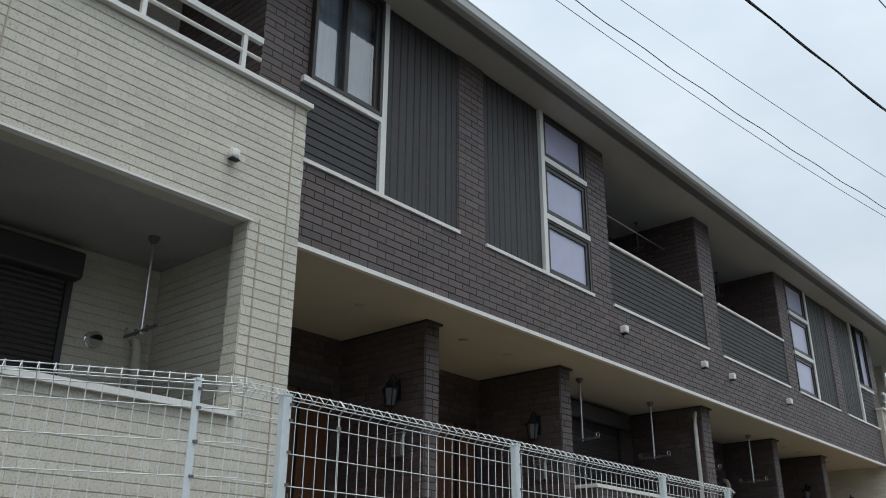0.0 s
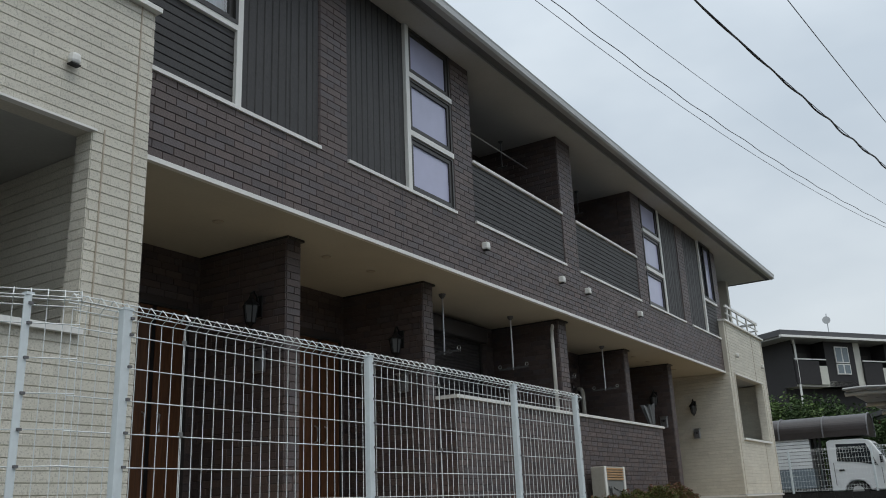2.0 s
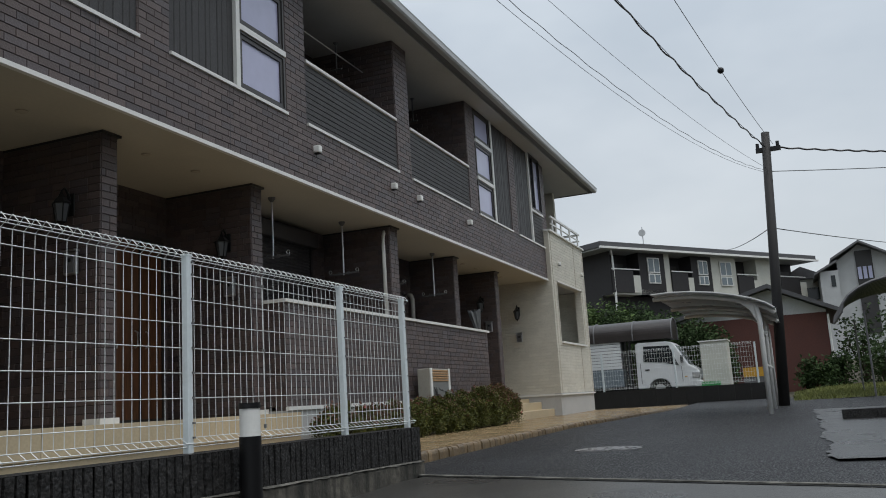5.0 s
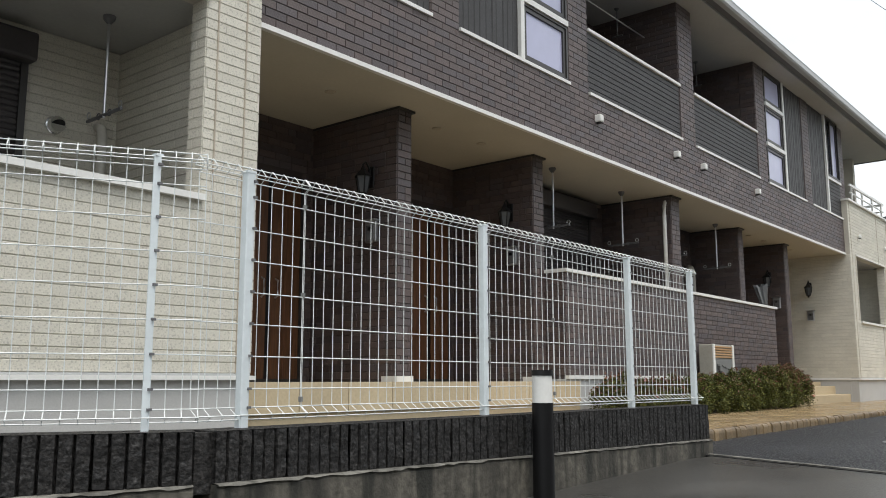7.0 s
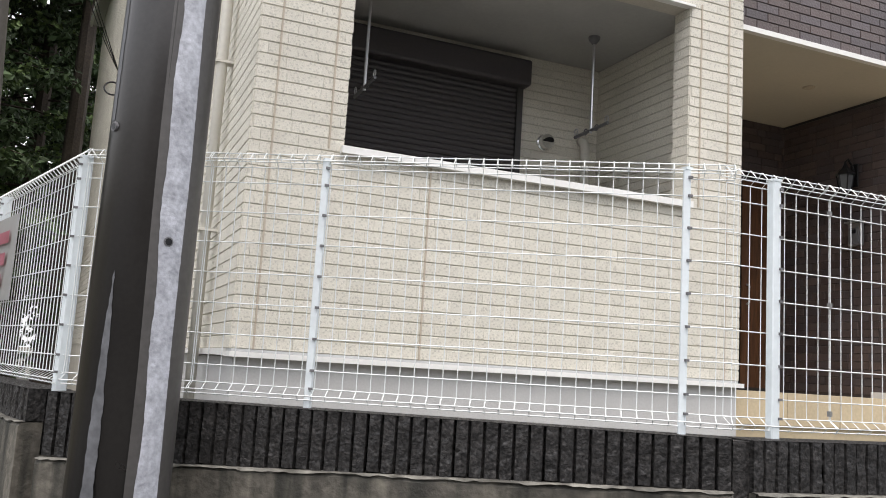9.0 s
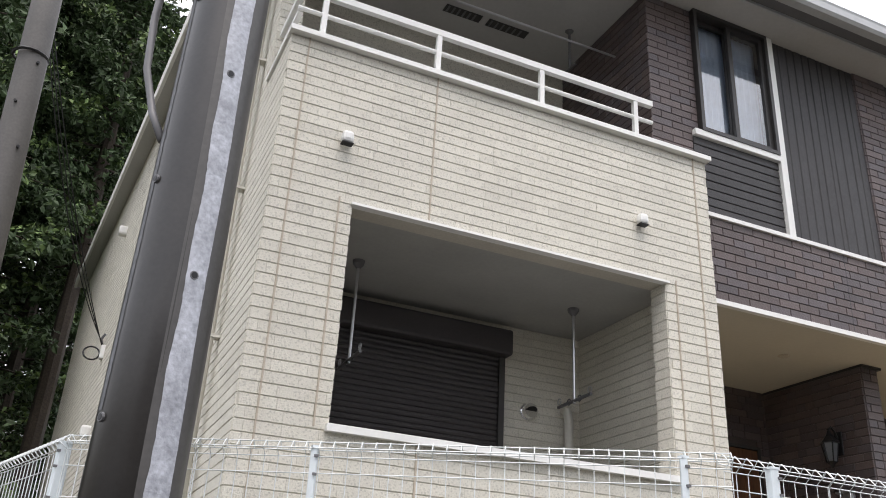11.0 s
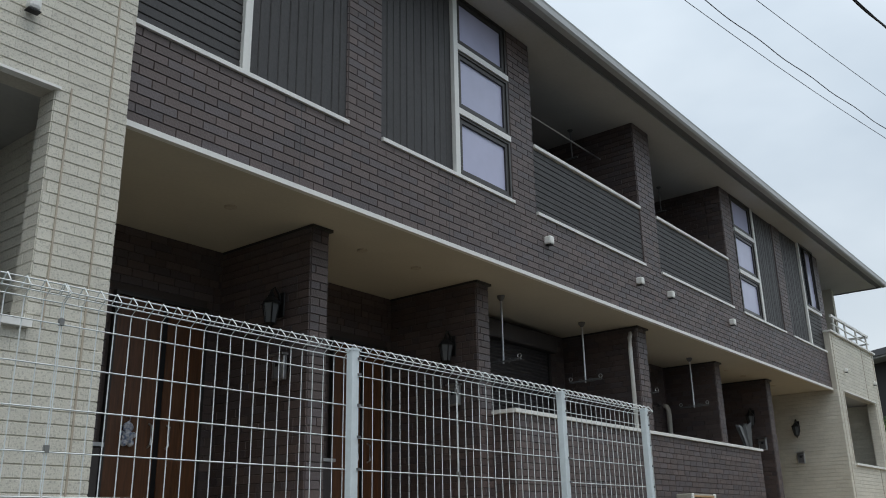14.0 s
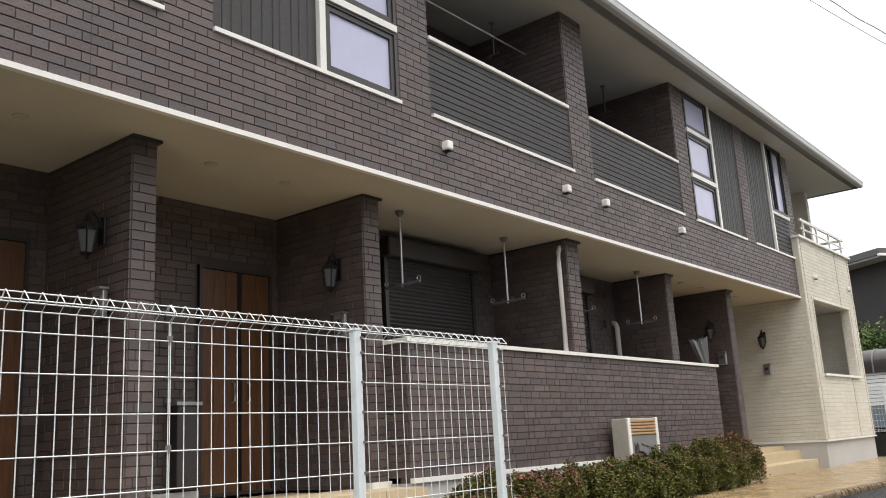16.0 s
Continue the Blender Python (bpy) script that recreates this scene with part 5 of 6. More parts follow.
while x < 22:
    w = 0.105 * rnd.uniform(0.9, 1.1)
    y, z = kerb_y(x), road_z(x)
    top, out = pave_z(x) + 0.006 + rnd.uniform(-0.006, 0.006), y - rnd.uniform(0.015, 0.035)
    bm = bmesh.new()
    prism(bm, [(y + 0.06, z - 0.05), (y + 0.06, top), (out + 0.03, top), (out + 0.008, top - 0.015), (out, top - 0.04), (out, z - 0.05)], "x", x + 0.003, x + w - 0.003)
    part("kerb_stone", bm, "kerb", kerb, "")
    x += w


def cover(x, y, r, label):
    z = road_z(x)
    o = thing("manhole_cover", label, "manhole cover", (x, y, z), "manhole covers")
    bm = bmesh.new()
    tube(bm, [(x, y, z - 0.02), (x, y, z + 0.006)], r, 28)
    part("rim", bm, "cover", o)
    bm = bmesh.new()
    tube(bm, [(x, y, z + 0.0065), (x, y, z + 0.012)], r * 0.86, 28)
    part("lid", bm, "cover", o)
    part("slot", boxes((x - r * 0.12, x + r * 0.12, y - r * 0.1, y + r * 0.1, z + 0.0125, z + 0.014)), "black", o, "dark key slot")
    for k in range(14):
        a = k * math.pi / 7
        part("stud", boxes((x + r * 0.6 * math.cos(a) - 0.02, x + r * 0.6 * math.cos(a) + 0.02, y + r * 0.6 * math.sin(a) - 0.02, y + r * 0.6 * math.sin(a) + 0.02, z + 0.0125, z + 0.016)), "cover", o)


cover(5.26, -3.90, 0.37, "round iron manhole cover in the asphalt")
cover(1.01, -5.47, 0.095, "small round cover in the concrete apron")
o = thing("drain_strip", "pale concrete joint strip across the street", "drain", (2.5, -5, -1.25), "", "structure")
for i in range(12):
    y0, y1 = -2.68 - i * 0.9, -3.575 - i * 0.9
    for nm, a, b, h, mat in (("joint_stone", 0.0, 0.075, 0.012, "ledge"), ("joint_gap", -0.03, -0.002, 0.004, "black")):
        bm = bmesh.new()
        prism(bm, [(seam_x(y0) + a, y0), (seam_x(y0) + b, y0), (seam_x(y1) + b, y1), (seam_x(y1) + a, y1)], "z", -1.0, -0.5)
        for v in bm.verts:
            v.co.z = road_z(seam_x(v.co.y)) + (h if v.co.z > -0.7 else -0.1)
        part(nm, bm, mat, o)

# a wet concrete strip with a ragged edge beside the asphalt
bm = bmesh.new()
rows = []
for i in range(60):
    x = 3.1 + i * 0.18
    e = -6.13 + 0.03 * math.sin(i * 0.5) + rnd.uniform(-0.035, 0.035)
    rows.append([bm.verts.new((x, y, road_z(x) + 0.008)) for y in (-13.5, -9, e)])
for r0, r1 in zip(rows, rows[1:]):
    for c in range(2):
        bm.faces.new((r0[c], r1[c], r1[c + 1], r0[c + 1]))
structure("wet_strip", bm, "wet", "wet worn concrete strip beside the asphalt", "road")

# stone name sign
SX, SY = 9.40, -0.06
o = thing("name_sign", "cream stone name sign with a slatted top and grey plate", "sign", (SX + 0.36, SY + 0.12, -1.05))
part("body", boxes((SX, SX + 0.90, SY, SY + 0.23, -1.15, 0.075)), "sign_body", o, "cream stone body", bevel=0.012)
for a in (SX, SX + 0.825):
    part("side_bar", boxes((a, a + 0.075, SY - 0.027, SY, -1.1, 0.08)), "white", o, "white side bar", bevel=0.008)
for k in range(5):
    part("slat", boxes((SX + 0.078, SX + 0.822, SY - 0.024, SY - 0.002, -0.145 + k * 0.042, -0.118 + k * 0.042)), "sign_wood", o, "pale wooden slat", bevel=0.004)
plate = part("plate", boxes((SX + 0.078, SX + 0.822, SY - 0.014, SY - 0.002, -1.0, -0.16)), "sign_plate", o, "grey metal plate")
for k, (a, b) in enumerate(((0.16, 0.26), (0.29, 0.50), (0.53, 0.74))):
    part("lettering_bar", boxes((SX + a, SX + b, SY - 0.018, SY - 0.015, -0.555, -0.52)), "black", plate)
bm = bmesh.new()
prism(bm, [(SX + 0.15 + 0.36 * k / 10, -0.445 + 0.08 * math.sin(math.pi * k / 10)) for k in range(11)], "y", SY - 0.019, SY - 0.015)
part("emblem", bm, "black", plate)
for k in range(4):
    part("emblem_stroke", boxes((SX + 0.15 + k * 0.036, SX + 0.166 + k * 0.036, SY - 0.019, SY - 0.015, -0.40, -0.25 - 0.03 * (k % 2))), "black", plate)
for k in range(3):
    bm = bmesh.new()
    prism(bm, [(SX + 0.36 + 0.13 * k, -0.26 - 0.03 * k), (SX + 0.48 + 0.11 * k, -0.315 - 0.01 * k), (SX + 0.37 + 0.13 * k, -0.287 - 0.03 * k)], "y", SY - 0.019, SY - 0.015)
    part("emblem_stroke", bm, "black", plate)

# ---------------------------------------------------------------- plants
M["leaf"] = material("azalea_leaf", (0.066, 0.078, 0.017), 0.6, spec=0.3, vary=0.45, grain=0.2, scale=40, alt=(0.115, 0.118, 0.026))
M["leaf_red"] = material("young_red_leaf", (0.15, 0.062, 0.036), 0.55, vary=0.4)
M["petal"] = material("pink_petal", (0.65, 0.12, 0.14), 0.6, vary=0.2)
M["bark"] = material("bark", (0.05, 0.038, 0.028), 0.9, grain=0.4, scale=30, blotch=0.3, bump=0.8, bump_scale=20)
M["conifer"] = material("conifer_green", (0.042, 0.074, 0.026), 0.7, vary=0.5)
# brighter copy of the conifer green, for sprays painted as lit
M["conifer_lit"] = material("conifer_lit", (0.105, 0.165, 0.048), 0.65, vary=0.4)
M["shrub"] = material("shrub_green", (0.042, 0.070, 0.026), 0.8, spec=0.2, vary=0.5)
M["shrub_light"] = material("shrub_light_green", (0.082, 0.125, 0.042), 0.75, spec=0.2, vary=0.5)


def leaves(name, spots, size, mat, parent, seed, droop=0.0, label=""):
    """Many small folded leaves round the given spots (centre, radii, count)."""
    rnd = random.Random(seed)
    verts, faces = [], []
    for c, rad, count in spots:
        for _ in range(count):
            v = Vector((rnd.gauss(0, 1), rnd.gauss(0, 1), rnd.gauss(0, 1))).normalized() * (rnd.random() ** 0.33)
            p = Vector((c[0] + v.x * rad[0], c[1] + v.y * rad[1], c[2] + v.z * rad[2]))
            a = Vector((rnd.gauss(0, 1), rnd.gauss(0, 1), rnd.gauss(0, 0.6) - droop)).normalized()
            b = a.orthogonal().normalized()
            b.rotate(Matrix.Rotation(rnd.uniform(0, 6.28), 3, a))
            s = size * rnd.uniform(0.6, 1.4)
            k = len(verts)
            up = a.cross(b) * s * 0.15
            verts += [p * U, (p + a * s * 0.5 + b * s * 0.3 + up) * U, (p + a * s) * U, (p + a * s * 0.5 - b * s * 0.3 + up) * U]
            faces += [(k, k + 1, k + 2), (k, k + 2, k + 3)]
    home = parent.matrix_world.translation.copy()
    ob = new(name, raw_mesh(name, verts, faces, mat, home))
    ob.parent = parent
    ob["kind"] = "stuff"
    if label:
        ob["label"] = label
    return ob


def azalea(x, y, z, rx, ry, h, seed, red, full=1.0):
    label = "clipped green azalea shrub beside the pavement" if red < 0.3 else "azalea shrub with reddish shoots and a few pink flowers" if full > 0.8 else "sparse reddish azalea shrub with bare twigs"
    o = thing("azalea_shrub", label, "shrub", (x, y, z), "azalea shrubs")
    rnd = random.Random(seed)
    bm = bmesh.new()
    spots = []
    for k in range(26):
        a, q = rnd.uniform(0, 6.28), rnd.random() ** 0.5
        top = h * (1.0 - 0.42 * q * q) * rnd.uniform(0.78, 1.04)
        p = Vector((x + rx * 0.85 * math.cos(a) * q, y + ry * 0.85 * math.sin(a) * q, z + top - 0.07))
        tube(bm, [(x + rnd.uniform(-0.12, 0.12), y + rnd.uniform(-0.1, 0.1), z - 0.05), (p.x * 0.6 + x * 0.4, p.y * 0.6 + y * 0.4, z + top * 0.5), (p.x, p.y, p.z)], [0.012, 0.008, 0.003], 4)
        if full < 0.8:
            tube(bm, [(p.x, p.y, p.z - 0.05), (p.x + rnd.uniform(-0.06, 0.06), p.y + rnd.uniform(-0.05, 0.05), p.z + rnd.uniform(0.04, 0.12))], [0.004, 0.002], 3)
        spots.append((p, (rx * 0.24, ry * 0.24, h * 0.15), int(290 * full)))
        spots.append(((p.x, p.y, z + top * 0.42), (rx * 0.3, ry * 0.3, h * 0.26), int(150 * full)))
    part("stems", bm, "bark", o)
    leaves("foliage", spots, 0.036, "leaf", o, seed + 1)
    leaves("new_growth", [((c[0], c[1], c[2] + 0.04), r, 6 + int(150 * red * full)) for c, r, n in spots[::2]], 0.04, "leaf_red", o, seed + 2)
    if red > 0.3:
        leaves("blossom", [((c[0], c[1] - 0.05, c[2] + 0.06), (0.03, 0.03, 0.02), 6) for c, r, n in spots[::17]], 0.045, "petal", o, seed + 3)


rnd = random.Random(77)
for i, (x, top, red, full) in enumerate(((5.95, -0.38, 0.2, 0.5), (6.6, -0.46, 0.5, 0.42), (7.25, -0.42, 0.6, 0.5), (8.0, -0.40, 0.05, 1.0), (8.7, -0.38, 0.04, 1.0), (9.4, -0.40, 0.06, 1.0),
                                         (10.1, -0.36, 0.05, 1.0), (10.8, -0.32, 0.08, 1.0), (11.5, -0.24, 0.14, 1.0), (12.2, -0.20, 0.5, 1.0), (12.9, -0.26, 0.75, 1.0))):
    azalea(x, -0.19 + rnd.uniform(-0.06, 0.06), pave_z(x), 0.52, 0.38 if full > 0.8 else 0.3, top - pave_z(x), 100 + i, red, full)


def conifer(x, y, z, h, r, seed, bare=0.12):
    o = thing("conifer_tree", "tall dark green conifer with gaps in its crown", "tree", (x, y, z), "conifers behind the house")
    rnd = random.Random(seed)
    bm = bmesh.new()
    tube(bm, [(x, y, z - 0.3), (x + 0.1, y, z + h * 0.4), (x, y, z + h)], [0.22, 0.15, 0.03], 8)
    spots, light = [], []
    n = 120
    for k in range(n):
        f = bare + (0.98 - bare) * k / n
        a = k * 2.4 + rnd.uniform(-0.4, 0.4)
        reach = r * (1.05 - f) ** 0.7 * rnd.uniform(0.55, 1.1)
        p0 = Vector((x, y, z + h * f))
        p1 = p0 + Vector((math.cos(a) * reach, math.sin(a) * reach, -0.12 * reach))
        tube(bm, [p0, (p0 + p1) / 2 + Vector((0, 0, 0.1)), p1], [0.035, 0.022, 0.008], 4)
        for s in (0.45, 0.7, 0.95):
            c = p0.lerp(p1, s)
            spots.append(((c.x, c.y, c.z - 0.1), (0.42, 0.42, 0.22), 60))
            # lit sprays sit above and in front of the darker foliage
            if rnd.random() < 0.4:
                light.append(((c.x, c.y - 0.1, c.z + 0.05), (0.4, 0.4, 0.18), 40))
    part("trunk", bm, "bark", o)
    leaves("crown", spots, 0.17, "conifer", o, seed + 1, droop=0.5)
    leaves("light_sprays", light, 0.15, "conifer_lit", o, seed + 2, droop=0.5)
    return o


src = conifer(-8.6, 12.5, -1.2, 19, 3.0, 400)
src2 = conifer(-6.4, 16.5, -1.2, 21, 3.2, 500)
for x, y, s in ((-10.9, 11.5, 1), (-7.2, 19, 2), (-12.8, 15, 1), (-4.6, 19.5, 1), (-9.8, 17, 2), (-14.5, 11.5, 2), (-12.0, 20, 2), (-8.6, 9.2, 1), (-5.0, 24, 2), (-7.5, 14, 2), (-10.2, 13.6, 2)):
    copy_thing(src if s == 1 else src2, Matrix.Translation(Vector((x, y, -1.3)) * U) @ Matrix.Rotation(x * 1.7, 4, "Z"))
conifer(-5.54, 13.6, -1.2, 23, 2.6, 600, 0.34)

# ---------------------------------------------------------------- utility poles and wires
o = thing("utility_pole", "dark steel-sleeved utility pole with a bare grey strip", "utility pole", (-4.70, -1.5, -1.5))
lean = 0.008
zs = [-1.6, 1, 4, 8.5]
bm = bmesh.new()
tube(bm, [(-4.765 + lean * z, -1.5, z) for z in zs], [0.222, 0.212, 0.197, 0.17], 36)
part("shaft", bm, "pole", o, "", True)
bm = bmesh.new()
rnd = random.Random(4)
prev = None
for i in range(320):
    z = -1.5 + i * 0.03
    r = 0.222 - (z + 1.6) * 0.0045 + 0.004
    cx = -4.765 + lean * z
    a0 = 0.19 - 0.065 * max(-0.6, min(z, 4)) + 0.03 * math.sin(i * 0.075) + 0.02 * math.sin(i * 0.31 + 1) + rnd.uniform(-0.009, 0.009)
    a9 = 0.70 - 0.05 * max(-0.6, min(z, 4)) + 0.02 * math.sin(i * 0.13) + rnd.uniform(-0.006, 0.006)
    ring = [bm.verts.new((cx + r * math.sin(a), -1.5 - r * math.cos(a), z)) for a in [a0 + (a9 - a0) * k / 6 for k in range(7)]]
    if prev:
        for k in range(6):
            bm.faces.new((prev[k], prev[k + 1], ring[k + 1], ring[k]))
    prev = ring
part("bare_strip", bm, "pole_strip", o, "bare grey strip with ragged edges", True)
# a band round the right side paints the cream wall's reflection
bm = bmesh.new()
prev = None
for i in range(81):
    z = -1.55 + i * 0.12
    r = 0.222 - (z + 1.6) * 0.0045 + 0.002
    cx = -4.765 + lean * z
    a0 = 0.0 - 0.065 * max(-0.6, min(z, 4)) + 0.02 * math.sin(i * 0.3)
    ring = [bm.verts.new((cx + r * math.sin(a), -1.5 - r * math.cos(a), z)) for a in [a0 + (1.75 - a0) * k / 12 for k in range(13)]]
    if prev:
        for k in range(12):
            bm.faces.new((prev[k], prev[k + 1], ring[k + 1], ring[k]))
    prev = ring
part("sleeve_side", bm, "sleeve", o, "sleeve side, paler for the cream wall's reflection", True)
# a worn streak low down, then the left edge's bluish sheen as a painted streak
for n0, a_mid, wide, tall in ((-1.5, -0.62, 0.13, 45), (0.5, -1.28, 0.10, 110)):
    bm = bmesh.new()
    prev = None
    for i in range(tall):
        z = n0 + i * 0.03
        r = 0.222 - (z + 1.6) * 0.0045 + 0.003
        cx = -4.765 + lean * z
        half = wide * (1 - (i / tall) ** 3) + rnd.uniform(-0.015, 0.015)
        ring = [bm.verts.new((cx + r * math.sin(a), -1.5 - r * math.cos(a), z)) for a in [a_mid + half * (k / 2 - 1) for k in range(5)]]
        if prev:
            for k in range(4):
                bm.faces.new((prev[k], prev[k + 1], ring[k + 1], ring[k]))
        prev = ring
    part("worn_streak", bm, "worn", o, "dull streak of wear, or sheen painted on the left edge", True)
for i, z in enumerate((-0.035, 1.155, 2.30, 3.45, 4.6)):
    r = 0.222 - (z + 1.6) * 0.0045
    cx = -4.765 + lean * z
    for s, a in ((1, 0.36 - 0.05 * z), (-1, -1.1)):
        q = Vector((cx + r * math.sin(a), -1.5 - r * math.cos(a), z + (0.5 if s < 0 else 0)))
        n = Vector((math.sin(a), -math.cos(a), 0))
        bm = bmesh.new()
        tube(bm, [q - n * 0.01, q + n * 0.0065], 0.022, 10)
        ring = part("bolt_socket", bm, "fascia", o)
        bm = bmesh.new()
        tube(bm, [q + n * 0.007, q + n * 0.008], 0.016, 10)
        part("socket_hole", bm, "black", ring)
bm = bmesh.new()
tube(bm, [(-4.95, -1.45, 1.95), (-5.02, -1.35, 2.15), (-5.10, -1.3, 2.45), (-5.12, -1.3, 2.8), (-5.10, -1.3, 3.4), (-5.05, -1.35, 4.2)], 0.022, 8)
part("cable_sleeve", bm, "fascia", o, "grey cable sleeve", True)

o = thing("utility_pole", "round grey concrete utility pole with step bolts", "utility pole", (-6.0, 4.0, -1.3))
bm = bmesh.new()
tube(bm, [(-6.0, 4.0, -1.5), (-6.14, 4.0, 1.8), (-6.32, 4.0, 6), (-6.45, 4.0, 9)], [0.19, 0.18, 0.165, 0.155], 20)
part("shaft", bm, "pole_grey", o, "", True)
for k in range(10):
    z = 0.5 + k * 0.55
    bm = bmesh.new()
    xx = -6.05 - 0.043 * z
    tube(bm, [(xx + (0.06 if k % 2 else -0.06), 3.86, z), (xx + (0.07 if k % 2 else -0.07), 3.81, z)], 0.017, 6)
    part("step_bolt", bm, "black", o)
bm = bmesh.new()
tube(bm, [(-6.33 + 0.19 * math.cos(a), 4.0 + 0.19 * math.sin(a), 5.6) for a in [i * math.pi / 8 for i in range(17)]], 0.02, 5, caps=False)
part("band", bm, "black", o)

PX, PY = 17.0, -5.55
o = thing("utility_pole", "dark slender utility pole beside the road", "utility pole", (PX, PY, -1.05))
bm = bmesh.new()
tube(bm, [(PX, PY, -1.3), (PX, PY - 0.36, 5.35)], [0.125, 0.095], 16)
M["dark_pole"] = material("dark_pole", (0.020, 0.019, 0.019), 0.7, grain=0.2, scale=30)
part("shaft", bm, "dark_pole", o, "", True)
part("bracket", boxes((PX - 0.05, PX + 0.05, PY - 0.66, PY - 0.1, 4.88, 4.98)), "black", o)
for k in (-0.25, 0.2):
    bm = bmesh.new()
    tube(bm, [(PX, PY - 0.35 + k, 4.98), (PX, PY - 0.35 + k, 5.1)], 0.04, 8)
    part("insulator", bm, "black", o)
part("plate", boxes((PX - 0.17, PX - 0.15, PY - 0.1, PY + 0.06, 0.85, 1.15)), "white", o, "small white plate")


def wire(a, b, sag, r, label, wavy=0.0):
    bm = bmesh.new()
    a, b = Vector(a), Vector(b)
    n = 40 if not wavy else 160
    pts = []
    for i in range(n + 1):
        f = i / n
        p = a.lerp(b, f) - Z * (sag * 4 * f * (1 - f))
        if wavy:
            p += Vector((0, wavy * math.sin(i * 1.1), wavy * math.cos(i * 1.1)))
        pts.append(p)
    tube(bm, pts, r, 5)
    tagged(part("overhead_wire", bm, "black"), label, "wire", "overhead wires")


tip = (PX, PY - 0.34, 5.0)
wire(tip, (-4.9, -2.0, 6.24), 0.52, 0.006, "thin black messenger wire of the cable")
bm = bmesh.new()
pts = []
rnd = random.Random(12)
swing = [rnd.uniform(0.012, 0.05) for _ in range(40)]
for i in range(321):
    f = i / 320
    p = Vector(tip).lerp(Vector((-4.9, -2.0, 6.24)), f) - Z * (0.52 * 4 * f * (1 - f))
    k, u = divmod(f * 22, 1)
    p += Vector((0, 0.012 * math.sin(f * 130), -0.004 - swing[int(k)] * math.sin(math.pi * u) ** 2))
    pts.append(p)
tube(bm, pts, 0.014, 6)
tagged(part("overhead_cable", bm, "black"), "thick black cable slung loosely along its wire", "cable", "overhead wires")
wire((PX, PY - 0.5, 5.05), (-14, -2.4, 7.0), 0.8, 0.006, "thin black overhead wire with a clamp")
wire((PX, PY - 0.34, 4.361), (-9, -0.638, 6.575), 1.555, 0.0034, "thin black overhead wire overhead")
wire((PX, PY - 0.34, 4.403), (-9, -0.913, 6.272), 1.453, 0.0046, "thin twisted black overhead wire", 0.006)
wire((PX, PY - 0.34, 4.447), (-9, -1.023, 5.732), 0.824, 0.0034, "thin dark grey overhead wire")
wire(tip, (21, -16, 4.6), 0.25, 0.022, "thick black overhead cable", 0.012)
wire((PX, PY - 0.3, 4.4), (26, -20, 5.2), 0.15, 0.01, "thin black overhead service wire")
wire((PX, PY - 0.2, 3.05), (44, -16, 5.2), 0.2, 0.012, "thin overhead service wire")
bm = bmesh.new()
bmesh.ops.create_icosphere(bm, subdivisions=2, radius=0.06, matrix=Matrix.Translation((10.9, -5.33, 4.93)))
tagged(part("wire_clamp", bm, "black"), "round black clamp on the overhead wire", "wire clamp")
for k in range(3):
    wire((-6.33 + 0.04 * k, 4.05, 6.6 - 0.25 * k), (-4.80, 6.2, 2.95 + 0.02 * k), 0.25 + 0.08 * k, 0.007, "thin drop wire to the house wall")
o = thing("wire_bracket", "small wall bracket with a loop of drop cable", "bracket", (-4.77, 6.2, 2.85))
part("plate", boxes((-4.82, -4.75, 6.14, 6.26, 2.80, 2.98)), "white", o, bevel=0.01)
bm = bmesh.new()
tube(bm, [(-4.82 - 0.10 + 0.10 * math.cos(a), 6.2 + 0.05 * math.sin(a), 2.86 + 0.10 * math.sin(a)) for a in [k * math.pi / 10 for k in range(21)]], 0.012, 6, caps=False)
part("cable_loop", bm, "black", o, "black cable loop", True)
bm = bmesh.new()
tube(bm, [(-4.80, 6.2, 2.97), (-4.84, 6.2, 3.06), (-4.80, 6.2, 3.14)], 0.02, 6)
part("clamp", bm, "fascia", o)

# ---------------------------------------------------------------- parking place at the end of the road
M["truck"] = material("white_truck_paint", (0.70, 0.72, 0.73), 0.3, grain=0.02, scale=30, blotch=0.05, coat=0.4)
M["tarp"] = material("brown_tarpaulin", (0.028, 0.022, 0.021), 0.35, grain=0.2, scale=20, blotch=0.2, bump=0.5, bump_scale=10)
M["red_wall"] = material("rust_red_siding", (0.105, 0.040, 0.031), 0.8, grain=0.15, scale=20, blotch=0.15)
M["grey_wall"] = material("grey_render", (0.48, 0.49, 0.49), 0.85, grain=0.08, scale=30, blotch=0.1)
M["car_glass"] = material("dark_car_glass", (0.02, 0.024, 0.028), 0.08)
M["far_glass"] = material("far_window_glass", (0.16, 0.20, 0.22), 0.1)
M["blue_grey"] = material("blue_grey_paint", (0.16, 0.20, 0.23), 0.5, grain=0.1, scale=20, blotch=0.2)
M["poly"] = material("grey_polycarbonate", (0.24, 0.24, 0.26), 0.3, grain=0.05, scale=20, blotch=0.1)
M["yellow"] = material("yellow_plastic", (0.55, 0.30, 0.03), 0.5, grain=0.05, scale=20)
M["green"] = material("green_plastic", (0.05, 0.30, 0.09), 0.5, grain=0.05, scale=20)
M["shed"] = material("cream_panel", (0.55, 0.55, 0.49), 0.6, grain=0.05, scale=20, blotch=0.1)

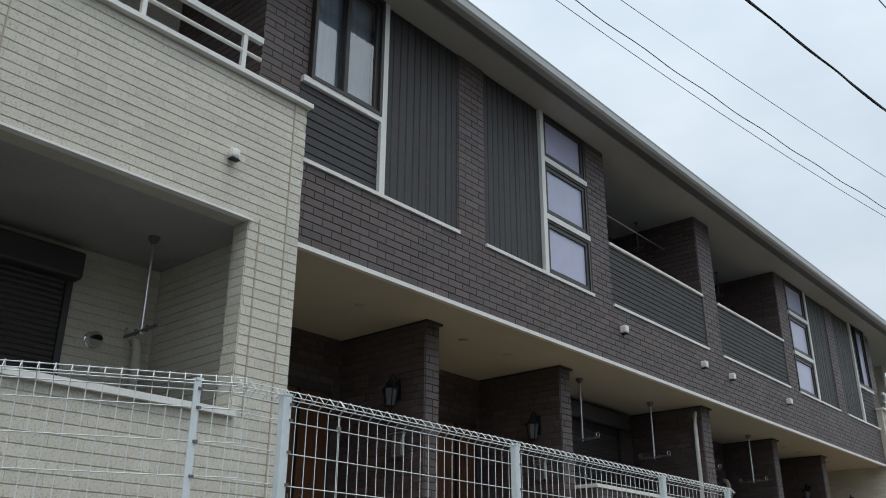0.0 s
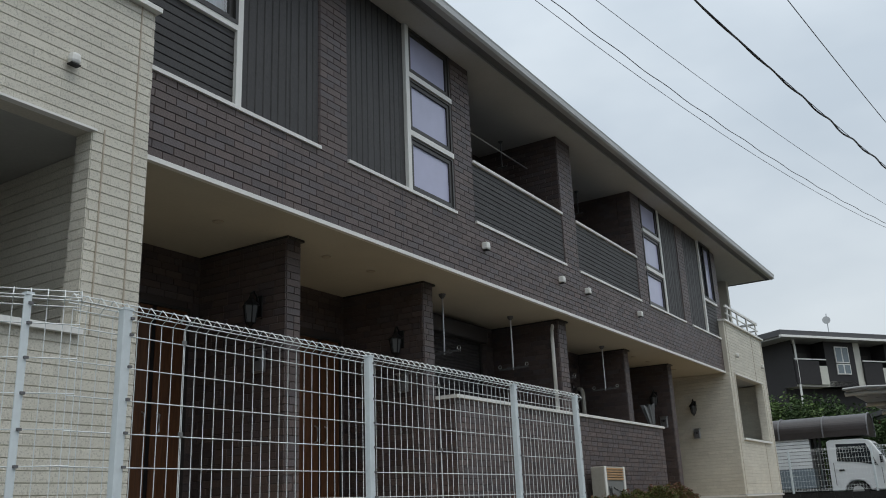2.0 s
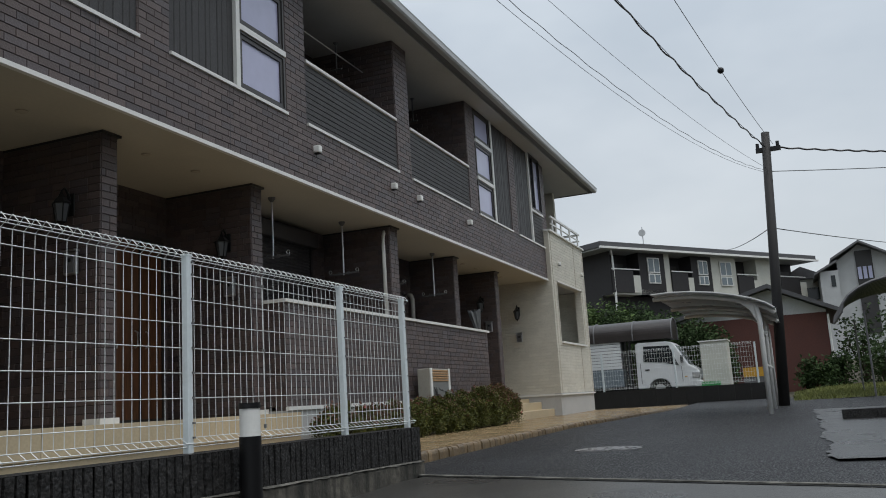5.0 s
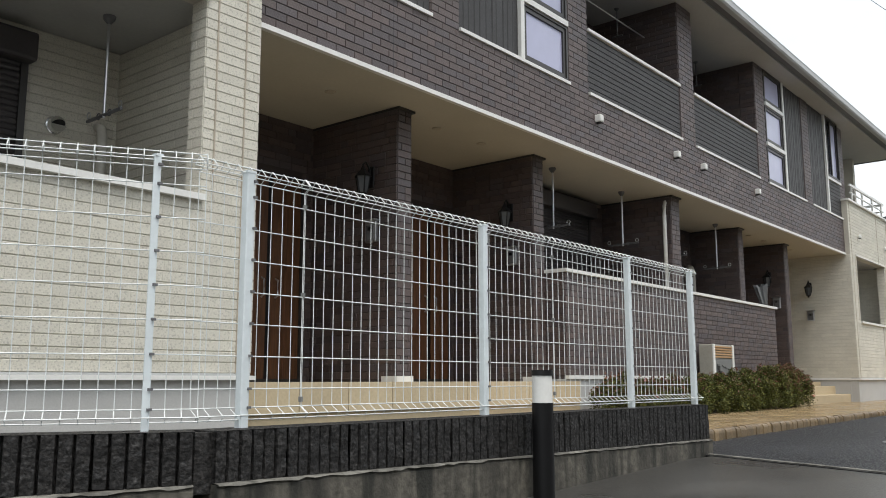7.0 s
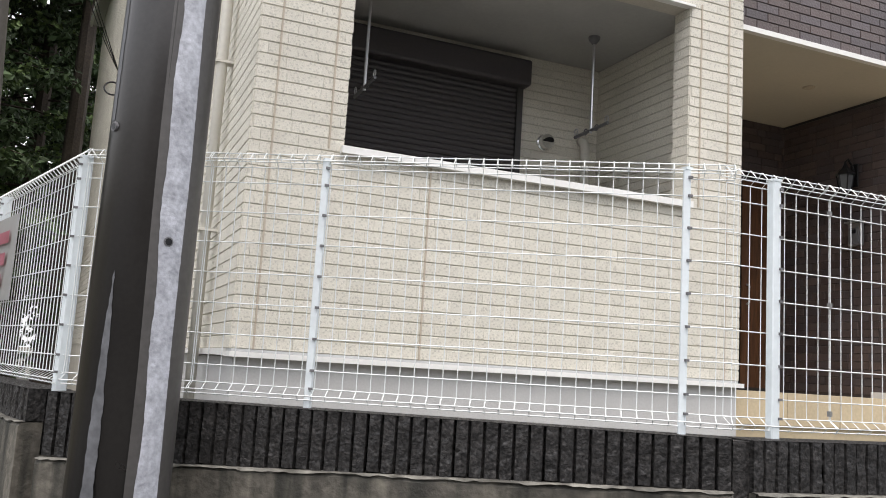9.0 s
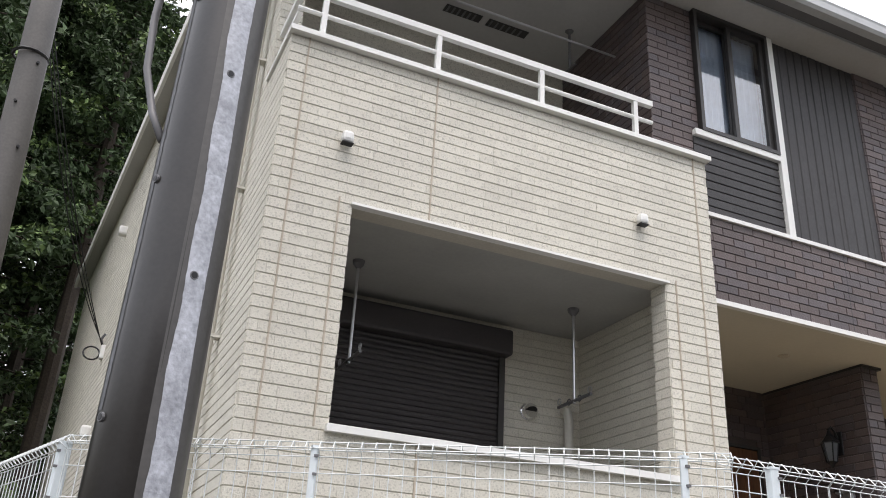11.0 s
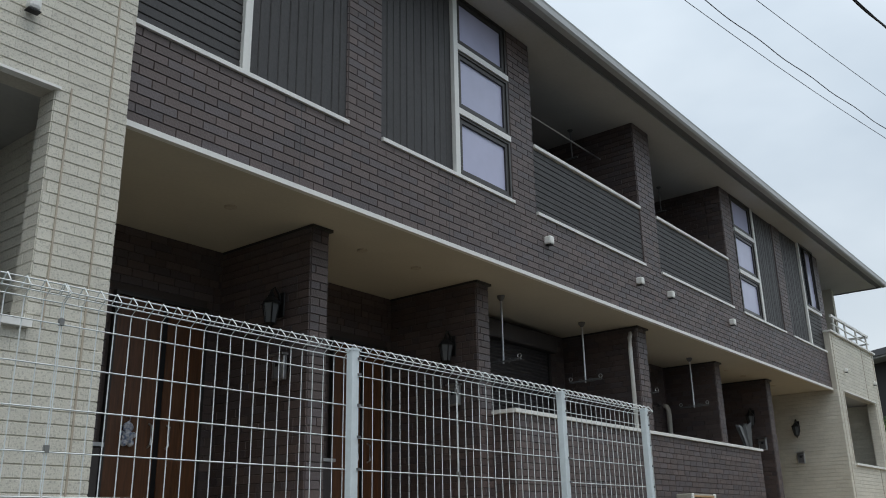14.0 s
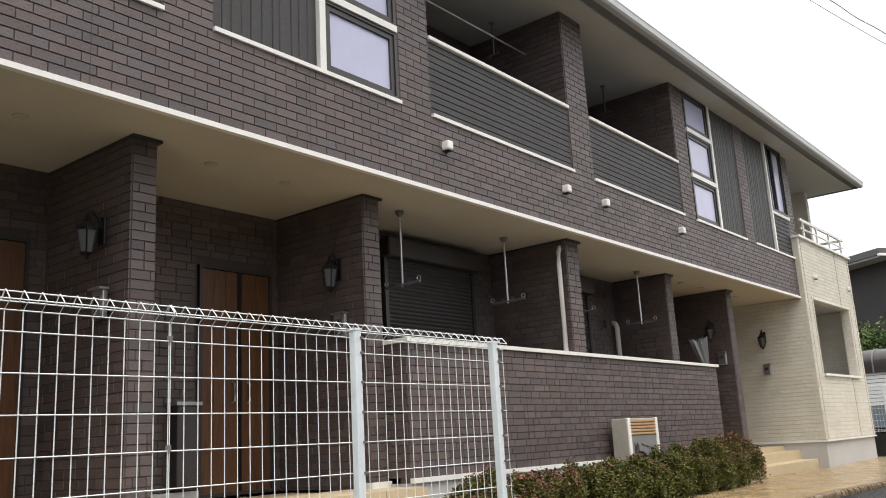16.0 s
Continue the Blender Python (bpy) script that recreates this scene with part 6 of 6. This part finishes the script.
end_wall = thing("parking_wall", "low black block wall at the end of the road", "wall", (25, -2, -1.0))
for i in range(17):
    y0 = 3.5 - i * 0.5
    part("block", boxes((25, 25.15, y0 - 0.495, y0, -1.25, -0.5 - 0.004 * (i % 3))), "block", end_wall)
structure("parking_lot", boxes((25.15, 36, -4.9, 10, -1.3, -0.8)), "asphalt", "raised asphalt parking place behind the low wall", "parking place")
f4 = thing("mesh_fence", "pale wire mesh fence on the parking wall", "fence", (25.07, -2, -0.5))
for y in (2.6, 0.2, -2.2, -4.75):
    fence_post(f4, Vector((25.07, y, 0)), Y, -0.52, 0.78, 0.03)
for y in (2.6, 0.2, -2.2):
    fence_panel(f4, Vector((25.1, y, 0)), Vector((25.1, y - 2.45, 0)), -X, -0.45, 0.82, 0.085, 0.0026)

# pale base colour in place of dark glass paints the reflected sky
M["windscreen"] = material("painted_sky_windscreen", (0.30, 0.33, 0.35), 0.08, coat=0.5)
tr = thing("small_truck", "white small truck with a dark brown hood over its bed", "truck", (27.8, -1, -0.8))
TX0, TX1 = 27.0, 28.6
prof = [(-0.62, -0.48), (-1.02, -0.48), (-1.06, -0.34), (-1.2, -0.2), (-1.4, -0.16), (-1.6, -0.2), (-1.74, -0.34), (-1.78, -0.48), (-2.66, -0.5), (-2.76, -0.42), (-2.80, -0.12), (-2.74, 0.10),
        (-2.52, 0.24), (-2.44, 0.28), (-2.04, 0.98), (-1.93, 1.09), (-1.75, 1.14), (-0.75, 1.16), (-0.64, 1.10)]
bm = bmesh.new()
prism(bm, prof, "x", TX0, TX1)
cab = part("cab", bm, "truck", tr, "white cab", bevel=0.04)
bm = bmesh.new()
prism(bm, [(-0.90, 0.46), (-1.55, 0.40), (-2.10, 0.27), (-1.83, 0.98), (-0.93, 1.01)], "x", TX0 - 0.012, TX0 + 0.02)
part("side_window", bm, "car_glass", cab)
for y0, y1 in ((-0.79, -0.77), (-2.2, -2.185)):
    part("door_gap", boxes((TX0 - 0.006, TX0 + 0.01, y0, y1, -0.3, 0.42 if y0 > -1 else 0.22)), "fascia", cab)
bm = bmesh.new()
prism(bm, [(-2.46, 0.29), (-2.08, 0.97), (-2.03, 0.985), (-2.41, 0.28)], "x", TX0 + 0.06, TX1 - 0.06)
part("windscreen", bm, "windscreen", cab, "windscreen with the sky's reflection in its pale colour")
part("headlight", boxes((TX0 - 0.015, TX0 + 0.22, -2.79, -2.52, -0.22, 0.02)), "steel", cab, "clear headlight", bevel=0.03)
part("indicator", boxes((TX0 - 0.012, TX0 + 0.02, -2.36, -2.28, -0.16, -0.12)), "yellow", cab)
part("number_plate", boxes((TX0 + 0.3, TX0 + 0.7, -2.87, -2.862, -0.42, -0.22)), "yellow", cab, "plain yellow plate")
part("bumper", boxes((TX0 - 0.01, TX1 + 0.01, -2.86, -2.6, -0.52, -0.28)), "truck", cab, "white bumper", bevel=0.04)
part("door_handle", boxes((TX0 - 0.02, TX0, -1.08, -0.92, 0.15, 0.2)), "black", cab)
part("mirror", boxes((TX0 - 0.2, TX0 - 0.05, -2.28, -2.2, 0.35, 0.6)), "black", cab)
part("bed", boxes((TX0, TX1, -0.15, 1.9, -0.35, 0.27)), "blue_grey", tr, "blue-grey load bed")
part("bed_frame", boxes((TX0 + 0.1, TX1 - 0.1, -0.55, 1.9, -0.5, -0.36)), "black", tr, "dark underframe")
part("bed_screen", boxes((TX0 + 0.05, TX1 - 0.02, -0.15, 1.9, 0.275, 1.2)), "fascia", tr)
for k in range(10):
    part("screen_slat", boxes((TX0 - 0.005, TX0 + 0.04, -0.12, 1.9, 0.29 + k * 0.112, 0.385 + k * 0.112)), "truck", tr)
for y in (-0.3, -0.45):
    part("rack_post", boxes((TX0 + 0.02, TX0 + 0.09, y - 0.035, y + 0.035, -0.4, 1.3)), "black", tr)
bm = bmesh.new()
n = 30
prism(bm, [(TX0 + (TX1 - TX0) * (0.5 - 0.53 * math.cos(math.pi * k / n)), 1.24 + 0.74 * math.sin(math.pi * k / n) ** 0.55) for k in range(n + 1)], "y", -1.95, 2.1)
hood = part("tarpaulin", bm, "tarp", tr, "dark brown tarpaulin hood")
for y in (-1.97, -0.6, 0.8):
    bm = bmesh.new()
    tube(bm, [(TX0 + (TX1 - TX0) * (0.5 - 0.54 * math.cos(math.pi * k / n)), y, 1.24 + 0.75 * math.sin(math.pi * k / n) ** 0.55) for k in range(n + 1)], 0.025, 6)
    part("hoop", bm, "fascia", hood, "grey hoop")
for y in (-1.4, 1.2):
    w = bmesh.new()
    tube(w, [(TX0 + 0.02, y, -0.5), (TX0 + 0.2, y, -0.5)], 0.3, 24)
    ty = part("wheel", w, "tyre", tr)
    w = bmesh.new()
    tube(w, [(TX0 + 0.012, y, -0.5), (TX0 + 0.019, y, -0.5)], 0.17, 20)
    part("rim", w, "steel", ty)
    w = bmesh.new()
    tube(w, [(TX1 - 0.2, y, -0.5), (TX1 + 0.005, y, -0.5)], 0.3, 24)
    part("wheel", w, "tyre", tr)

o = thing("storage_cabinet", "tall cream storage cabinet beside the truck", "cabinet", (27.5, -3.2, -0.8))
part("body", boxes((27.3, 28.6, -3.75, -2.85, -0.8, 1.02)), "shed", o, bevel=0.02)
part("roof_panel", boxes((27.25, 28.65, -3.8, -2.8, 1.02, 1.06)), "white", o)
for nm, mat, b in (("green_crate", "green", (26.6, 27.0, -3.45, -2.85, -0.8, -0.36)), ("yellow_crate", "yellow", (27.2, 27.8, -4.85, -4.2, -0.3, 0.02))):
    o = thing("plastic_crate", nm.split("_")[0] + " plastic crate stacked in the parking place", "crate", ((b[0] + b[1]) / 2, (b[2] + b[3]) / 2, b[4]))
    x0, x1, y0, y1, z0, z1 = b
    for q in ((x0, x0 + 0.03, y0, y1, z0, z1), (x1 - 0.03, x1, y0, y1, z0, z1), (x0 + 0.03, x1 - 0.03, y0, y0 + 0.03, z0, z1), (x0 + 0.03, x1 - 0.03, y1 - 0.03, y1, z0, z1)):
        part("side", boxes(q), mat, o)
    part("rim", frame_bm(x0 - 0.02, x0 - 0.001, z0, z1, y0, y1, 0.004), mat, o)
    if mat == "yellow":
        part("stand", boxes((x0, x1, y0, y1, -0.8, z0)), "fascia", o)

# cantilever carport
cp = thing("carport", "white steel carport with a curved grey roof", "carport", (13, -5.4, -1.1))
arch = [(-3.50, 1.25), (-3.85, 1.26), (-4.25, 1.235), (-4.65, 1.18), (-5.0, 1.10), (-5.3, 1.01), (-5.55, 0.90), (-5.68, 0.80)]
for x in (12.6, 15.2, 17.6):
    bm = bmesh.new()
    tube(bm, [(x, -5.40, -1.25), (x, -5.40, 0.6), (x, -5.36, 0.92)], 0.048, 10)
    part("post", bm, "white", cp, "white steel post", True)
    bm = bmesh.new()
    tube(bm, [(x, y, z - 0.07) for y, z in arch[::-1]], 0.038, 8)
    part("rafter", bm, "white", cp, "curved white rafter", True)
    bm = bmesh.new()
    prism(bm, [(-5.4, 0.5), (-5.4, 0.92), (-5.02, 1.03), (-5.25, 0.82)], "x", x - 0.02, x + 0.02)
    part("gusset", bm, "white", cp)
bm = bmesh.new()
for k in range(len(arch) - 1):
    (y0, z0), (y1, z1) = arch[k], arch[k + 1]
    vs = [bm.verts.new(v) for v in ((12.4, y0, z0), (18.2, y0, z0), (18.2, y1, z1), (12.4, y1, z1))]
    bm.faces.new(vs)
bmesh.ops.remove_doubles(bm, verts=bm.verts, dist=0.001)
bmesh.ops.solidify(bm, geom=bm.faces[:], thickness=0.02)
part("roof_sheet", bm, "poly", cp, "curved grey polycarbonate roof")
for x in (12.4, 14, 15.5, 17, 18.2):
    bm = bmesh.new()
    tube(bm, [(x, y, z + 0.01) for y, z in arch], 0.022, 6)
    part("roof_rib", bm, "gutter", cp)
for z in (-0.2, 0.45):
    bm = bmesh.new()
    tube(bm, [(12.6, -5.4, z), (17.6, -5.4, z)], 0.03, 8)
    part("side_rail", bm, "white", cp)

cp2 = thing("carport", "dark ribbed barrel-roofed carport across the road", "carport", (22, -9, -1.0))
for i in range(12):
    x = 20 + i * 0.45
    bm = bmesh.new()
    tube(bm, [(x, -8.75 + 1.6 * math.cos(a), 1.12 + 0.85 * math.sin(a)) for a in [k * math.pi / 12 for k in range(13)]], 0.04, 5)
    part("roof_rib", bm, "fascia", cp2)
bm = bmesh.new()
for k in range(12):
    a0, a1 = k * math.pi / 12, (k + 1) * math.pi / 12
    vs = [bm.verts.new((x, -8.75 + 1.58 * math.cos(a), 1.12 + 0.83 * math.sin(a))) for x, a in ((20, a0), (25, a0), (25, a1), (20, a1))]
    bm.faces.new(vs)
part("roof_sheet", bm, "tarp", cp2, "dark curved roof sheet")
for x in (20.3, 24.6):
    for y in (-7.7, -9.8):
        bm = bmesh.new()
        tube(bm, [(x, y, -1.2), (x, y, 1.15)], 0.025, 8)
        part("post", bm, "fascia", cp2)

# red house
rh = thing("red_house", "rust-red house with a dark tiled gable roof", "house", (36, -5, -0.8))
part("wall", boxes((33, 40, -7.25, -1.6, -1.2, 2.1)), "red_wall", rh, "rust-red siding")
bm = bmesh.new()
prism(bm, [(-7.25, 2.1), (-7.25, 2.2), (-5.2, 3.18), (-1.6, 2.2), (-1.6, 2.1)], "x", 33.02, 40)
part("gable", bm, "grey_wall", rh, "pale grey gable")
for q in ([(-7.8, 1.98), (-5.2, 3.2), (-5.2, 3.37), (-7.8, 2.15)], [(-5.2, 3.2), (-1.0, 2.0), (-1.0, 2.17), (-5.2, 3.37)]):
    bm = bmesh.new()
    prism(bm, q, "x", 32.4, 40.5)
    part("roof", bm, "roof", rh, "dark tiled roof slope")
bm = bmesh.new()
tube(bm, [(32.9, -7.3, -0.8), (32.9, -7.3, 2.0)], 0.05, 6)
part("rain_pipe", bm, "white", rh)
bm = bmesh.new()
tube(bm, [(32.9, -2.2, -0.8), (32.9, -2.2, 1.5), (32.9, -1.7, 1.75)], 0.05, 6)
part("rain_pipe", bm, "white", rh)

# far apartment house on the slope
M["far_dark"] = material("far_charcoal_siding", (0.022, 0.020, 0.021), 0.7, grain=0.15, scale=10, blotch=0.15)
# base colour lightened to paint the sky's sheen on the wet roof
M["wet_roof"] = material("wet_roof_sheen", (0.22, 0.23, 0.25), 0.18, grain=0.1, scale=10, blotch=0.1)
far = thing("apartment_building", "far two-storey apartment house in charcoal and cream", "building", (48, -2, 2.0))
FA, FB = Vector((40.5, 3.62, 0)), Vector((56.4, -7.27, 0))
fd = (FB - FA).normalized()
fn = Vector((-fd.y, fd.x, 0))  # away from the road
if fn.x < 0:
    fn = -fn
FL = (FB - FA).length


def fbox(u0, u1, v0, v1, z0, z1):
    bm = bmesh.new()
    pts = [FA + fd * u + fn * v for u, v in ((u0, v0), (u1, v0), (u1, v1), (u0, v1))]
    prism(bm, [(p.x, p.y) for p in pts], "z", z0, z1)
    return bm


part("wall", fbox(1.6, FL - 0.4, 0.9, 6, 0.5, 7.0), "far_dark", far, "charcoal wall")
part("roof_edge", fbox(0.4, FL + 0.2, -0.6, 7, 7.08, 7.38), "roof", far, "dark roof edge")
part("eave_board", fbox(0.5, FL + 0.1, -0.5, 6.9, 7.0, 7.08), "gutter", far, "pale eave board")
part("gutter", fbox(0.3, FL + 0.3, -0.72, -0.6, 7.0, 7.11), "white", far, "grey gutter")
bm = bmesh.new()
q = [FA + fd * u + fn * v for u, v in ((0.4, -0.6), (FL + 0.2, -0.6), (FL + 0.2, 7), (0.4, 7))]
r = [FA + fd * u + fn * v for u, v in ((4, 3.2), (FL - 4, 3.2))]
vq = [bm.verts.new((p.x, p.y, 7.38)) for p in q]
vr = [bm.verts.new((p.x, p.y, 8.25)) for p in r]
for f in ((vq[0], vq[1], vr[1], vr[0]), (vq[1], vq[2], vr[1]), (vq[2], vq[3], vr[0], vr[1]), (vq[3], vq[0], vr[0])):
    bm.faces.new(f)
part("roof", bm, "wet_roof", far, "wet hipped roof with the sky's sheen in its pale colour")


part("floor_band", fbox(1.6, FL - 0.4, 0.0, 0.9, 4.65, 4.95), "shed", far, "cream floor band")
part("ground_wall", fbox(1.6, FL - 0.4, 0.8, 0.89, 0.5, 4.65), "far_dark", far)
for u0, u1, kind in ((1.60, 1.56, "dark"), (1.60, 3.70, "balcony"), (3.78, 5.82, "window"), (5.82, 6.28, "cream"), (6.28, 8.06, "balcony"), (8.06, 9.83, "window"), (9.83, 12.10, "cream_window"), (12.10, 14.06, "balcony"), (14.06, 16.26, "cream"), (16.26, 18.87, "balcony")):
    if kind in ("dark", "window"):
        part("bay", fbox(u0, u1, 0.0, 0.9, 4.65, 7.0), "far_dark", far, "charcoal bay")
    if kind in ("cream", "cream_window"):
        part("bay", fbox(u0, u1, 0.02, 0.9, 4.65, 7.0), "shed", far, "cream bay")
    if kind in ("window", "cream_window"):
        w0, w1 = u0 + (u1 - u0) * 0.32, u0 + (u1 - u0) * 0.78
        for zz0, zz1 in ((5.3, 5.85), (5.9, 6.75)):
            win = part("window", fbox(w0, w1, -0.06, 0.0, zz0, zz1), "white", far, "white framed window")
            m = (w0 + w1) / 2
            part("pane", fbox(w0 + 0.06, m - 0.05, -0.075, -0.062, zz0 + 0.06, zz1 - 0.06), "far_glass", win)
            part("pane", fbox(m + 0.05, w1 - 0.06, -0.075, -0.062, zz0 + 0.06, zz1 - 0.06), "far_glass", win)
    if kind == "balcony":
        part("balcony_front", fbox(u0, u1 - (u1 - u0) * 0.25, -0.1, 0.0, 4.75, 5.95), "far_dark", far, "charcoal balcony front")
        part("balcony_end", fbox(u1 - (u1 - u0) * 0.25, u1, -0.1, 0.0, 4.75, 5.7), "shed", far)
        part("balcony_rail", fbox(u0, u1, -0.1, -0.05, 6.0, 6.06), "white", far)
        part("balcony_door", fbox(u0 + 0.3, u1 - 0.3, 0.85, 0.89, 4.9, 6.5), "frame", far)
bm = bmesh.new()
pd = FA + fd * 1.75 - fn * 0.05
tube(bm, [(pd.x, pd.y, 2.0), (pd.x, pd.y, 6.7), (pd.x - 0.2, pd.y, 7.0)], 0.06, 6)
part("rain_pipe", bm, "white", far)
bm = bmesh.new()
p = FA + fd * 7.57 + fn * 3
tube(bm, [(p.x, p.y, 7.5), (p.x, p.y, 9.3)], 0.03, 5)
part("aerial_mast", bm, "steel", far)
bm = bmesh.new()
tube(bm, [(p.x - 0.2, p.y, 8.9), (p.x - 0.1, p.y, 8.9)], [0.22, 0.08], 14)
part("aerial_dish", bm, "gutter", far)

p = FA + fd * 9.83 - fn * 0.5
wire((PX, PY - 0.2, 3.05), (p.x, p.y, 7.4), 0.25, 0.012, "thin overhead service wire to the far house")
wh = thing("white_house", "distant pale gabled house with a charcoal middle bay", "house", (56, -10.5, 1.0))
part("wall", boxes((54, 62, -14.0, -8.95, 0.0, 6.65)), "grey_wall", wh, "white wall")
bm = bmesh.new()
prism(bm, [(-12.1, 6.6), (-8.95, 6.6), (-10.25, 7.5)], "x", 54.01, 62)
part("gable", bm, "grey_wall", wh)
part("middle_bay", boxes((53.9, 54, -10.95, -10.02, 2.0, 7.1)), "char", wh)
for k in range(3):
    part("window", boxes((53.86, 53.9, -10.86 + k * 0.29, -10.66 + k * 0.29, 5.35, 6.1)), "frost", wh)
part("wing", boxes((53.5, 60, -8.94, -7.9, 0.0, 6.0)), "grey_wall", wh, "pale lower wing")
part("window", boxes((53.46, 53.5, -8.75, -8.5, 5.0, 5.7)), "car_glass", wh)
for q in ([(-13.4, 5.72), (-10.25, 7.55), (-10.25, 7.68), (-13.4, 5.85)], [(-10.25, 7.55), (-8.6, 6.6), (-8.6, 6.73), (-10.25, 7.68)], [(-8.94, 6.5), (-7.6, 5.8), (-7.6, 5.93), (-8.94, 6.63)]):
    bm = bmesh.new()
    prism(bm, q, "x", 53.2, 62.5)
    part("roof", bm, "fascia", wh, "grey roof slope")
gh = thing("grey_house", "distant low grey house behind the wires", "house", (60, -6.5, 1.5))
part("wall", boxes((58, 64, -8.4, -5.4, 1.0, 6.1)), "shed", gh)
bm = bmesh.new()
prism(bm, [(-8.6, 6.1), (-6.9, 6.95), (-5.2, 6.1)], "x", 57.6, 64.4)
part("roof", bm, "roof", gh)
part("window", boxes((57.94, 58, -7.9, -6.8, 4.7, 5.5)), "car_glass", gh)

# shrubs on the slope and round the red house
def shrub(x, y, z, r, h, seed, n=2600, mat="shrub"):
    o = thing("wild_shrub", "dense wild green shrub on the slope", "shrub", (x, y, z), "wild shrubs")
    rnd = random.Random(seed)
    bm = bmesh.new()
    spots = []
    for k in range(9):
        a, q = rnd.uniform(0, 6.28), rnd.random()
        c = Vector((x + r * 0.7 * q * math.cos(a), y + r * 0.7 * q * math.sin(a), z + h * rnd.uniform(0.45, 0.85)))
        tube(bm, [(x, y, z - 0.2), c], [0.05, 0.015], 4)
        spots.append((c, (r * 0.45, r * 0.45, h * 0.28), n // 12))
        spots.append(((c.x, c.y, z + h * 0.3), (r * 0.5, r * 0.5, h * 0.3), n // 24))
    part("stems", bm, "bark", o)
    leaves("foliage", spots, 0.15, mat, o, seed + 1)


rnd = random.Random(55)
for i in range(10):
    f = i / 9
    shrub(31.5 + rnd.uniform(-0.8, 1.0), 3.2 - 6.4 * f, -0.8, 1.1, 4.0 - 1.3 * f + rnd.uniform(-0.3, 0.3), 600 + i, 3000, "shrub_light" if i in (0, 1, 2, 4) else "shrub")
for i in range(7):
    shrub(35 + rnd.uniform(-1, 1), 3 - i * 1.2, 0.2, 1.2, 3.6 - 0.2 * i, 640 + i)
for i, (x, y, r, h) in enumerate(((31.5, -6.3, 0.5, 1.3), (32, -7.4, 0.6, 1.4), (31, -6.9, 0.4, 1.0), (32, -9.0, 0.9, 2.2), (34, -10.0, 1.3, 3.9), (34.5, -11.6, 1.4, 4.2), (34, -8.5, 1.0, 3.3), (35, -13.0, 1.4, 4.0))):
    shrub(x, y, -1.0, r, h, 680 + i, 900)


def bank_z(x, y):
    """The grass rises gently from the end of the road."""
    return -1.04 + 0.2 * min(1, max(0, (x - 21) / 10)) * min(1, max(0, (-5.6 - y) / 1.2))


bm = bmesh.new()
rows = []
for i in range(15):
    x = 20.5 + i
    rows.append([bm.verts.new((x, y, bank_z(x, y) + 0.02 * rnd.uniform(-1, 1))) for y in (-5.75, -6.3, -7.0, -8.5, -10, -13, -18)])
for r0, r1 in zip(rows, rows[1:]):
    for c in range(6):
        bm.faces.new((r0[c], r1[c], r1[c + 1], r0[c + 1]))
structure("grass_bank", bm, "grass", "rough green grass bank beyond the road", "grass")
verts, faces = [], []
for _ in range(14000):
    x, y = rnd.uniform(20.6, 33), rnd.uniform(-12, -5.75)
    z = bank_z(x, y)
    a, s = rnd.uniform(0, 6.28), rnd.uniform(0.04, 0.13)
    k = len(verts)
    verts += [Vector((x - 0.02 * math.cos(a), y - 0.02 * math.sin(a), z)) * U, Vector((x + 0.02 * math.cos(a), y + 0.02 * math.sin(a), z)) * U, Vector((x + rnd.uniform(-0.05, 0.05), y + rnd.uniform(-0.05, 0.05), z + s)) * U]
    faces.append((k, k + 1, k + 2))
tagged(new("grass", raw_mesh("grass", verts, faces, "grass", Vector())), "short rough grass blades", "grass", "", "stuff")
rnd = random.Random(91)
for i in range(12):
    shrub(-17 + i * 0.95 + rnd.uniform(-0.3, 0.3), 12.6 + rnd.uniform(-0.8, 0.8) + (1.0 if i > 9 else 0), -1.35, 1.5, 3.2 + rnd.uniform(-0.4, 0.5), 720 + i, 1500)
o = thing("low_wall", "low black block edge beside the road", "wall", (9.5, -7.5, -1.1))
for k in range(6):
    part("block", boxes((9.4, 9.6, -6.46 - k * 0.45 - 0.445, -6.46 - k * 0.45, -1.25, -0.98)), "block", o)

# ---------------------------------------------------------------- unseen houses behind the walk, added to block low sky light
# dull walls, so that little light bounces back into the porches
M["unseen_wall"] = material("brown_grey_render", (0.20, 0.19, 0.175), 0.85, grain=0.1, scale=30, blotch=0.15)
for x0, x1, y0, y1, h, mat in ((-14, -3, -22, -15.5, 5.2, "unseen_wall"), (-1, 9, -23, -16, 5.6, "unseen_wall"), (11.5, 21, -24, -17, 5.0, "unseen_wall")):
    o = thing("street_house", "unseen plain house added to block low sky light", "house", ((x0 + x1) / 2, y1, -1.3))
    part("wall", boxes((x0, x1, y0, y1, -1.6, h - 1.2)), mat, o)
    bm = bmesh.new()
    prism(bm, [(y0 - 0.5, h - 1.2), (y1 + 0.5, h - 1.2), ((y0 + y1) / 2, h + 0.6)], "x", x0 - 0.4, x1 + 0.4)
    part("roof", bm, "roof", o)

# ---------------------------------------------------------------- the tiles of the walls, last
lay_bricks()
